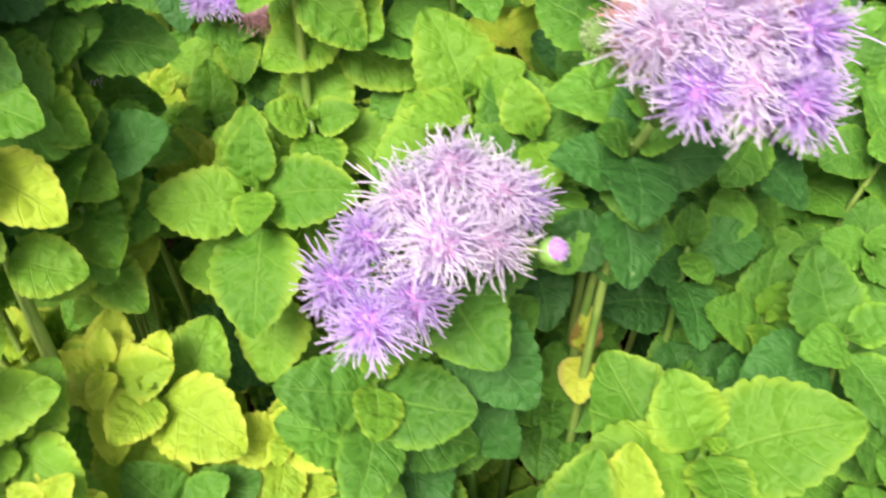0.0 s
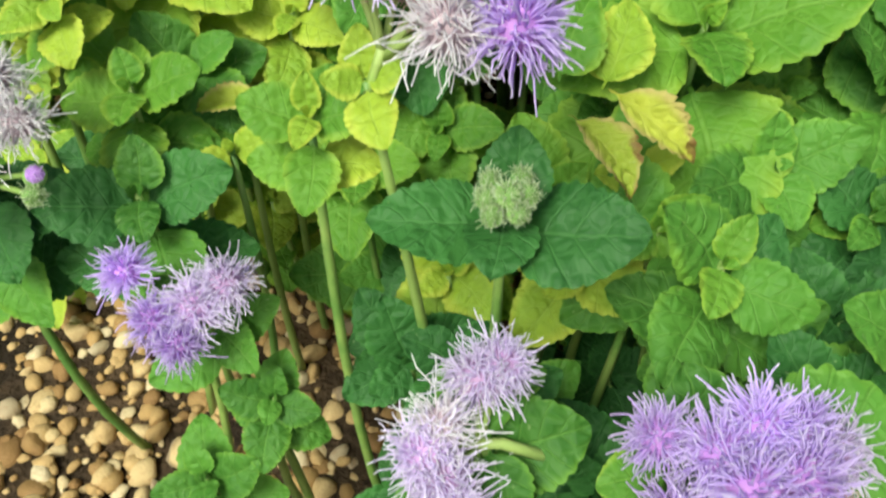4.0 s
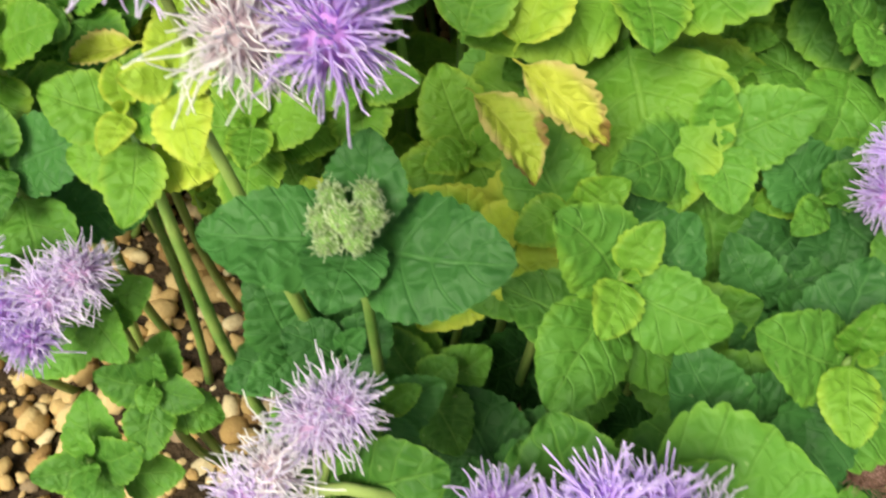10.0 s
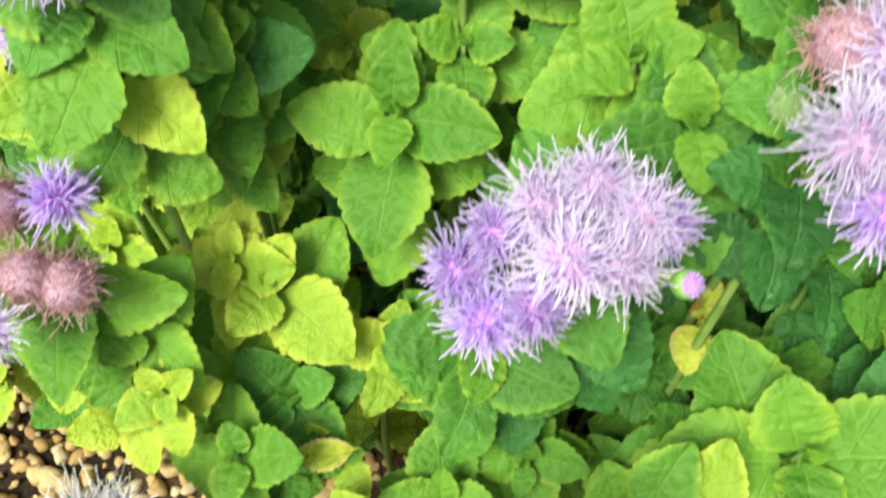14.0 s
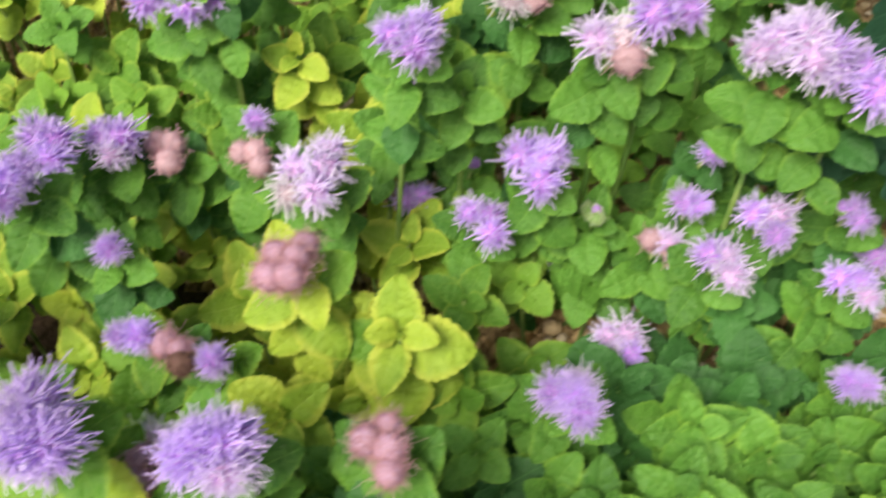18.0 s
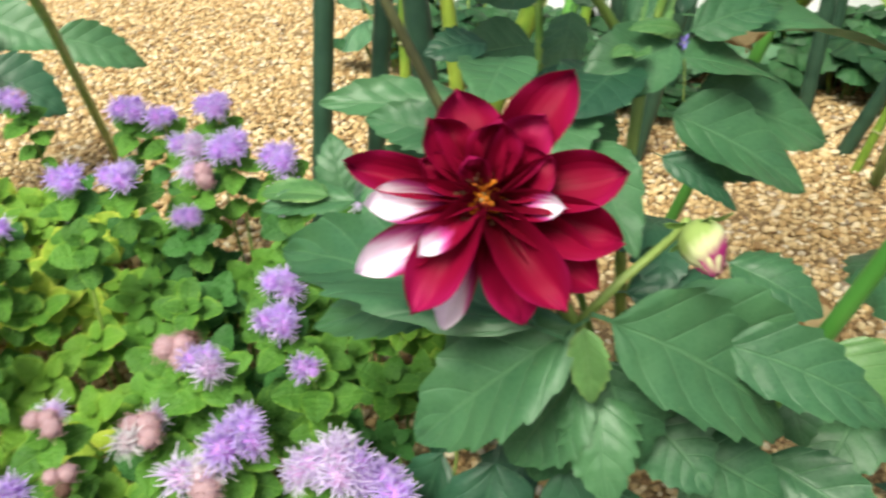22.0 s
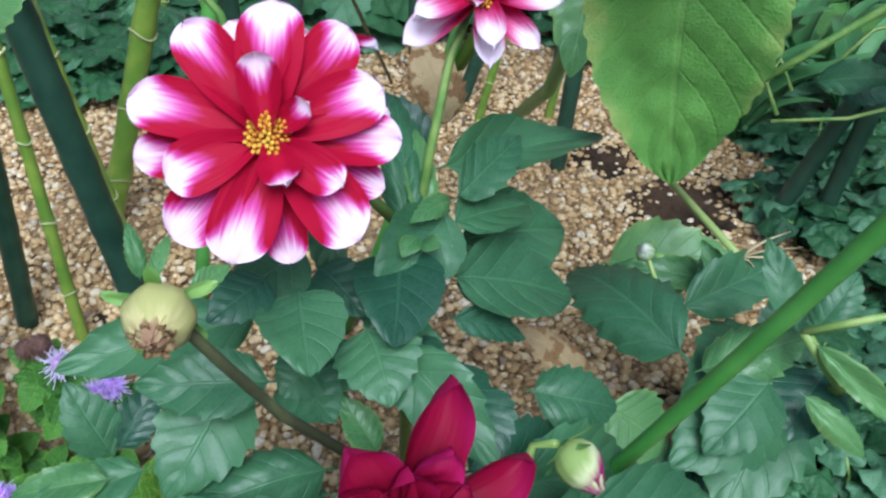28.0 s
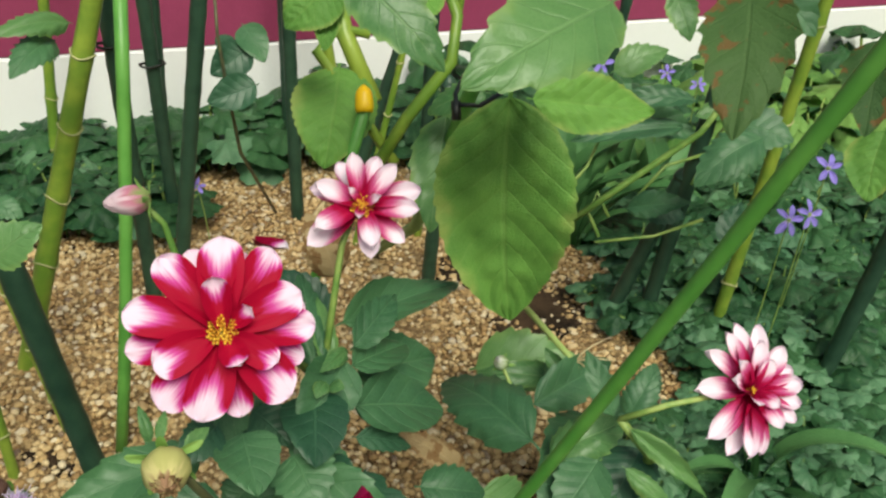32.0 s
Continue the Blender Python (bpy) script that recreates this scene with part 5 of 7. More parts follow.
bloom((-0.111, 0.336, 0.227), "purple purple purple", 0.016, 0.0115, 0.026, "g")
bloom((-0.033, 0.305, 0.292), "purple pale purple purple pale purple", 0.014, 0.0115, 0.026, "g")
bloom((0.014, 0.313, 0.270), "purple purple pale purple purple", 0.017, 0.011, 0.026, "g")
bloom((-0.022, 0.321, 0.239), "pink pink pink white", 0.016, 0.0095, 0.026, "g")
bloom((0.060, 0.327, 0.254), "pink pink pink pink", 0.017, 0.009, 0.026, "g")
bloom((0.127, 0.398, 0.176), "purple purple purple pale", 0.017, 0.0115, 0.026, "g")
bloom((0.050, 0.283, 0.259), "purple purple bud purple pale bud", 0.02, 0.0115, 0.026, "g")
bloom((0.103, 0.302, 0.205), "pale rust purple", 0.016, 0.0115, 0.026, "g")
bloom((-0.110, 0.282, 0.267), "purple purple purple purple", 0.018, 0.0115, 0.026, "g")
bloom((-0.108, 0.269, 0.258), "pale purple pale", 0.016, 0.0115, 0.026, "g")
bloom((-0.108, 0.259, 0.250), "purple purple", 0.01, 0.0105, 0.026, "g")
bloom((-0.103, 0.296, 0.264), "pink pink", 0.008, 0.009, 0.026, "g")
bloom((-0.082, 0.435, 0.202), "purple bud", 0.008, 0.008, 0.026, "g")
bloom((-0.163, 0.387, 0.247), "purple purple purple", 0.014, 0.0105, 0.026, "g")
bloom((-0.117, 0.436, 0.239), "purple purple purple purple pale", 0.022, 0.0105, 0.026, "g")
bloom((0.051, 0.262, 0.237), "pale pink pale white", 0.018, 0.0115, 0.026, "g")
bloom((0.011, 0.411, 0.239), "pink pink pink pink pink", 0.019, 0.0105, 0.028, "y")
bloom((-0.085, 0.579, 0.234), "purple purple purple purple purple purple", 0.026, 0.0115, 0.026, "g")
bloom((-0.060, 0.575, 0.274), "pink pink purple purple bud", 0.018, 0.0095, 0.026, "g")
bloom((0.031, 0.628, 0.230), "pink pink pink pale", 0.016, 0.0095, 0.026, "g")
bloom((0.096, 0.607, 0.236), "pink pink pink pale white", 0.018, 0.01, 0.026, "g")
bloom((0.134, 0.619, 0.275), "purple purple pale", 0.014, 0.0105, 0.026, "g")
bloom((0.117, 0.634, 0.274), "pink pink pink rust", 0.018, 0.01, 0.026, "g")
bloom((0.162, 0.554, 0.272), "purple purple purple purple purple", 0.02, 0.0115, 0.026, "g")
bloom((0.137, 0.539, 0.255), "white pale pink white", 0.019, 0.0115, 0.026, "g")
bloom((0.208, 0.517, 0.279), "pale pale pale pale pale purple", 0.024, 0.0115, 0.026, "g")
bloom((0.234, 0.508, 0.273), "purple purple purple", 0.016, 0.0115, 0.026, "g")
bloom((0.044, 0.518, 0.268), "purple purple purple purple", 0.016, 0.0105, 0.026, "g")
bloom((0.042, 0.608, 0.201), "pink pink rust", 0.016, 0.008, 0.026, "g")
bloom((-0.102, 0.505, 0.202), "purple purple pale", 0.016, 0.0105, 0.026, "g")
bloom((-0.127, 0.490, 0.211), "purple purple purple", 0.016, 0.0105, 0.026, "g")
bloom((-0.031, 0.403, 0.170), "purple", 0.006, 0.009, 0.024, "g")
bloom((-0.068, 0.408, 0.176), "purple purple", 0.012, 0.0095, 0.024, "g")
bloom((-0.049, 0.405, 0.172), "pink pink rust", 0.014, 0.01, 0.024, "g")
bloom((0.107, 0.513, 0.200), "purple purple purple purple", 0.02, 0.0115, 0.026, "g")
bloom((0.083, 0.509, 0.161), "purple purple purple", 0.016, 0.0105, 0.026, "g")
bloom((0.043, 0.550, 0.127), "purple purple", 0.01, 0.01, 0.026, "g")
bloom((0.003, 0.489, 0.207), "pale pale pale pale white", 0.026, 0.0115, 0.026, "g")
bloom((-0.037, 0.513, 0.190), "pink pink pink", 0.013, 0.01, 0.026, "g")
bloom((-0.039, 0.530, 0.198), "purple bud", 0.006, 0.008, 0.026, "g")
bloom((-0.082, 0.515, 0.188), "pink pink pink", 0.014, 0.0105, 0.026, "g")
bloom((0.119, 0.534, 0.107), "purple purple", 0.01, 0.009, 0.022, "d")
bloom((0.178, 0.509, 0.153), "pale pink pink", 0.014, 0.0095, 0.026, "g")
bloom((0.203, 0.488, 0.169), "pale purple pale", 0.014, 0.0105, 0.026, "g")
bloom((0.224, 0.506, 0.184), "pale purple purple", 0.016, 0.0105, 0.026, "g")
bloom((0.269, 0.522, 0.177), "purple bud purple", 0.009, 0.009, 0.026, "g")
bloom((0.262, 0.476, 0.176), "purple purple pale", 0.014, 0.0095, 0.026, "g")
bloom((0.297, 0.516, 0.149), "pale purple", 0.008, 0.0095, 0.026, "g")
bloom((0.162, 0.473, 0.116), "pale pale purple", 0.016, 0.0095, 0.026, "g")
bloom((0.197, 0.627, 0.259), "bud purple bud bud", 0.009, 0.009, 0.026, "g")
bloom((0.075, 0.556, 0.154), "bud", 0.004, 0.009, 0.026, "g")
bloom((0.141, 0.521, 0.161), "bud green green", 0.006, 0.009, 0.026, "g")
bloom((0.343, 0.520, 0.151), "pale pink white", 0.013, 0.01, 0.02, "g")
bloom((0.191, 0.521, 0.172), "purple purple", 0.009, 0.009, 0.026, "g")
bloom((0.205, 0.564, 0.170), "purple", 0.006, 0.01, 0.02, "d")
bloom((-0.010, 0.494, 0.171), "bud", 0.004, 0.009, 0.026, "g")
bloom((-0.060, 0.634, 0.239), "bud", 0.004, 0.009, 0.026, "g")
bloom((0.271, 0.440, 0.142), "purple purple", 0.01, 0.0095, 0.026, "g")
bloom((-0.151, 0.862, 0.260), "pale purple purple", 0.02, 0.0105, 0.028, "g")
bloom((-0.061, 0.802, 0.260), "pink pink pale", 0.016, 0.0105, 0.028, "g")
bloom((-0.080, 0.769, 0.250), "purple pale", 0.016, 0.0105, 0.028, "g")
bloom((-0.050, 0.716, 0.250), "purple purple pale", 0.018, 0.0105, 0.028, "g")
bloom((-0.053, 0.834, 0.260), "purple pale", 0.01, 0.0105, 0.028, "g")
bloom((-0.008, 0.883, 0.280), "purple purple purple", 0.018, 0.0105, 0.028, "g")
bloom((0.033, 0.882, 0.280), "purple purple purple purple", 0.018, 0.0105, 0.028, "g")
bloom((0.021, 1.017, 0.290), "purple purple purple purple", 0.022, 0.0105, 0.028, "g")
bloom((0.056, 0.993, 0.290), "purple purple", 0.012, 0.0105, 0.028, "g")
bloom((0.104, 0.992, 0.300), "purple purple purple purple", 0.02, 0.0105, 0.028, "g")
bloom((0.085, 0.949, 0.280), "pale purple pale", 0.02, 0.0105, 0.028, "g")
bloom((0.127, 0.917, 0.290), "purple purple purple purple purple", 0.022, 0.0105, 0.028, "g")
bloom((0.168, 0.911, 0.280), "purple purple purple", 0.018, 0.0105, 0.028, "g")
bloom((0.096, 0.903, 0.270), "pink pale pink", 0.02, 0.0105, 0.028, "g")
bloom((0.171, 0.856, 0.270), "purple bud purple", 0.012, 0.0105, 0.028, "g")
bloom((0.086, 0.881, 0.240), "purple purple", 0.01, 0.0105, 0.028, "d")
bloom((0.256, 0.811, 0.260), "purple purple", 0.013, 0.0105, 0.028, "g")
bloom((0.170, 0.796, 0.220), "purple purple purple", 0.018, 0.0105, 0.028, "d")
bloom((0.171, 0.712, 0.240), "purple purple purple", 0.016, 0.0105, 0.028, "g")
bloom((-0.108, 1.088, 0.280), "pink purple purple", 0.016, 0.0105, 0.028, "g")
bloom((-0.179, 1.041, 0.260), "pale purple", 0.012, 0.0105, 0.028, "g")
bloom((0.228, 0.873, 0.270), "rust rust", 0.012, 0.0105, 0.028, "g")
bloom((-0.207, 0.990, 0.260), "purple purple", 0.014, 0.0105, 0.028, "g")
bloom((-0.181, 1.155, 0.290), "bud", 0.006, 0.0105, 0.028, "g")
bloom((0.238, 0.857, 0.260), "pale", 0.006, 0.0105, 0.028, "g")


# ---- the red dahlia ----
red_dahlia = thing("dahlia_plant", (0.360, 0.600, 0.074), "dahlia with crimson pointed petals, some tipped white, over broad green leaves", "flower", "dahlias")
stalk(red_dahlia, [(0.360, 0.600, 0.054), (0.335, 0.517, 0.313), (0.323, 0.495, 0.371)], 0.005, 0.0035)
stalk(red_dahlia, [(0.323, 0.495, 0.371), (0.299, 0.533, 0.413), (0.283, 0.505, 0.439)], 0.0032, 0.0026)
PLAIN, FOLDED, TIPPED = (RED_PETALS, 0.25, ""), (RED_CRUMPLED, 0.3, "crumpled crimson petal"), (RED_WHITE_PETALS, 0.22, "crimson petal with a white tip")
bloom_of(red_dahlia, (0.279, 0.489, 0.439), (-0.14, -0.88, 0.46), 0.0525, (
    (60, 1.12, 0.46, 6, -0.08, PLAIN), (165, 1.06, 0.32, 2, -0.1, PLAIN), (16, 1.05, 0.46, 8, -0.05, PLAIN), (342, 1.06, 0.46, 4, -0.08, PLAIN),
    (327, 1.06, 0.44, 0, -0.12, PLAIN), (304, 1.0, 0.42, 12, 0.0, PLAIN), (287, 0.96, 0.42, 0, -0.1, PLAIN), (252, 1.0, 0.3, -2, -0.14, TIPPED),
    (236, 0.98, 0.44, 12, 0.0, PLAIN), (212, 1.08, 0.36, 4, -0.1, TIPPED), (185, 0.86, 0.34, 10, -0.04, TIPPED), (224, 0.6, 0.24, 26, 0.02, TIPPED),
    (101, 0.8, 0.5, 10, -0.03, PLAIN), (122, 0.66, 0.38, 16, -0.02, FOLDED), (56, 0.7, 0.4, 16, -0.01, FOLDED), (84, 0.56, 0.4, 24, -0.02, FOLDED), (112, 0.34, 0.24, 40, 0.0, FOLDED),
    (30, 0.54, 0.4, 18, -0.01, FOLDED), (352, 0.56, 0.24, 26, 0.02, TIPPED), (152, 0.5, 0.3, 18, -0.02, FOLDED),
), DISC_ORANGE, 0.2, "crimson dahlia bloom with orange heart", 3)
stalk(red_dahlia, [(0.323, 0.495, 0.371), (0.343, 0.498, 0.392), (0.370, 0.513, 0.404), (0.369, 0.499, 0.419)], 0.0024, 0.002, STEM)
flower_bud(red_dahlia, (0.373, 0.487, 0.413), (0.004, -0.024, -0.015), 0.0105, CALYX_BUD, "half-open dahlia bud, cream with purple tips", 1.15)
dahlia_leaf(red_dahlia, (0.312, 0.472, 0.381), (0.190, 0.637, 0.338), 0.067, "g", (-0.02, -0.68, 0.88))
dahlia_leaf(red_dahlia, (0.325, 0.482, 0.386), (0.434, 0.500, 0.297), 0.062, "g", (-0.26, -0.58, 0.93))
dahlia_leaf(red_dahlia, (0.326, 0.485, 0.382), (0.255, 0.508, 0.302), 0.059, "g", (-0.10, -0.62, 0.95))
dahlia_leaf(red_dahlia, (0.337, 0.501, 0.342), (0.337, 0.462, 0.295), 0.039, "g", (-0.19, -0.57, 0.98))
dahlia_leaf(red_dahlia, (0.363, 0.509, 0.309), (0.390, 0.474, 0.285), 0.044, "g", (-0.24, -0.55, 0.98))
dahlia_leaf(red_dahlia, (0.390, 0.501, 0.355), (0.479, 0.481, 0.313), 0.042, "g", (-0.35, -0.55, 0.91))
dahlia_leaf(red_dahlia, (0.293, 0.607, 0.414), (0.239, 0.639, 0.417), 0.035, "g", (-0.04, -0.74, 0.75))
dahlia_leaf(red_dahlia, (0.331, 0.641, 0.456), (0.286, 0.631, 0.453), 0.034, "gs", (-0.11, -0.76, 0.68))
dahlia_leaf(red_dahlia, (0.402, 0.618, 0.462), (0.347, 0.603, 0.443), 0.041, "gs", (-0.23, -0.73, 0.69))
dahlia_leaf(red_dahlia, (0.414, 0.631, 0.429), (0.506, 0.638, 0.394), 0.050, "gs", (-0.33, -0.68, 0.72))
dahlia_leaf(red_dahlia, (0.358, 0.673, 0.467), (0.339, 0.635, 0.430), 0.026, "g", (-0.17, -0.75, 0.68))
dahlia_leaf(red_dahlia, (0.404, 0.620, 0.466), (0.372, 0.610, 0.471), 0.013, "l", (-0.25, -0.73, 0.66))
dahlia_leaf(red_dahlia, (0.404, 0.619, 0.465), (0.464, 0.638, 0.473), 0.028, "g", (-0.31, -0.71, 0.65))
dahlia_leaf(red_dahlia, (0.345, 0.592, 0.422), (0.356, 0.522, 0.391), 0.036, "g", (-0.20, -0.69, 0.80))
dahlia_leaf(red_dahlia, (0.355, 0.626, 0.424), (0.361, 0.588, 0.405), 0.027, "g", (-0.20, -0.71, 0.75))
dahlia_leaf(red_dahlia, (0.341, 0.684, 0.476), (0.295, 0.669, 0.483), 0.034, "gs", (-0.12, -0.77, 0.63))
dahlia_leaf(red_dahlia, (0.502, 0.581, 0.290), (0.534, 0.548, 0.253), 0.052, "l", (-0.39, -0.53, 0.90))
dahlia_leaf(red_dahlia, (0.448, 0.539, 0.245), (0.508, 0.481, 0.226), 0.042, "g", (-0.35, -0.48, 0.98))
dahlia_leaf(red_dahlia, (0.417, 0.635, 0.395), (0.467, 0.629, 0.375), 0.027, "g", (-0.30, -0.67, 0.76))
dahlia_leaf(red_dahlia, (0.320, 0.504, 0.358), (0.296, 0.518, 0.304), 0.034, "g", (-0.13, -0.62, 0.94))
dahlia_leaf(red_dahlia, (0.381, 0.512, 0.347), (0.424, 0.529, 0.256), 0.044, "g", (-0.27, -0.57, 0.94))
dahlia_leaf(red_dahlia, (0.332, 0.501, 0.360), (0.314, 0.506, 0.272), 0.045, "g", (-0.15, -0.59, 0.96))
dahlia_leaf(red_dahlia, (0.486, 0.584, 0.266), (0.488, 0.554, 0.234), 0.039, "g", (-0.34, -0.54, 0.93))
dahlia_leaf(red_dahlia, (0.438, 0.540, 0.243), (0.401, 0.522, 0.228), 0.036, "g", (-0.27, -0.52, 0.99))
dahlia_leaf(red_dahlia, (0.336, 0.497, 0.355), (0.352, 0.481, 0.296), 0.050, "g", (-0.20, -0.58, 0.96))
dahlia_leaf(red_dahlia, (0.349, 0.503, 0.354), (0.398, 0.500, 0.316), 0.041, "gs", (-0.25, -0.59, 0.93))
dahlia_leaf(red_dahlia, (0.330, 0.495, 0.349), (0.299, 0.498, 0.292), 0.052, "g", (-0.14, -0.59, 0.97))
dahlia_leaf(red_dahlia, (0.540, 0.582, 0.254), (0.494, 0.541, 0.216), 0.061, "g", (-0.38, -0.51, 0.94))
dahlia_leaf(red_dahlia, (0.312, 0.500, 0.366), (0.268, 0.543, 0.307), 0.053, "g", (-0.09, -0.63, 0.93))
dahlia_leaf(red_dahlia, (0.383, 0.513, 0.286), (0.438, 0.490, 0.260), 0.050, "g", (-0.28, -0.53, 0.98))
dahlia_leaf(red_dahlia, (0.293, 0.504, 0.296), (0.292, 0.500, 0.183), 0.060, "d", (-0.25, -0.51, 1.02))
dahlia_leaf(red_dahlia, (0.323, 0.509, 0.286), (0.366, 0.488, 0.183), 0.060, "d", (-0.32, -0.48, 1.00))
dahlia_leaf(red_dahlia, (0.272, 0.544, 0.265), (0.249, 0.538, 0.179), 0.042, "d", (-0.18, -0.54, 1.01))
dahlia_leaf(red_dahlia, (0.319, 0.527, 0.140), (0.394, 0.482, 0.122), 0.049, "g", (-0.29, -0.42, 1.07))
dahlia_leaf(red_dahlia, (0.319, 0.590, 0.334), (0.204, 0.644, 0.279), 0.044, "g", (-0.18, -0.66, 0.87))
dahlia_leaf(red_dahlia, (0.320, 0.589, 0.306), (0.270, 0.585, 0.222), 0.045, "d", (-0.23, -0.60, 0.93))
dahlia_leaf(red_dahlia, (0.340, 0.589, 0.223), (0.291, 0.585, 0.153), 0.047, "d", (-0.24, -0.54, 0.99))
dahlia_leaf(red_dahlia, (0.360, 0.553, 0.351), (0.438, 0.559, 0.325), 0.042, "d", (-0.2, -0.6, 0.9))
dahlia_leaf(red_dahlia, (0.365, 0.531, 0.357), (0.474, 0.532, 0.299), 0.055, "g", (-0.25, -0.6, 0.9))
dahlia_leaf(red_dahlia, (0.349, 0.584, 0.378), (0.383, 0.619, 0.398), 0.040, "g", (-0.2, -0.7, 0.7))
dahlia_leaf(red_dahlia, (0.321, 0.478, 0.385), (0.328, 0.476, 0.344), 0.018, "l", (-0.2, -0.6, 0.9))


# ---- the red and white dahlia ----
candy_dahlia = thing("dahlia_plant", (0.440, 0.720, 0.105), "dahlia with red and white striped petals, buds and dark green leaves", "flower", "dahlias")
stalk(candy_dahlia, [(0.440, 0.720, 0.085), (0.388, 0.637, 0.349), (0.388, 0.629, 0.443)], 0.0045, 0.0035)
stalk(candy_dahlia, [(0.388, 0.629, 0.443), (0.346, 0.632, 0.500), (0.302, 0.608, 0.542)], 0.003, 0.0026)
RAY, INNER = (CANDY_PETALS, 0.24, ""), (CANDY_SMALL, 0.3, "")
bloom_of(candy_dahlia, (0.299, 0.600, 0.546), (-0.151, -0.291, 0.233), 0.0475, (
    (106, 1.0, 0.4, -6, -0.16, RAY), (11, 1.0, 0.4, -6, -0.16, RAY), (335, 1.0, 0.36, -6, -0.16, RAY), (273, 1.0, 0.38, -6, -0.16, RAY), (186, 1.06, 0.4, -4, -0.14, RAY), (236, 0.96, 0.4, -6, -0.16, RAY), (68, 0.94, 0.4, -6, -0.16, RAY),
    (120, 1.06, 0.46, 4, -0.07, RAY), (86, 1.04, 0.54, 6, -0.06, RAY), (47, 1.07, 0.48, 2, -0.09, RAY), (21, 0.94, 0.5, 10, -0.03, RAY), (353, 1.02, 0.44, 4, -0.07, RAY), (310, 1.05, 0.56, 4, -0.07, RAY),
    (252, 1.0, 0.54, 6, -0.06, RAY), (220, 1.06, 0.52, 2, -0.09, RAY), (157, 1.07, 0.48, 4, -0.07, RAY), (198, 0.76, 0.46, 14, -0.01, RAY), (318, 0.64, 0.36, 24, 0.0, RAY),
    (92, 0.6, 0.34, 12, 0.04, INNER), (286, 0.42, 0.34, 30, 0.04, INNER), (30, 0.38, 0.24, 30, 0.03, INNER),
), DISC_YELLOW, 0.165, "open red and white dahlia bloom with yellow heart", 8)
stalk(candy_dahlia, [(0.388, 0.629, 0.443), (0.395, 0.626, 0.494), (0.416, 0.638, 0.536), (0.431, 0.640, 0.558)], 0.0026, 0.002)
dahlia_flower(candy_dahlia, (0.427, 0.630, 0.564), (-0.019, -0.028, 0.039), 0.036, [(7, 1.05, 4, -0.1, PALE_PETALS), (6, 0.95, 28, -0.05, PALE_PETALS), (3, 0.5, 50, 0.05, PALE_PETALS)], DISC_YELLOW, 0.2, 8, "small pink and white dahlia bloom seen from the side", 5)
stalk(candy_dahlia, [(0.306, 0.556, 0.397), (0.272, 0.558, 0.447), (0.251, 0.553, 0.490), (0.240, 0.548, 0.514), (0.236, 0.551, 0.520)], 0.0027, 0.002, STEM_DARK)
stalk(candy_dahlia, [(0.420, 0.690, 0.085), (0.332, 0.568, 0.348), (0.306, 0.556, 0.397)], 0.004, 0.0034, STEM_DARK)
dahlia_leaf(candy_dahlia, (0.359, 0.680, 0.464), (0.391, 0.706, 0.491), 0.034, "g", (-0.2, -0.75, 0.62))
dahlia_leaf(candy_dahlia, (0.417, 0.653, 0.463), (0.408, 0.698, 0.491), 0.034, "d", (-0.2, -0.75, 0.62))
dahlia_leaf(candy_dahlia, (0.335, 0.700, 0.479), (0.363, 0.716, 0.485), 0.018, "g", (-0.2, -0.75, 0.62))
flower_bud(candy_dahlia, (0.230, 0.548, 0.526), (-0.020, -0.035, 0.005), 0.0122, BUD_OLD, "spent round dahlia bud, yellowish with dried tip", 0.95, ragged=True)
dahlia_leaf(candy_dahlia, (0.232, 0.565, 0.530), (0.235, 0.577, 0.545), 0.007, "l", (-0.16, -0.64, 0.91))
dahlia_leaf(candy_dahlia, (0.235, 0.563, 0.530), (0.247, 0.575, 0.536), 0.006, "l", (-0.18, -0.62, 0.92))
dahlia_leaf(candy_dahlia, (0.243, 0.554, 0.527), (0.260, 0.558, 0.528), 0.008, "l", (-0.21, -0.60, 0.94))
flower_bud(candy_dahlia, (0.327, 0.746, 0.559), (-0.016, 0.013, -0.003), 0.0105, BUD_PINK, "closed dahlia bud striped pink and white", 1.35)
stalk(candy_dahlia, [(0.333, 0.750, 0.559), (0.346, 0.740, 0.537), (0.348, 0.735, 0.516), (0.353, 0.709, 0.363), (0.440, 0.720, 0.095)], 0.002, 0.003, STEM)
part("dried_petal", RED_WHITE_PETALS[0], candy_dahlia, turned((0.377, 0.679, 0.534), (0.008, -0.034, 0.008), (0, -0.4, 1), (0.02, 0.028, 0.02)), "shrivelled pinkish spent petal")
dahlia_leaf(candy_dahlia, (0.411, 0.644, 0.469), (0.543, 0.651, 0.442), 0.037, "gs", (-0.48, -0.50, 0.85))
dahlia_leaf(candy_dahlia, (0.400, 0.616, 0.455), (0.464, 0.627, 0.435), 0.032, "gs", (-0.44, -0.49, 0.90))
dahlia_leaf(candy_dahlia, (0.395, 0.611, 0.427), (0.476, 0.599, 0.382), 0.048, "gs", (-0.43, -0.45, 0.95))
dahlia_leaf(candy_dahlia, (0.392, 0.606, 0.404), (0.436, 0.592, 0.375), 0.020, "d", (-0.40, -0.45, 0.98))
dahlia_leaf(candy_dahlia, (0.372, 0.618, 0.450), (0.336, 0.573, 0.440), 0.044, "ds", (-0.35, -0.51, 0.96))
dahlia_leaf(candy_dahlia, (0.310, 0.611, 0.459), (0.291, 0.570, 0.450), 0.039, "gs", (-0.26, -0.54, 0.98))
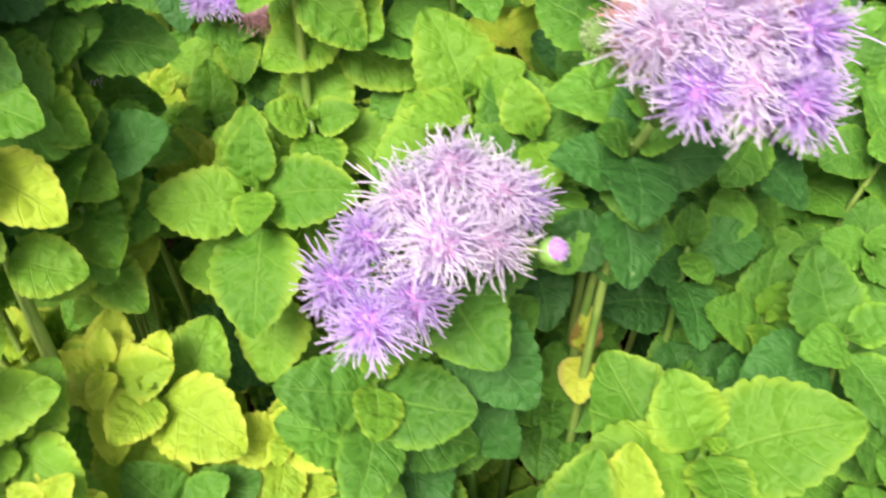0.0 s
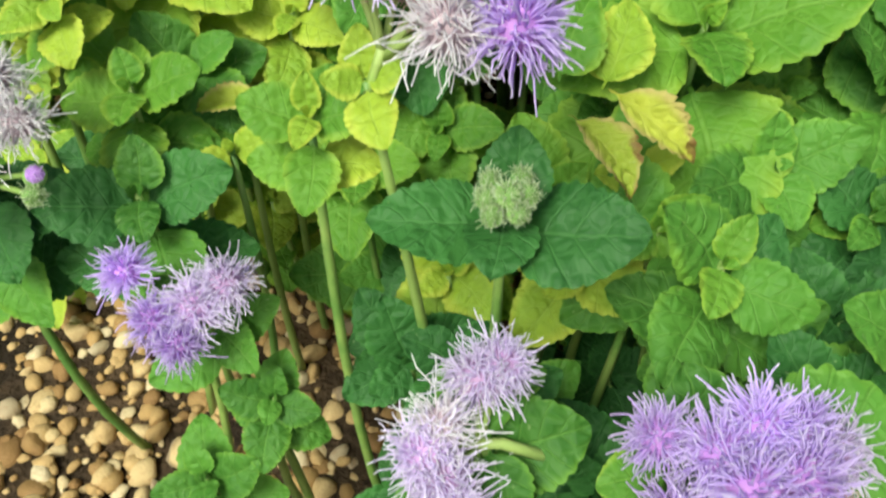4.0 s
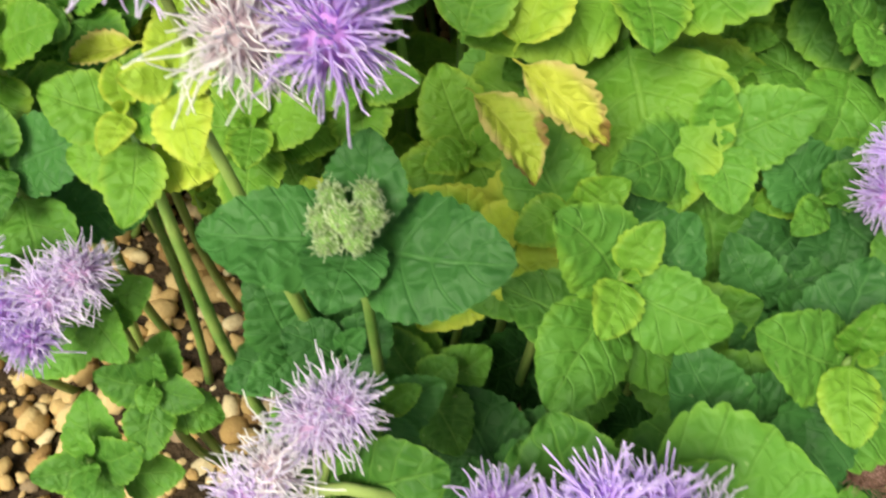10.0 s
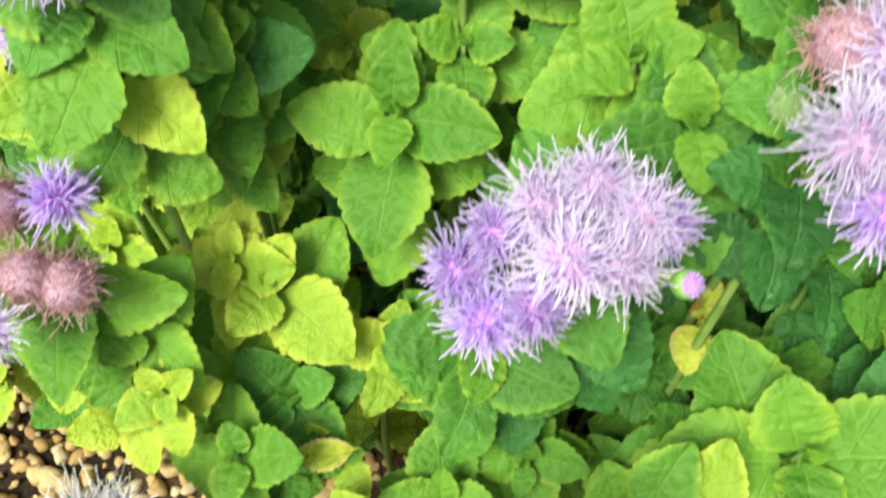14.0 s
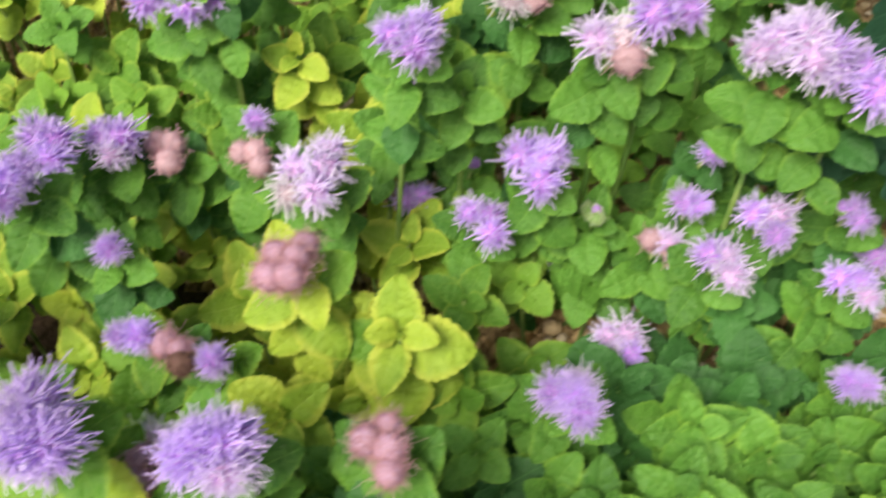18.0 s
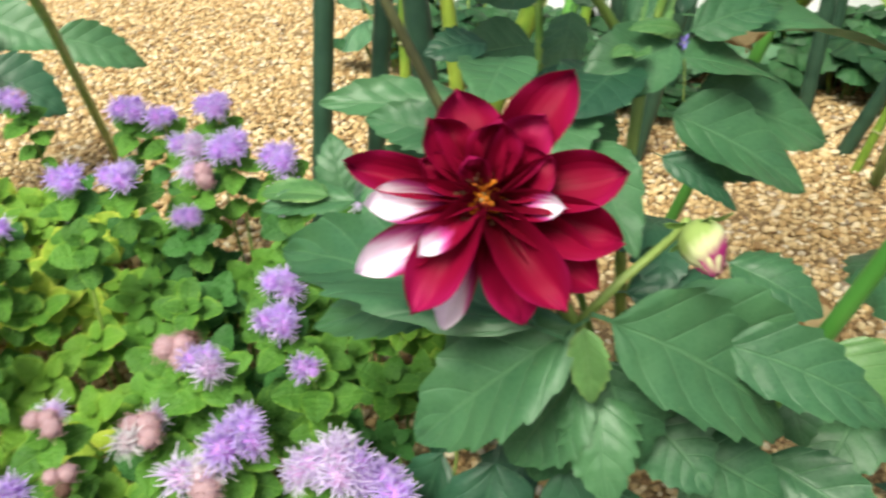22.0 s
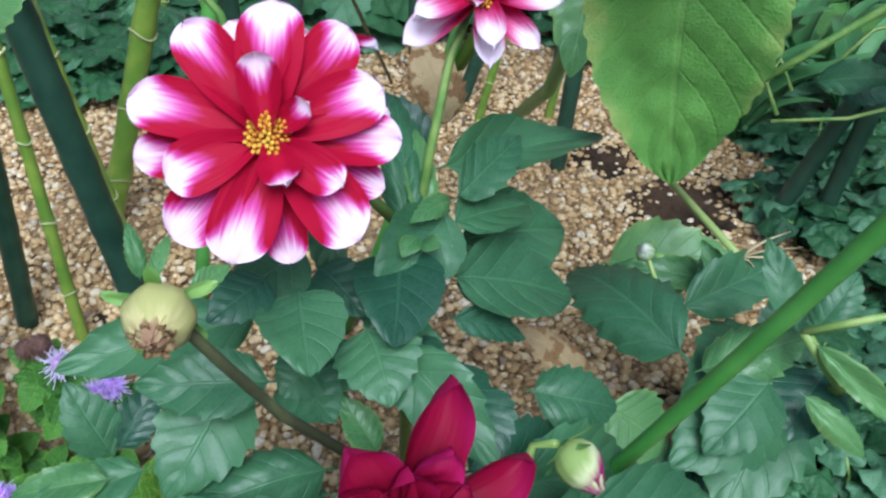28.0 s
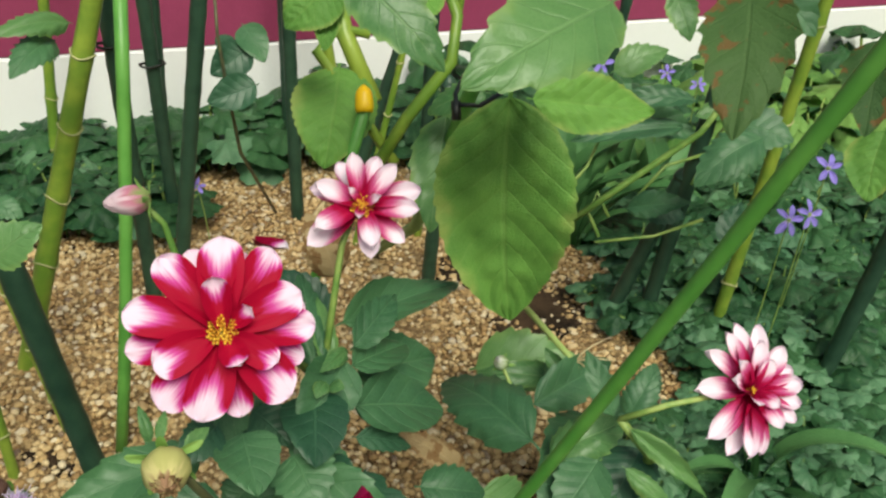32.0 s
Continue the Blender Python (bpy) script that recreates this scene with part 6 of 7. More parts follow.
dahlia_leaf(candy_dahlia, (0.302, 0.622, 0.463), (0.268, 0.613, 0.460), 0.027, "d", (-0.23, -0.58, 0.95))
dahlia_leaf(candy_dahlia, (0.336, 0.598, 0.433), (0.325, 0.561, 0.418), 0.043, "g", (-0.31, -0.49, 1.01))
dahlia_leaf(candy_dahlia, (0.368, 0.600, 0.411), (0.356, 0.566, 0.398), 0.022, "d", (-0.34, -0.46, 1.01))
dahlia_leaf(candy_dahlia, (0.313, 0.657, 0.409), (0.215, 0.674, 0.414), 0.042, "g", (-0.16, -0.58, 0.97))
dahlia_leaf(candy_dahlia, (0.225, 0.668, 0.348), (0.217, 0.694, 0.386), 0.030, "g", (-0.08, -0.57, 1.01))
dahlia_leaf(candy_dahlia, (0.286, 0.638, 0.401), (0.234, 0.615, 0.367), 0.051, "g", (-0.16, -0.53, 1.03))
dahlia_leaf(candy_dahlia, (0.226, 0.670, 0.351), (0.259, 0.680, 0.373), 0.024, "d", (-0.11, -0.56, 1.01))
dahlia_leaf(candy_dahlia, (0.217, 0.634, 0.373), (0.176, 0.659, 0.365), 0.023, "l", (-0.04, -0.54, 1.04))
dahlia_leaf(candy_dahlia, (0.331, 0.581, 0.360), (0.326, 0.606, 0.383), 0.021, "l", (-0.27, -0.46, 1.04))
dahlia_leaf(candy_dahlia, (0.385, 0.613, 0.455), (0.408, 0.656, 0.487), 0.017, "l", (-0.40, -0.54, 0.88))
dahlia_leaf(candy_dahlia, (0.375, 0.618, 0.453), (0.415, 0.685, 0.490), 0.026, "g", (-0.39, -0.56, 0.87))
dahlia_leaf(candy_dahlia, (0.335, 0.640, 0.443), (0.341, 0.607, 0.430), 0.030, "d", (-0.30, -0.54, 0.96))
dahlia_leaf(candy_dahlia, (0.376, 0.609, 0.461), (0.362, 0.603, 0.459), 0.012, "l", (-0.37, -0.52, 0.93))
dahlia_leaf(candy_dahlia, (0.377, 0.607, 0.460), (0.378, 0.594, 0.463), 0.011, "l", (-0.39, -0.51, 0.92))
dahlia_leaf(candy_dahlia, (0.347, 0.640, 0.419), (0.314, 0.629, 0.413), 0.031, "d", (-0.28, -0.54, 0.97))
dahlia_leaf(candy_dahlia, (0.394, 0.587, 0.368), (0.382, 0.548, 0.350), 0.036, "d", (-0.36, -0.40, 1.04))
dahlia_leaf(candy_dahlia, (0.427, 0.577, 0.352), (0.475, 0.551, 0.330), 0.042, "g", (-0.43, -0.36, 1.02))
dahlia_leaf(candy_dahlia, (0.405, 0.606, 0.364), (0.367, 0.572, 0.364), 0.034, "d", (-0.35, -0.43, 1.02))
dahlia_leaf(candy_dahlia, (0.325, 0.630, 0.391), (0.302, 0.625, 0.384), 0.032, "g", (-0.24, -0.52, 1.01))
dahlia_leaf(candy_dahlia, (0.309, 0.588, 0.359), (0.229, 0.607, 0.353), 0.039, "g", (-0.16, -0.49, 1.06))
dahlia_leaf(candy_dahlia, (0.285, 0.590, 0.343), (0.243, 0.595, 0.351), 0.031, "d", (-0.15, -0.48, 1.07))
dahlia_leaf(candy_dahlia, (0.313, 0.639, 0.385), (0.317, 0.600, 0.378), 0.041, "g", (-0.24, -0.52, 1.01))
dahlia_leaf(candy_dahlia, (0.354, 0.630, 0.388), (0.321, 0.617, 0.384), 0.039, "g", (-0.28, -0.52, 0.99))
dahlia_leaf(candy_dahlia, (0.234, 0.633, 0.370), (0.177, 0.648, 0.360), 0.028, "g", (-0.04, -0.55, 1.03))


# ---- the pale dahlia by the ivy ----
pale_dahlia = thing("dahlia_plant", (0.720, 0.660, 0.116), "low dahlia with a pink and white bloom and glossy leaves", "flower", "dahlias")
stalk(pale_dahlia, [(0.720, 0.660, 0.096), (0.623, 0.490, 0.306), (0.603, 0.515, 0.347)], 0.0045, 0.0035)
stalk(pale_dahlia, [(0.603, 0.515, 0.347), (0.622, 0.485, 0.370), (0.688, 0.452, 0.367)], 0.003, 0.0022, STEM_PALE)
SIDEWAYS = (PALE_PETALS, 0.2, "")
bloom_of(pale_dahlia, (0.685, 0.447, 0.371), (-0.222, -0.558, 0.689), 0.045, (
    (164, 1.08, 0.42, 4, -0.10, SIDEWAYS), (205, 1.26, 0.44, 2, -0.12, SIDEWAYS), (228, 1.20, 0.36, -4, -0.16, SIDEWAYS), (242, 1.20, 0.40, 6, -0.08, SIDEWAYS), (256, 1.10, 0.34, 4, -0.10, SIDEWAYS),
    (125, 1.06, 0.40, 8, -0.08, SIDEWAYS), (97, 1.06, 0.36, 14, -0.06, SIDEWAYS), (80, 1.22, 0.38, 8, -0.10, SIDEWAYS), (58, 1.26, 0.40, 6, -0.10, SIDEWAYS), (66, 0.86, 0.36, 28, -0.02, SIDEWAYS),
    (32, 1.00, 0.42, 16, -0.06, SIDEWAYS), (8, 0.98, 0.40, 10, -0.10, SIDEWAYS), (350, 0.92, 0.40, 18, -0.05, SIDEWAYS), (328, 0.96, 0.38, 12, -0.08, SIDEWAYS), (308, 0.98, 0.36, 8, -0.10, SIDEWAYS),
    (280, 0.76, 0.38, 20, -0.04, SIDEWAYS), (150, 0.60, 0.30, 36, 0.00, SIDEWAYS), (112, 0.62, 0.30, 36, 0.00, SIDEWAYS), (40, 0.62, 0.32, 38, 0.00, SIDEWAYS), (236, 0.36, 0.30, 50, 0.03, SIDEWAYS),
    (300, 0.50, 0.30, 36, 0.00, SIDEWAYS),
), DISC_YELLOW, 0.12, "pink and white dahlia bloom turned sideways", 6)
dahlia_leaf(pale_dahlia, (0.573, 0.569, 0.296), (0.602, 0.709, 0.268), 0.069, "g", (-0.49, -0.37, 0.96))
dahlia_leaf(pale_dahlia, (0.573, 0.564, 0.291), (0.641, 0.530, 0.311), 0.044, "l", (-0.55, -0.27, 0.97))
dahlia_leaf(pale_dahlia, (0.611, 0.523, 0.279), (0.522, 0.532, 0.264), 0.067, "g", (-0.51, -0.26, 1.01))
dahlia_leaf(pale_dahlia, (0.726, 0.638, 0.245), (0.652, 0.707, 0.256), 0.033, "l", (-0.53, -0.36, 0.93))
dahlia_leaf(pale_dahlia, (0.683, 0.609, 0.262), (0.681, 0.649, 0.303), 0.024, "l", (-0.56, -0.33, 0.92))
dahlia_leaf(pale_dahlia, (0.643, 0.535, 0.284), (0.588, 0.518, 0.255), 0.047, "d", (-0.54, -0.24, 0.99))
dahlia_leaf(pale_dahlia, (0.658, 0.548, 0.277), (0.669, 0.570, 0.309), 0.037, "g", (-0.57, -0.27, 0.94))
dahlia_leaf(pale_dahlia, (0.702, 0.552, 0.284), (0.730, 0.555, 0.311), 0.029, "g", (-0.60, -0.25, 0.91))
dahlia_leaf(pale_dahlia, (0.542, 0.623, 0.244), (0.496, 0.664, 0.300), 0.034, "b", (-0.43, -0.39, 1.00), label='dried brown curled leaf')
dahlia_leaf(pale_dahlia, (0.600, 0.518, 0.347), (0.605, 0.556, 0.392), 0.025, "g", (-0.55, -0.29, 0.96))
dahlia_leaf(pale_dahlia, (0.606, 0.512, 0.347), (0.638, 0.511, 0.379), 0.031, "g", (-0.56, -0.26, 0.96))
dahlia_leaf(pale_dahlia, (0.589, 0.499, 0.316), (0.604, 0.456, 0.286), 0.019, "l", (-0.52, -0.21, 1.02))
dahlia_leaf(pale_dahlia, (0.604, 0.511, 0.344), (0.628, 0.442, 0.297), 0.017, "l", (-0.55, -0.21, 0.99))
dahlia_leaf(pale_dahlia, (0.593, 0.521, 0.308), (0.534, 0.519, 0.280), 0.051, "g", (-0.49, -0.26, 1.03))
dahlia_leaf(pale_dahlia, (0.636, 0.507, 0.302), (0.585, 0.499, 0.276), 0.053, "d", (-0.52, -0.23, 1.01))
dahlia_leaf(pale_dahlia, (0.684, 0.580, 0.257), (0.561, 0.560, 0.271), 0.066, "g", (-0.48, -0.49, 0.86))
dahlia_leaf(pale_dahlia, (0.704, 0.557, 0.229), (0.576, 0.516, 0.181), 0.091, "g", (-0.48, -0.43, 0.92))
dahlia_leaf(pale_dahlia, (0.604, 0.609, 0.299), (0.711, 0.596, 0.302), 0.045, "g", (-0.51, -0.51, 0.80))
dahlia_leaf(pale_dahlia, (0.586, 0.571, 0.222), (0.568, 0.589, 0.242), 0.019, "b", (-0.42, -0.50, 0.91))
dahlia_leaf(pale_dahlia, (0.575, 0.587, 0.242), (0.538, 0.537, 0.215), 0.026, "b", (-0.41, -0.49, 0.93))


# ---- the tall canes, stakes and hanging leaves ----
garden_stake((0.193, 1.027, 0.119), (0.236, 1.028, 0.738), r=0.01)
garden_stake((0.252, 1.096, 0.120), (0.300, 1.093, 0.744), r=0.01)
garden_stake((0.320, 0.839, 0.111), (0.231, 0.856, 0.874), r=0.01)
garden_stake((0.557, 1.208, 0.120), (0.555, 1.209, 0.750), r=0.01, ties=(0.62,))
garden_stake((0.605, 1.229, 0.120), (0.694, 1.175, 0.732), r=0.01)
garden_stake((0.706, 1.401, 0.120), (0.703, 1.402, 0.635), r=0.01, ties=(0.55,))
garden_stake((0.865, 1.292, 0.120), (0.869, 1.289, 0.645), r=0.01)
garden_stake((0.883, 1.008, 0.120), (0.896, 0.993, 0.429), r=0.01)
garden_stake((1.001, 0.719, 0.120), (1.030, 0.658, 0.747), r=0.01)
garden_stake((0.980, 0.764, 0.119), (1.012, 0.704, 0.363), r=0.01)
garden_stake((1.067, 0.496, 0.119), (1.078, 0.452, 0.535), r=0.01)
garden_stake((1.532, 1.176, 0.120), (1.560, 1.131, 0.565), r=0.01)
garden_stake((0.896, 1.224, 0.120), (1.031, 1.093, 0.695), r=0.01, ties=(0.6,))
garden_stake((0.987, 1.471, 0.120), (0.994, 1.467, 0.567), r=0.01)
garden_stake((1.076, 1.212, 0.120), (1.086, 1.202, 0.563), r=0.01)
garden_stake((0.435, 1.977, 0.120), (0.414, 1.979, 0.458), r=0.01)
garden_stake((0.765, 1.524, 0.120), (0.784, 1.517, 0.501), r=0.01)
cane((0.375, 1.220, 0.120), (0.573, 1.128, 0.759), 0.0125, 0.0105, 7, "thick yellow-green jointed plant cane", (0, 0, 0))
cane((0.367, 1.070, 0.120), (0.307, 1.088, 0.609), 0.008, 0.007, 6, "green jointed plant cane leaning over", (0, 0, 0))
cane((0.288, 1.044, 0.120), (0.289, 1.044, 0.661), 0.006, 0.0045, 6, "slim green jointed plant cane", (0, 0, 0))
cane((0.631, 1.658, 0.120), (0.686, 1.635, 0.636), 0.009, 0.008, 5, "pale green jointed plant cane", (0, 0, 0))
cane((1.063, 0.646, 0.120), (1.082, 0.595, 0.788), 0.0085, 0.0075, 5, "slim yellow-green jointed plant cane", (0, 0, 0))
cane((1.081, 1.418, 0.120), (1.030, 1.451, 0.567), 0.011, 0.009, 4, "green jointed plant cane", (0, 0, 0))
cane((0.878, 1.169, 0.120), (0.956, 1.093, 0.574), 0.006, 0.004, 5, "thin green jointed plant cane", (0, 0, 0))
cane((0.962, 1.115, 0.119), (1.014, 1.059, 0.635), 0.006, 0.005, 5, "thin green plant stalk", (0, 0, 0))
cane((0.355, 2.187, 0.120), (0.361, 2.186, 0.489), 0.006, 0.005, 4, "slim pale green stalk", (0, 0, 0))


rod = thing("support_rod", (0.386, 1.002, 0.120), "slim light green support rod", "rod", "support rods")
stalk(rod, [(0.386, 1.002, 0.100), (0.495, 1.045, 0.618)], 0.0068, 0.0068, POLE, "shaft", 12)
capped_rod = thing("support_rod", (0.496, 0.902, 0.118), "slim green support rod with a yellow end cap", "rod", "support rods")
stalk(capped_rod, [(0.496, 0.902, 0.118), (0.579, 0.798, 0.538)], 0.0055, 0.0055, POLE, "shaft", 12)
part("cap", mesh("cap", *tube(bow((0.578, 0.797, 0.536), (0.586, 0.807, 0.557), n=9), [0.0072, 0.0082, 0.0083, 0.0082, 0.008, 0.0077, 0.0068, 0.0048, 0.001], 16)[:2], CAP), capped_rod, Matrix.Identity(4), "rounded yellow end cap")
pole = thing("leaning_pole", (0.445, 0.621, 0.090), "smooth bright green pole leaning across the bed", "pole")
stalk(pole, [(0.444, 0.629, 0.071), (0.477, 0.263, 0.970)], 0.0046, 0.0046, POLE, "shaft", 16)
tall_plant = thing("tall_leafy_plant", (0.900, 1.150, 0.120), "tall plant tied to stakes, with large drooping green leaves", "plant", "tall plants")
stalk(tall_plant, [(0.900, 1.150, 0.100), (0.740, 0.893, 0.319), (0.678, 0.804, 0.433), (0.575, 0.663, 0.614), (0.582, 0.624, 0.694)], 0.0075, 0.006, POLE, "stem", 12)
stalk(tall_plant, [(0.566, 0.823, 0.415), (0.615, 0.782, 0.525), (0.647, 0.759, 0.577), (0.664, 0.770, 0.611), (0.670, 0.798, 0.648)], 0.006, 0.005, CANE, "branch", 10)
stalk(tall_plant, [(0.606, 0.787, 0.481), (0.592, 0.879, 0.568), (0.614, 0.872, 0.587), (0.632, 0.849, 0.582)], 0.005, 0.0045, CANE, "branch", 10)
stalk(tall_plant, [(0.612, 0.823, 0.529), (0.616, 0.866, 0.582), (0.627, 0.893, 0.627)], 0.009, 0.008, CANE, "branch", 10)
stalk(tall_plant, [(0.829, 0.740, 0.352), (0.870, 0.703, 0.398), (0.925, 0.650, 0.463), (0.939, 0.629, 0.514)], 0.004, 0.0035, STEM, "branch", 8)
dahlia_leaf(tall_plant, (0.534, 0.600, 0.629), (0.532, 0.584, 0.453), 0.098, "h", (-0.56, -0.43, 0.83))
dahlia_leaf(tall_plant, (0.644, 0.759, 0.535), (0.595, 0.729, 0.441), 0.056, "l", (-0.52, -0.49, 0.80))
dahlia_leaf(tall_plant, (0.603, 0.859, 0.559), (0.549, 0.819, 0.487), 0.077, "h", (-0.47, -0.57, 0.76))
dahlia_leaf(tall_plant, (0.696, 0.711, 0.544), (0.812, 0.650, 0.519), 0.055, "h", (-0.62, -0.41, 0.74))
dahlia_leaf(tall_plant, (0.526, 0.521, 0.704), (0.421, 0.539, 0.674), 0.064, "l", (-0.61, -0.45, 0.69))
dahlia_leaf(tall_plant, (0.680, 0.517, 0.692), (0.600, 0.471, 0.616), 0.064, "o", (-0.70, -0.31, 0.68), "large dull drooping leaf with brown spots, backlit shade painted into its green")
dahlia_leaf(tall_plant, (0.911, 0.468, 0.532), (0.877, 0.456, 0.476), 0.051, "h", (-0.72, -0.19, 0.75))
dahlia_leaf(tall_plant, (0.833, 0.471, 0.633), (0.776, 0.445, 0.574), 0.053, "o", (-0.73, -0.22, 0.69))
dahlia_leaf(tall_plant, (0.552, 0.796, 0.658), (0.510, 0.810, 0.623), 0.049, "h", (-0.48, -0.60, 0.67))
dahlia_leaf(tall_plant, (0.559, 0.811, 0.645), (0.524, 0.782, 0.609), 0.027, "h", (-0.48, -0.59, 0.68))
dahlia_leaf(tall_plant, (0.564, 0.707, 0.669), (0.516, 0.693, 0.653), 0.040, "h", (-0.54, -0.55, 0.67))
dahlia_leaf(tall_plant, (0.458, 1.079, 0.573), (0.383, 1.077, 0.576), 0.029, "l", (-0.28, -0.71, 0.68))
dahlia_leaf(tall_plant, (0.442, 1.085, 0.559), (0.381, 1.052, 0.545), 0.037, "g", (-0.27, -0.71, 0.70))
dahlia_leaf(tall_plant, (0.959, 0.730, 0.594), (0.952, 0.696, 0.548), 0.036, "l", (-0.68, -0.37, 0.66))
dahlia_leaf(tall_plant, (0.962, 0.765, 0.444), (1.008, 0.692, 0.418), 0.040, "g", (-0.65, -0.35, 0.75))
dahlia_leaf(tall_plant, (0.981, 0.684, 0.474), (0.922, 0.751, 0.476), 0.029, "g", (-0.66, -0.36, 0.73))
dahlia_leaf(tall_plant, (0.994, 0.652, 0.453), (1.017, 0.587, 0.447), 0.057, "g", (-0.69, -0.28, 0.74))
dahlia_leaf(tall_plant, (1.014, 0.627, 0.448), (0.961, 0.635, 0.392), 0.051, "g", (-0.68, -0.29, 0.77))
dahlia_leaf(tall_plant, (0.916, 0.725, 0.344), (0.949, 0.658, 0.366), 0.033, "g", (-0.63, -0.33, 0.81))
dahlia_leaf(tall_plant, (0.632, 0.699, 0.569), (0.604, 0.743, 0.545), 0.033, "l", (-0.55, -0.50, 0.75))
tie = part("cable_tie", mesh("cable_tie", *tube([(0.469, 0.590, 0.635), (0.479, 0.579, 0.635), (0.498, 0.579, 0.638), (0.509, 0.588, 0.642), (0.512, 0.604, 0.645), (0.500, 0.612, 0.640), (0.478, 0.599, 0.637), (0.469, 0.589, 0.634)], 0.0016, 6)[:2], TIE), tall_plant, Matrix.Identity(4), "black cable tie")
part("cable_tie_head", mesh("cable_tie_head", *tube([(0.470, 0.591, 0.637), (0.466, 0.586, 0.627)], 0.003, 4)[:2], TIE), tall_plant, Matrix.Identity(4), "black cable tie head")
fallen = thing("cut_stalk", (0.921, 0.750, 0.120), "pale cut stalk lying with dried straw-like fibres", "stalk")
stalk(fallen, [(0.734, 0.732, 0.301), (0.702, 0.670, 0.309), (0.670, 0.609, 0.318)], 0.0035, 0.003, STEM_PALE)
stalk(fallen, [(0.670, 0.609, 0.318), (0.690, 0.603, 0.328), (0.715, 0.599, 0.328)], 0.0012, 0.0004, STRAW, "fibre", 5)
stalk(fallen, [(0.670, 0.609, 0.318), (0.690, 0.593, 0.318), (0.716, 0.579, 0.308)], 0.0012, 0.0004, STRAW, "fibre", 5)
stalk(fallen, [(0.670, 0.609, 0.318), (0.674, 0.603, 0.316), (0.684, 0.600, 0.304)], 0.0012, 0.0004, STRAW, "fibre", 5)
stalk(fallen, [(0.670, 0.609, 0.318), (0.682, 0.606, 0.325), (0.699, 0.606, 0.323)], 0.0012, 0.0004, STRAW, "fibre", 5)
stalk(fallen, [(0.670, 0.609, 0.318), (0.671, 0.603, 0.312), (0.678, 0.598, 0.297)], 0.0012, 0.0004, STRAW, "fibre", 5)
stalk(fallen, [(0.670, 0.609, 0.318), (0.691, 0.597, 0.323), (0.718, 0.588, 0.318)], 0.0012, 0.0004, STRAW, "fibre", 5)
dahlia_leaf(fallen, (0.687, 0.752, 0.214), (0.764, 0.666, 0.236), 0.075, "l", (-0.45, -0.55, 0.8), "limp pale green leaf with a bent edge")
dahlia_leaf(fallen, (0.681, 0.619, 0.246), (0.703, 0.660, 0.275), 0.03, "l", (-0.45, -0.5, 0.8), "bright green torn leaf")
stick = thing("twig", (0.867, 1.260, 0.120), "dry pale twig lying on the gravel", "twig")
stalk(stick, [(0.867, 1.260, 0.126), (0.923, 1.291, 0.130), (0.980, 1.322, 0.128)], 0.004, 0.003, STRAW, "branch", 7)
dry = thing("dried_leaf", (0.773, 1.111, 0.120), "large dried papery beige leaf hanging on stalks", "leaf")
dahlia_leaf(dry, (0.508, 0.758, 0.410), (0.501, 0.786, 0.466), 0.043, "b", (-0.43, -0.57, 0.81))
vine = thing("vine", (0.856, 1.336, 0.120), "thin brown vine with broad dark leaves climbing by the wall", "plant")
stalk(vine, [(0.856, 1.336, 0.110), (0.663, 1.130, 0.356), (0.641, 1.110, 0.443), (0.631, 1.105, 0.521), (0.648, 1.129, 0.570)], 0.0025, 0.0018, STEM_DARK)
dahlia_leaf(vine, (0.682, 1.131, 0.517), (0.679, 1.088, 0.483), 0.037, "gs", (-0.42, -0.72, 0.5))
dahlia_leaf(vine, (0.678, 1.108, 0.495), (0.629, 1.121, 0.470), 0.044, "ds", (-0.42, -0.72, 0.5))
dahlia_leaf(vine, (0.666, 1.082, 0.460), (0.613, 1.108, 0.444), 0.042, "ds", (-0.42, -0.72, 0.5))
dahlia_leaf(vine, (0.649, 1.111, 0.454), (0.645, 1.076, 0.428), 0.028, "gs", (-0.42, -0.72, 0.5))
dahlia_leaf(vine, (0.670, 1.149, 0.503), (0.653, 1.132, 0.483), 0.023, "ds", (-0.42, -0.72, 0.5))
dahlia_leaf(vine, (0.654, 1.073, 0.437), (0.667, 1.056, 0.452), 0.013, "gs", (-0.42, -0.72, 0.5))
bellflower((0.957, 0.547, 0.386), r=0.018)
bellflower((0.976, 0.534, 0.391), (-0.3, -0.8, 0.4), 0.017)
bellflower((1.102, 0.568, 0.392), r=0.019)
bellflower((0.647, 1.217, 0.281), r=0.012)
bellflower((1.179, 1.005, 0.398), r=0.02)
bellflower((1.209, 0.993, 0.402), r=0.018)
bellflower((1.170, 1.024, 0.388), r=0.018)
bellflower((1.250, 0.994, 0.374), r=0.018)
bellflower((1.343, 0.872, 0.350), r=0.014)
bellflower((1.315, 0.914, 0.364), r=0.014)
strap_plant((1.117, 0.922), 9, 0.2, spread=(-60, 100))
strap_plant((1.246, 0.826), 10, 0.19, spread=(-40, 130))
strap_plant((0.861, 0.476), 8, 0.15, spread=(0, 360))
strap_plant((1.338, 0.952), 8, 0.2, spread=(-30, 120))
dahlia_leaf(tall_plant, (0.489, 0.720, 0.690), (0.513, 0.645, 0.633), 0.050, "l", (-0.52, -0.56, 0.68))
dahlia_leaf(tall_plant, (0.227, 0.720, 0.564), (0.255, 0.707, 0.584), 0.029, "l", (-0.21, -0.67, 0.83))
dahlia_leaf(tall_plant, (0.270, 0.831, 0.549), (0.281, 0.810, 0.538), 0.019, "g", (-0.22, -0.68, 0.80))
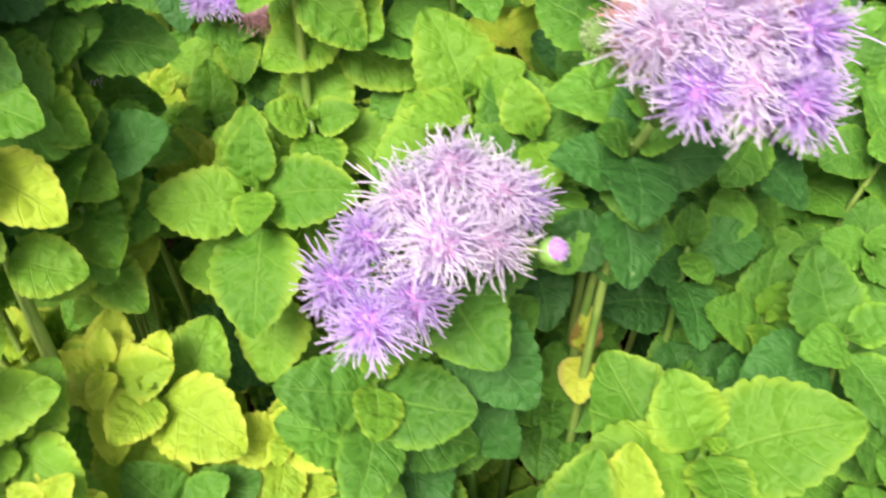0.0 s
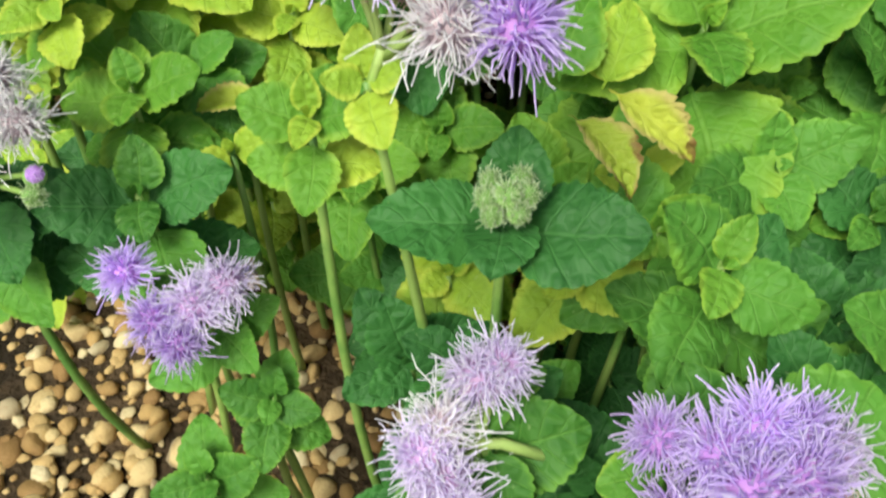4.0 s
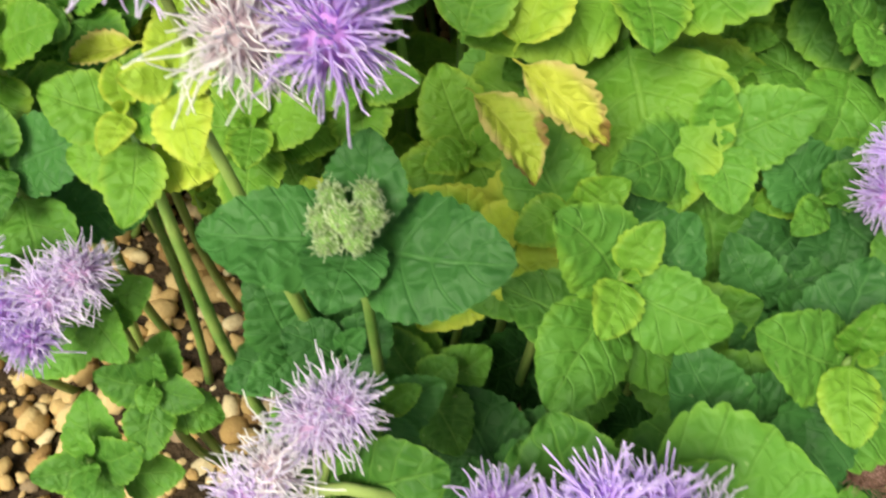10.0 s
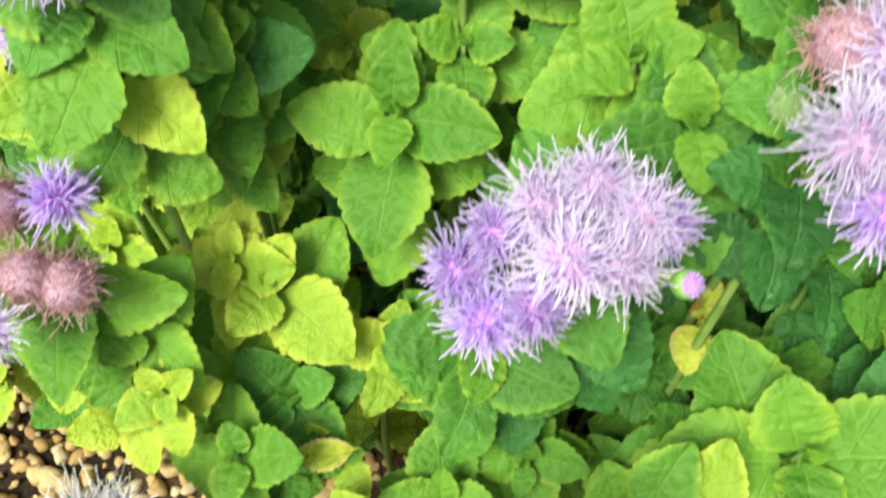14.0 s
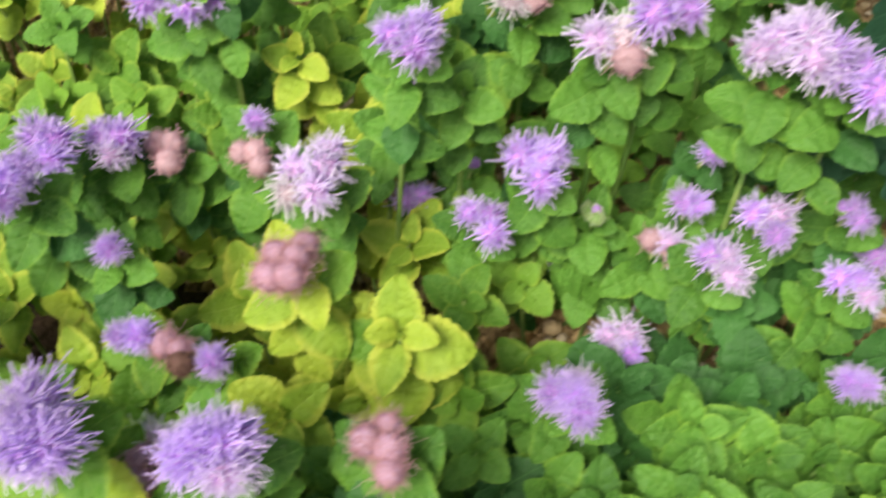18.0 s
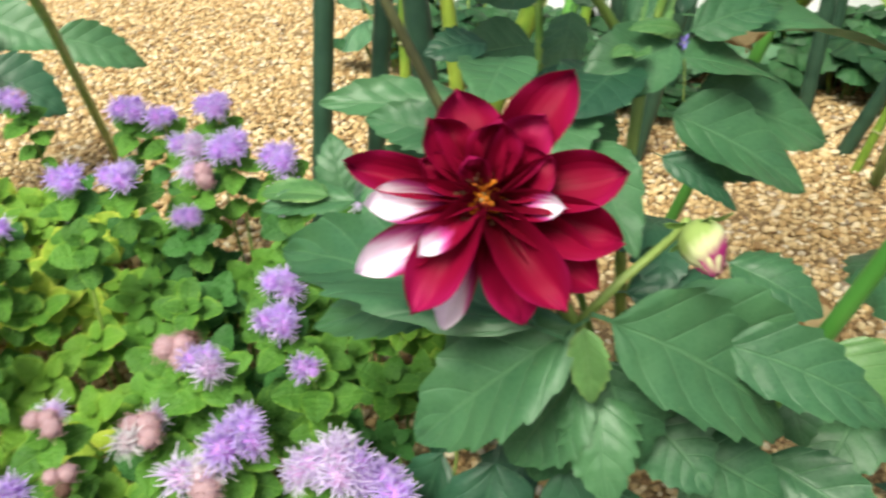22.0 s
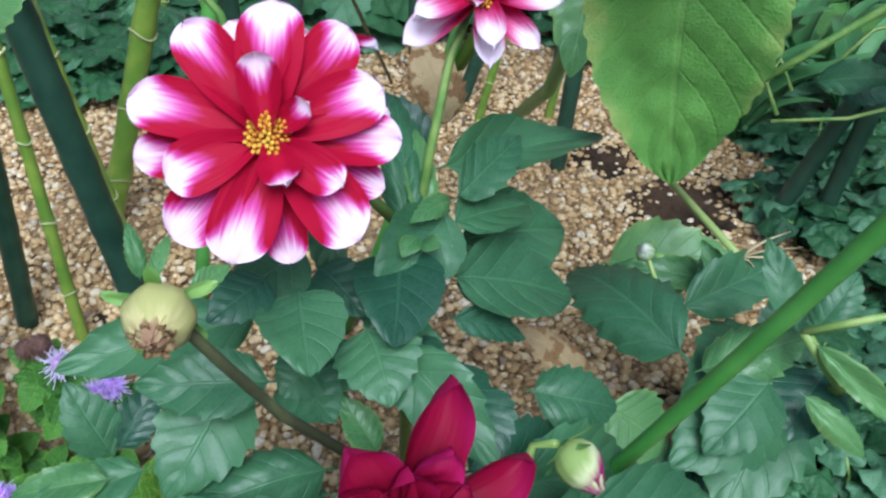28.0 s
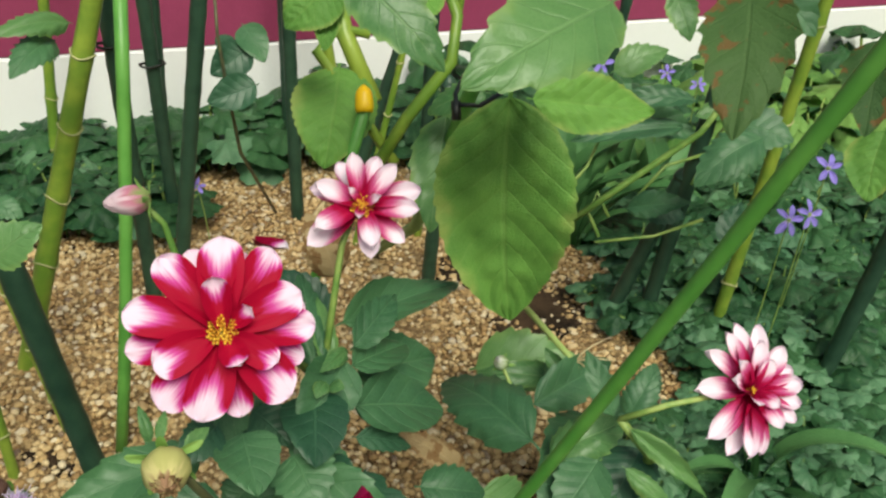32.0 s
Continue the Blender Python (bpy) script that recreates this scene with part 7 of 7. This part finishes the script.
dahlia_leaf(tall_plant, (0.985, 0.639, 0.620), (0.996, 0.584, 0.572), 0.052, "g", (-0.72, -0.29, 0.64))
dahlia_leaf(tall_plant, (1.005, 0.822, 0.463), (1.063, 0.782, 0.490), 0.042, "l", (-0.65, -0.39, 0.70))
dahlia_leaf(tall_plant, (0.947, 0.587, 0.473), (0.873, 0.618, 0.431), 0.056, "g", (-0.69, -0.27, 0.75))
dahlia_leaf(tall_plant, (0.984, 0.690, 0.441), (0.878, 0.777, 0.426), 0.034, "g", (-0.65, -0.36, 0.74))
dahlia_leaf(tall_plant, (0.941, 0.718, 0.341), (0.976, 0.675, 0.330), 0.042, "d", (-0.65, -0.31, 0.80))
dahlia_leaf(tall_plant, (1.039, 0.657, 0.461), (0.993, 0.691, 0.451), 0.034, "l", (-0.70, -0.30, 0.71))
dahlia_leaf(tall_plant, (0.952, 0.608, 0.325), (0.988, 0.615, 0.368), 0.034, "d", (-0.67, -0.25, 0.81))
stalk(tall_plant, [(0.921, 0.773, 0.412), (0.899, 0.770, 0.388), (0.879, 0.774, 0.373), (0.872, 0.785, 0.378)], 0.0022, 0.0018, STEM, "petiole", 6)
stalk(tall_plant, [(1.023, 0.670, 0.406), (0.968, 0.706, 0.390), (0.922, 0.716, 0.355)], 0.0022, 0.0018, STEM, "petiole", 6)
stalk(tall_plant, [(0.974, 0.650, 0.338), (0.924, 0.682, 0.322), (0.870, 0.727, 0.316)], 0.0022, 0.0018, STEM, "petiole", 6)
stalk(tall_plant, [(0.876, 0.726, 0.321), (0.879, 0.747, 0.344), (0.896, 0.749, 0.364), (0.894, 0.728, 0.340)], 0.0022, 0.0018, STEM, "petiole", 6)
stalk(tall_plant, [(1.069, 0.669, 0.451), (1.030, 0.678, 0.421), (0.981, 0.676, 0.372)], 0.0022, 0.0018, STEM, "petiole", 6)
flower_bud(pale_dahlia, (0.616, 0.653, 0.320), (-0.014, -0.003, 0.018), 0.0075, BUD_GREEN, "small closed green and white bud", 1.1)
stalk(pale_dahlia, [(0.616, 0.653, 0.320), (0.614, 0.637, 0.302), (0.632, 0.624, 0.269)], 0.0015, 0.002, STEM_PALE)


# ---- the leafy plant at the far side of the bed ----
far_plant = thing("broad_leaf_plant", (-0.335, 1.359, 0.120), "plant with broad dark green leaves beside the gravel", "plant")
stalk(far_plant, [(-0.335, 1.359, 0.100), (-0.279, 1.342, 0.240), (-0.261, 1.251, 0.340)], 0.005, 0.004)
dahlia_leaf(far_plant, (-0.203, 1.187, 0.332), (-0.259, 1.142, 0.293), 0.082, "d", (0.29, -0.71, 0.68))
dahlia_leaf(far_plant, (-0.228, 1.202, 0.354), (-0.192, 1.142, 0.263), 0.108, "d", (0.28, -0.71, 0.69))
dahlia_leaf(far_plant, (-0.109, 1.225, 0.307), (-0.012, 1.251, 0.263), 0.058, "g", (0.17, -0.74, 0.70))
dahlia_leaf(far_plant, (-0.179, 1.178, 0.283), (-0.091, 1.178, 0.234), 0.079, "d", (0.23, -0.72, 0.72))
dahlia_leaf(far_plant, (-0.153, 1.164, 0.301), (-0.230, 1.130, 0.241), 0.076, "d", (0.27, -0.70, 0.72))
dahlia_leaf(far_plant, (-0.189, 1.244, 0.329), (-0.096, 1.218, 0.296), 0.067, "g", (0.22, -0.73, 0.68))
thin_stalk = thing("plant_cane", (-0.057, 1.262, 0.120), "slim green plant stalk leaning up from the bed", "plant stalk", "canes")
stalk(thin_stalk, [(-0.057, 1.262, 0.110), (-0.012, 0.934, 0.400), (0.033, 0.729, 0.500)], 0.005, 0.004, STEM_PALE, "stalk")
strap_plant((1.12, 0.95), 10, 0.2)


# ---- ageratum that fills the bed ----
CANOPY = ((0.02, 0.035), (0.08, 0.06), (0.15, 0.08), (0.22, 0.1), (0.28, 0.145), (0.35, 0.17), (0.45, 0.155), (0.55, 0.16), (0.65, 0.185), (0.8, 0.215), (0.95, 0.21), (1.1, 0.19))


def canopy(y):
    return float(np.interp(y, [c[0] for c in CANOPY], [c[1] for c in CANOPY]))


def in_bed(x, y):
    if x < -0.01 and y < (max(0.275, 0.2 - 0.35 * (x + 0.03)) if x < -0.03 else 0.2):
        return False
    if y < 0.055 or 0.5 * x + 0.85 * y > 1.0 or y > (1.13 if x < -0.03 else 1.03):
        return False
    if x > (0.37 if y < 0.5 else 0.3 - 1.2 * max(0, y - 0.8)) and y > 0.12:
        return False
    return x > -0.7


def shade_at(x, y):
    n = noise.noise(Vector((x * 7, y * 7, 4))) - 0.45 * min(max((x - 0.02) / 0.1, 0), 1) + (0.4 if x < 0.02 and y > 0.26 else 0)
    if y < 0.17:
        return "g" if n > 0.22 else "d"
    if y < 0.36:
        return "y" if n > -0.04 else "l" if n > -0.25 else "g"
    if math.hypot((x - 0.025) / 0.06, (y - 0.42) / 0.05) < 1:
        return "y"
    return "y" if n > 0.34 else "l" if n > -0.06 else "g" if n > -0.6 else "d"


def fill_plant(cx, cy, tips, whole, low, rng):
    """A many-stemmed plant: tips of (x, y, z, size), each with a whorl of leaves; whole: each whorl is one mesh; low:
    an under layer, mostly in darker greens that put the shade of the gaps into leaf colour.
    """
    root = Vector((cx, cy, ground_height(cx, cy)))
    plant = thing("ageratum_plant", root, "bushy ageratum plant with crowded toothed green leaves", "plant", "ageratum bed")
    for x, y, z, size in tips:
        top = Vector((x, y, z))
        foot = Vector((x + 0.3 * (cx - x), y + 0.3 * (cy - y), 0))
        foot.z = ground_height(foot.x, foot.y) - 0.008
        v, f, t = tube(bow(foot, top, (rng.uniform(-0.01, 0.01), rng.uniform(-0.01, 0.01), 0), 6), [0.0018, 0.0017, 0.0016, 0.0014, 0.0012, 0.0009], 5)
        part("stem", mesh("stem", v, f, STEM), plant, Matrix.Identity(4))
        pal = shade_at(x, y) if rng.random() < 0.8 else rng.choice("dgl")
        # under layer: mostly darker greens, painting in the shade between upper leaves
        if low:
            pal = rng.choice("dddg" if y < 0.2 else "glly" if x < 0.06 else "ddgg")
        turn = rng.uniform(0, 6.28)
        if whole:
            m = Matrix.Translation(top) @ facing_frame((rng.uniform(-0.25, 0.25), rng.uniform(-0.85, -0.25), 0.8)).to_4x4() @ Matrix.Rotation(turn, 4, "Z") @ Matrix.Scale(size, 4)
            part("leaf_whorl", rng.choice(WHORLS[pal]), plant, m)
            continue
        frame_of = facing_frame((rng.uniform(-0.2, 0.2), rng.uniform(-0.8, -0.4), 0.78))
        for i, m in pair_poses(top, frame_of, size, math.degrees(turn), 0, 5, rng):
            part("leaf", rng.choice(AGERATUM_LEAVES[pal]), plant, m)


def fill_bed(x0, x1, y0, y1, gap, low, high, sizes, whole, seed):
    rng = random.Random(seed)
    spots, tries = [], 0
    while tries < 6000:
        tries += 1
        x, y = rng.uniform(x0, x1), rng.uniform(y0, y1)
        if in_bed(x, y) and all((x - a) ** 2 + (y - b) ** 2 > gap * gap for a, b in spots):
            spots.append((x, y))
    groups = {}
    for x, y in spots:
        groups.setdefault((math.floor(x / 0.1), math.floor(y / 0.1)), []).append((x, y))
    for some in groups.values():
        cx, cy = sum(p[0] for p in some) / len(some), sum(p[1] for p in some) / len(some)
        tips = []
        for x, y in some:
            g = ground_height(x, y)
            tips.append((x, y - 0.008, max(g + (canopy(y) - g) * rng.uniform(low, high) * (min(1, 0.4 + (y - 0.285) * 7) if x < -0.03 else 1), g + 0.016), rng.uniform(*sizes)))
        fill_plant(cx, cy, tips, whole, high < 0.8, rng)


fill_bed(-0.26, 0.33, 0.055, 0.42, 0.0285, 0.7, 0.98, (0.018, 0.028), False, 1)
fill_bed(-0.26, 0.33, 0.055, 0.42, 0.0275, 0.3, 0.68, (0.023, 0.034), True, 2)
fill_bed(-0.7, 0.34, 0.36, 1.13, 0.026, 0.45, 0.88, (0.022, 0.032), True, 3)


# ---- ivy along the wall and on the far side ----
def near_wall(x, y):
    return ground_height(x, y) > 0.05


ivy_patch(-0.44, 0.02, -0.3, -0.03, 120, 0.078, "dense dark green ivy along the foot of the white wall", lambda x, y: True, "dark", 1, -29.5, (0.833, 1.677))
ivy_patch(0.05, 0.95, -0.11, -0.03, 120, 0.11, "dense green ivy along the foot of the white wall", near_wall, "dark", 2, -29.5, (0.833, 1.677))
ivy_patch(0.36, 0.74, -0.1, -0.035, 26, 0.15, "tall dark green ivy against the white wall", near_wall, "dark", 7, -29.5, (0.833, 1.677))
ivy_patch(0.72, 1.7, -0.3, -0.03, 170, 0.115, "tall light green mound of ground cover against the wall", lambda x, y: y > 0.6, "pale", 6, -29.5, (0.833, 1.677))


def right_side(x, y):
    return x > 1.0 - 0.35 * max(0, 0.62 - y) and not (x < 1.16 and y > 0.8)


ivy_patch(0.75, 1.35, 0.1, 1.0, 340, 0.05, "mat of blue-green lobed ground-cover leaves", right_side, "mixed", 3)
ivy_patch(1.1, 1.7, 0.3, 1.3, 270, 0.06, "mat of dark green lobed ground-cover leaves", right_side, "dark", 4)
ivy_patch(0.62, 1.0, 0.15, 0.6, 110, 0.05, "patch of lobed ground-cover leaves beside the dahlia", lambda x, y: x + 0.5 * y > 0.92, "mixed", 5)
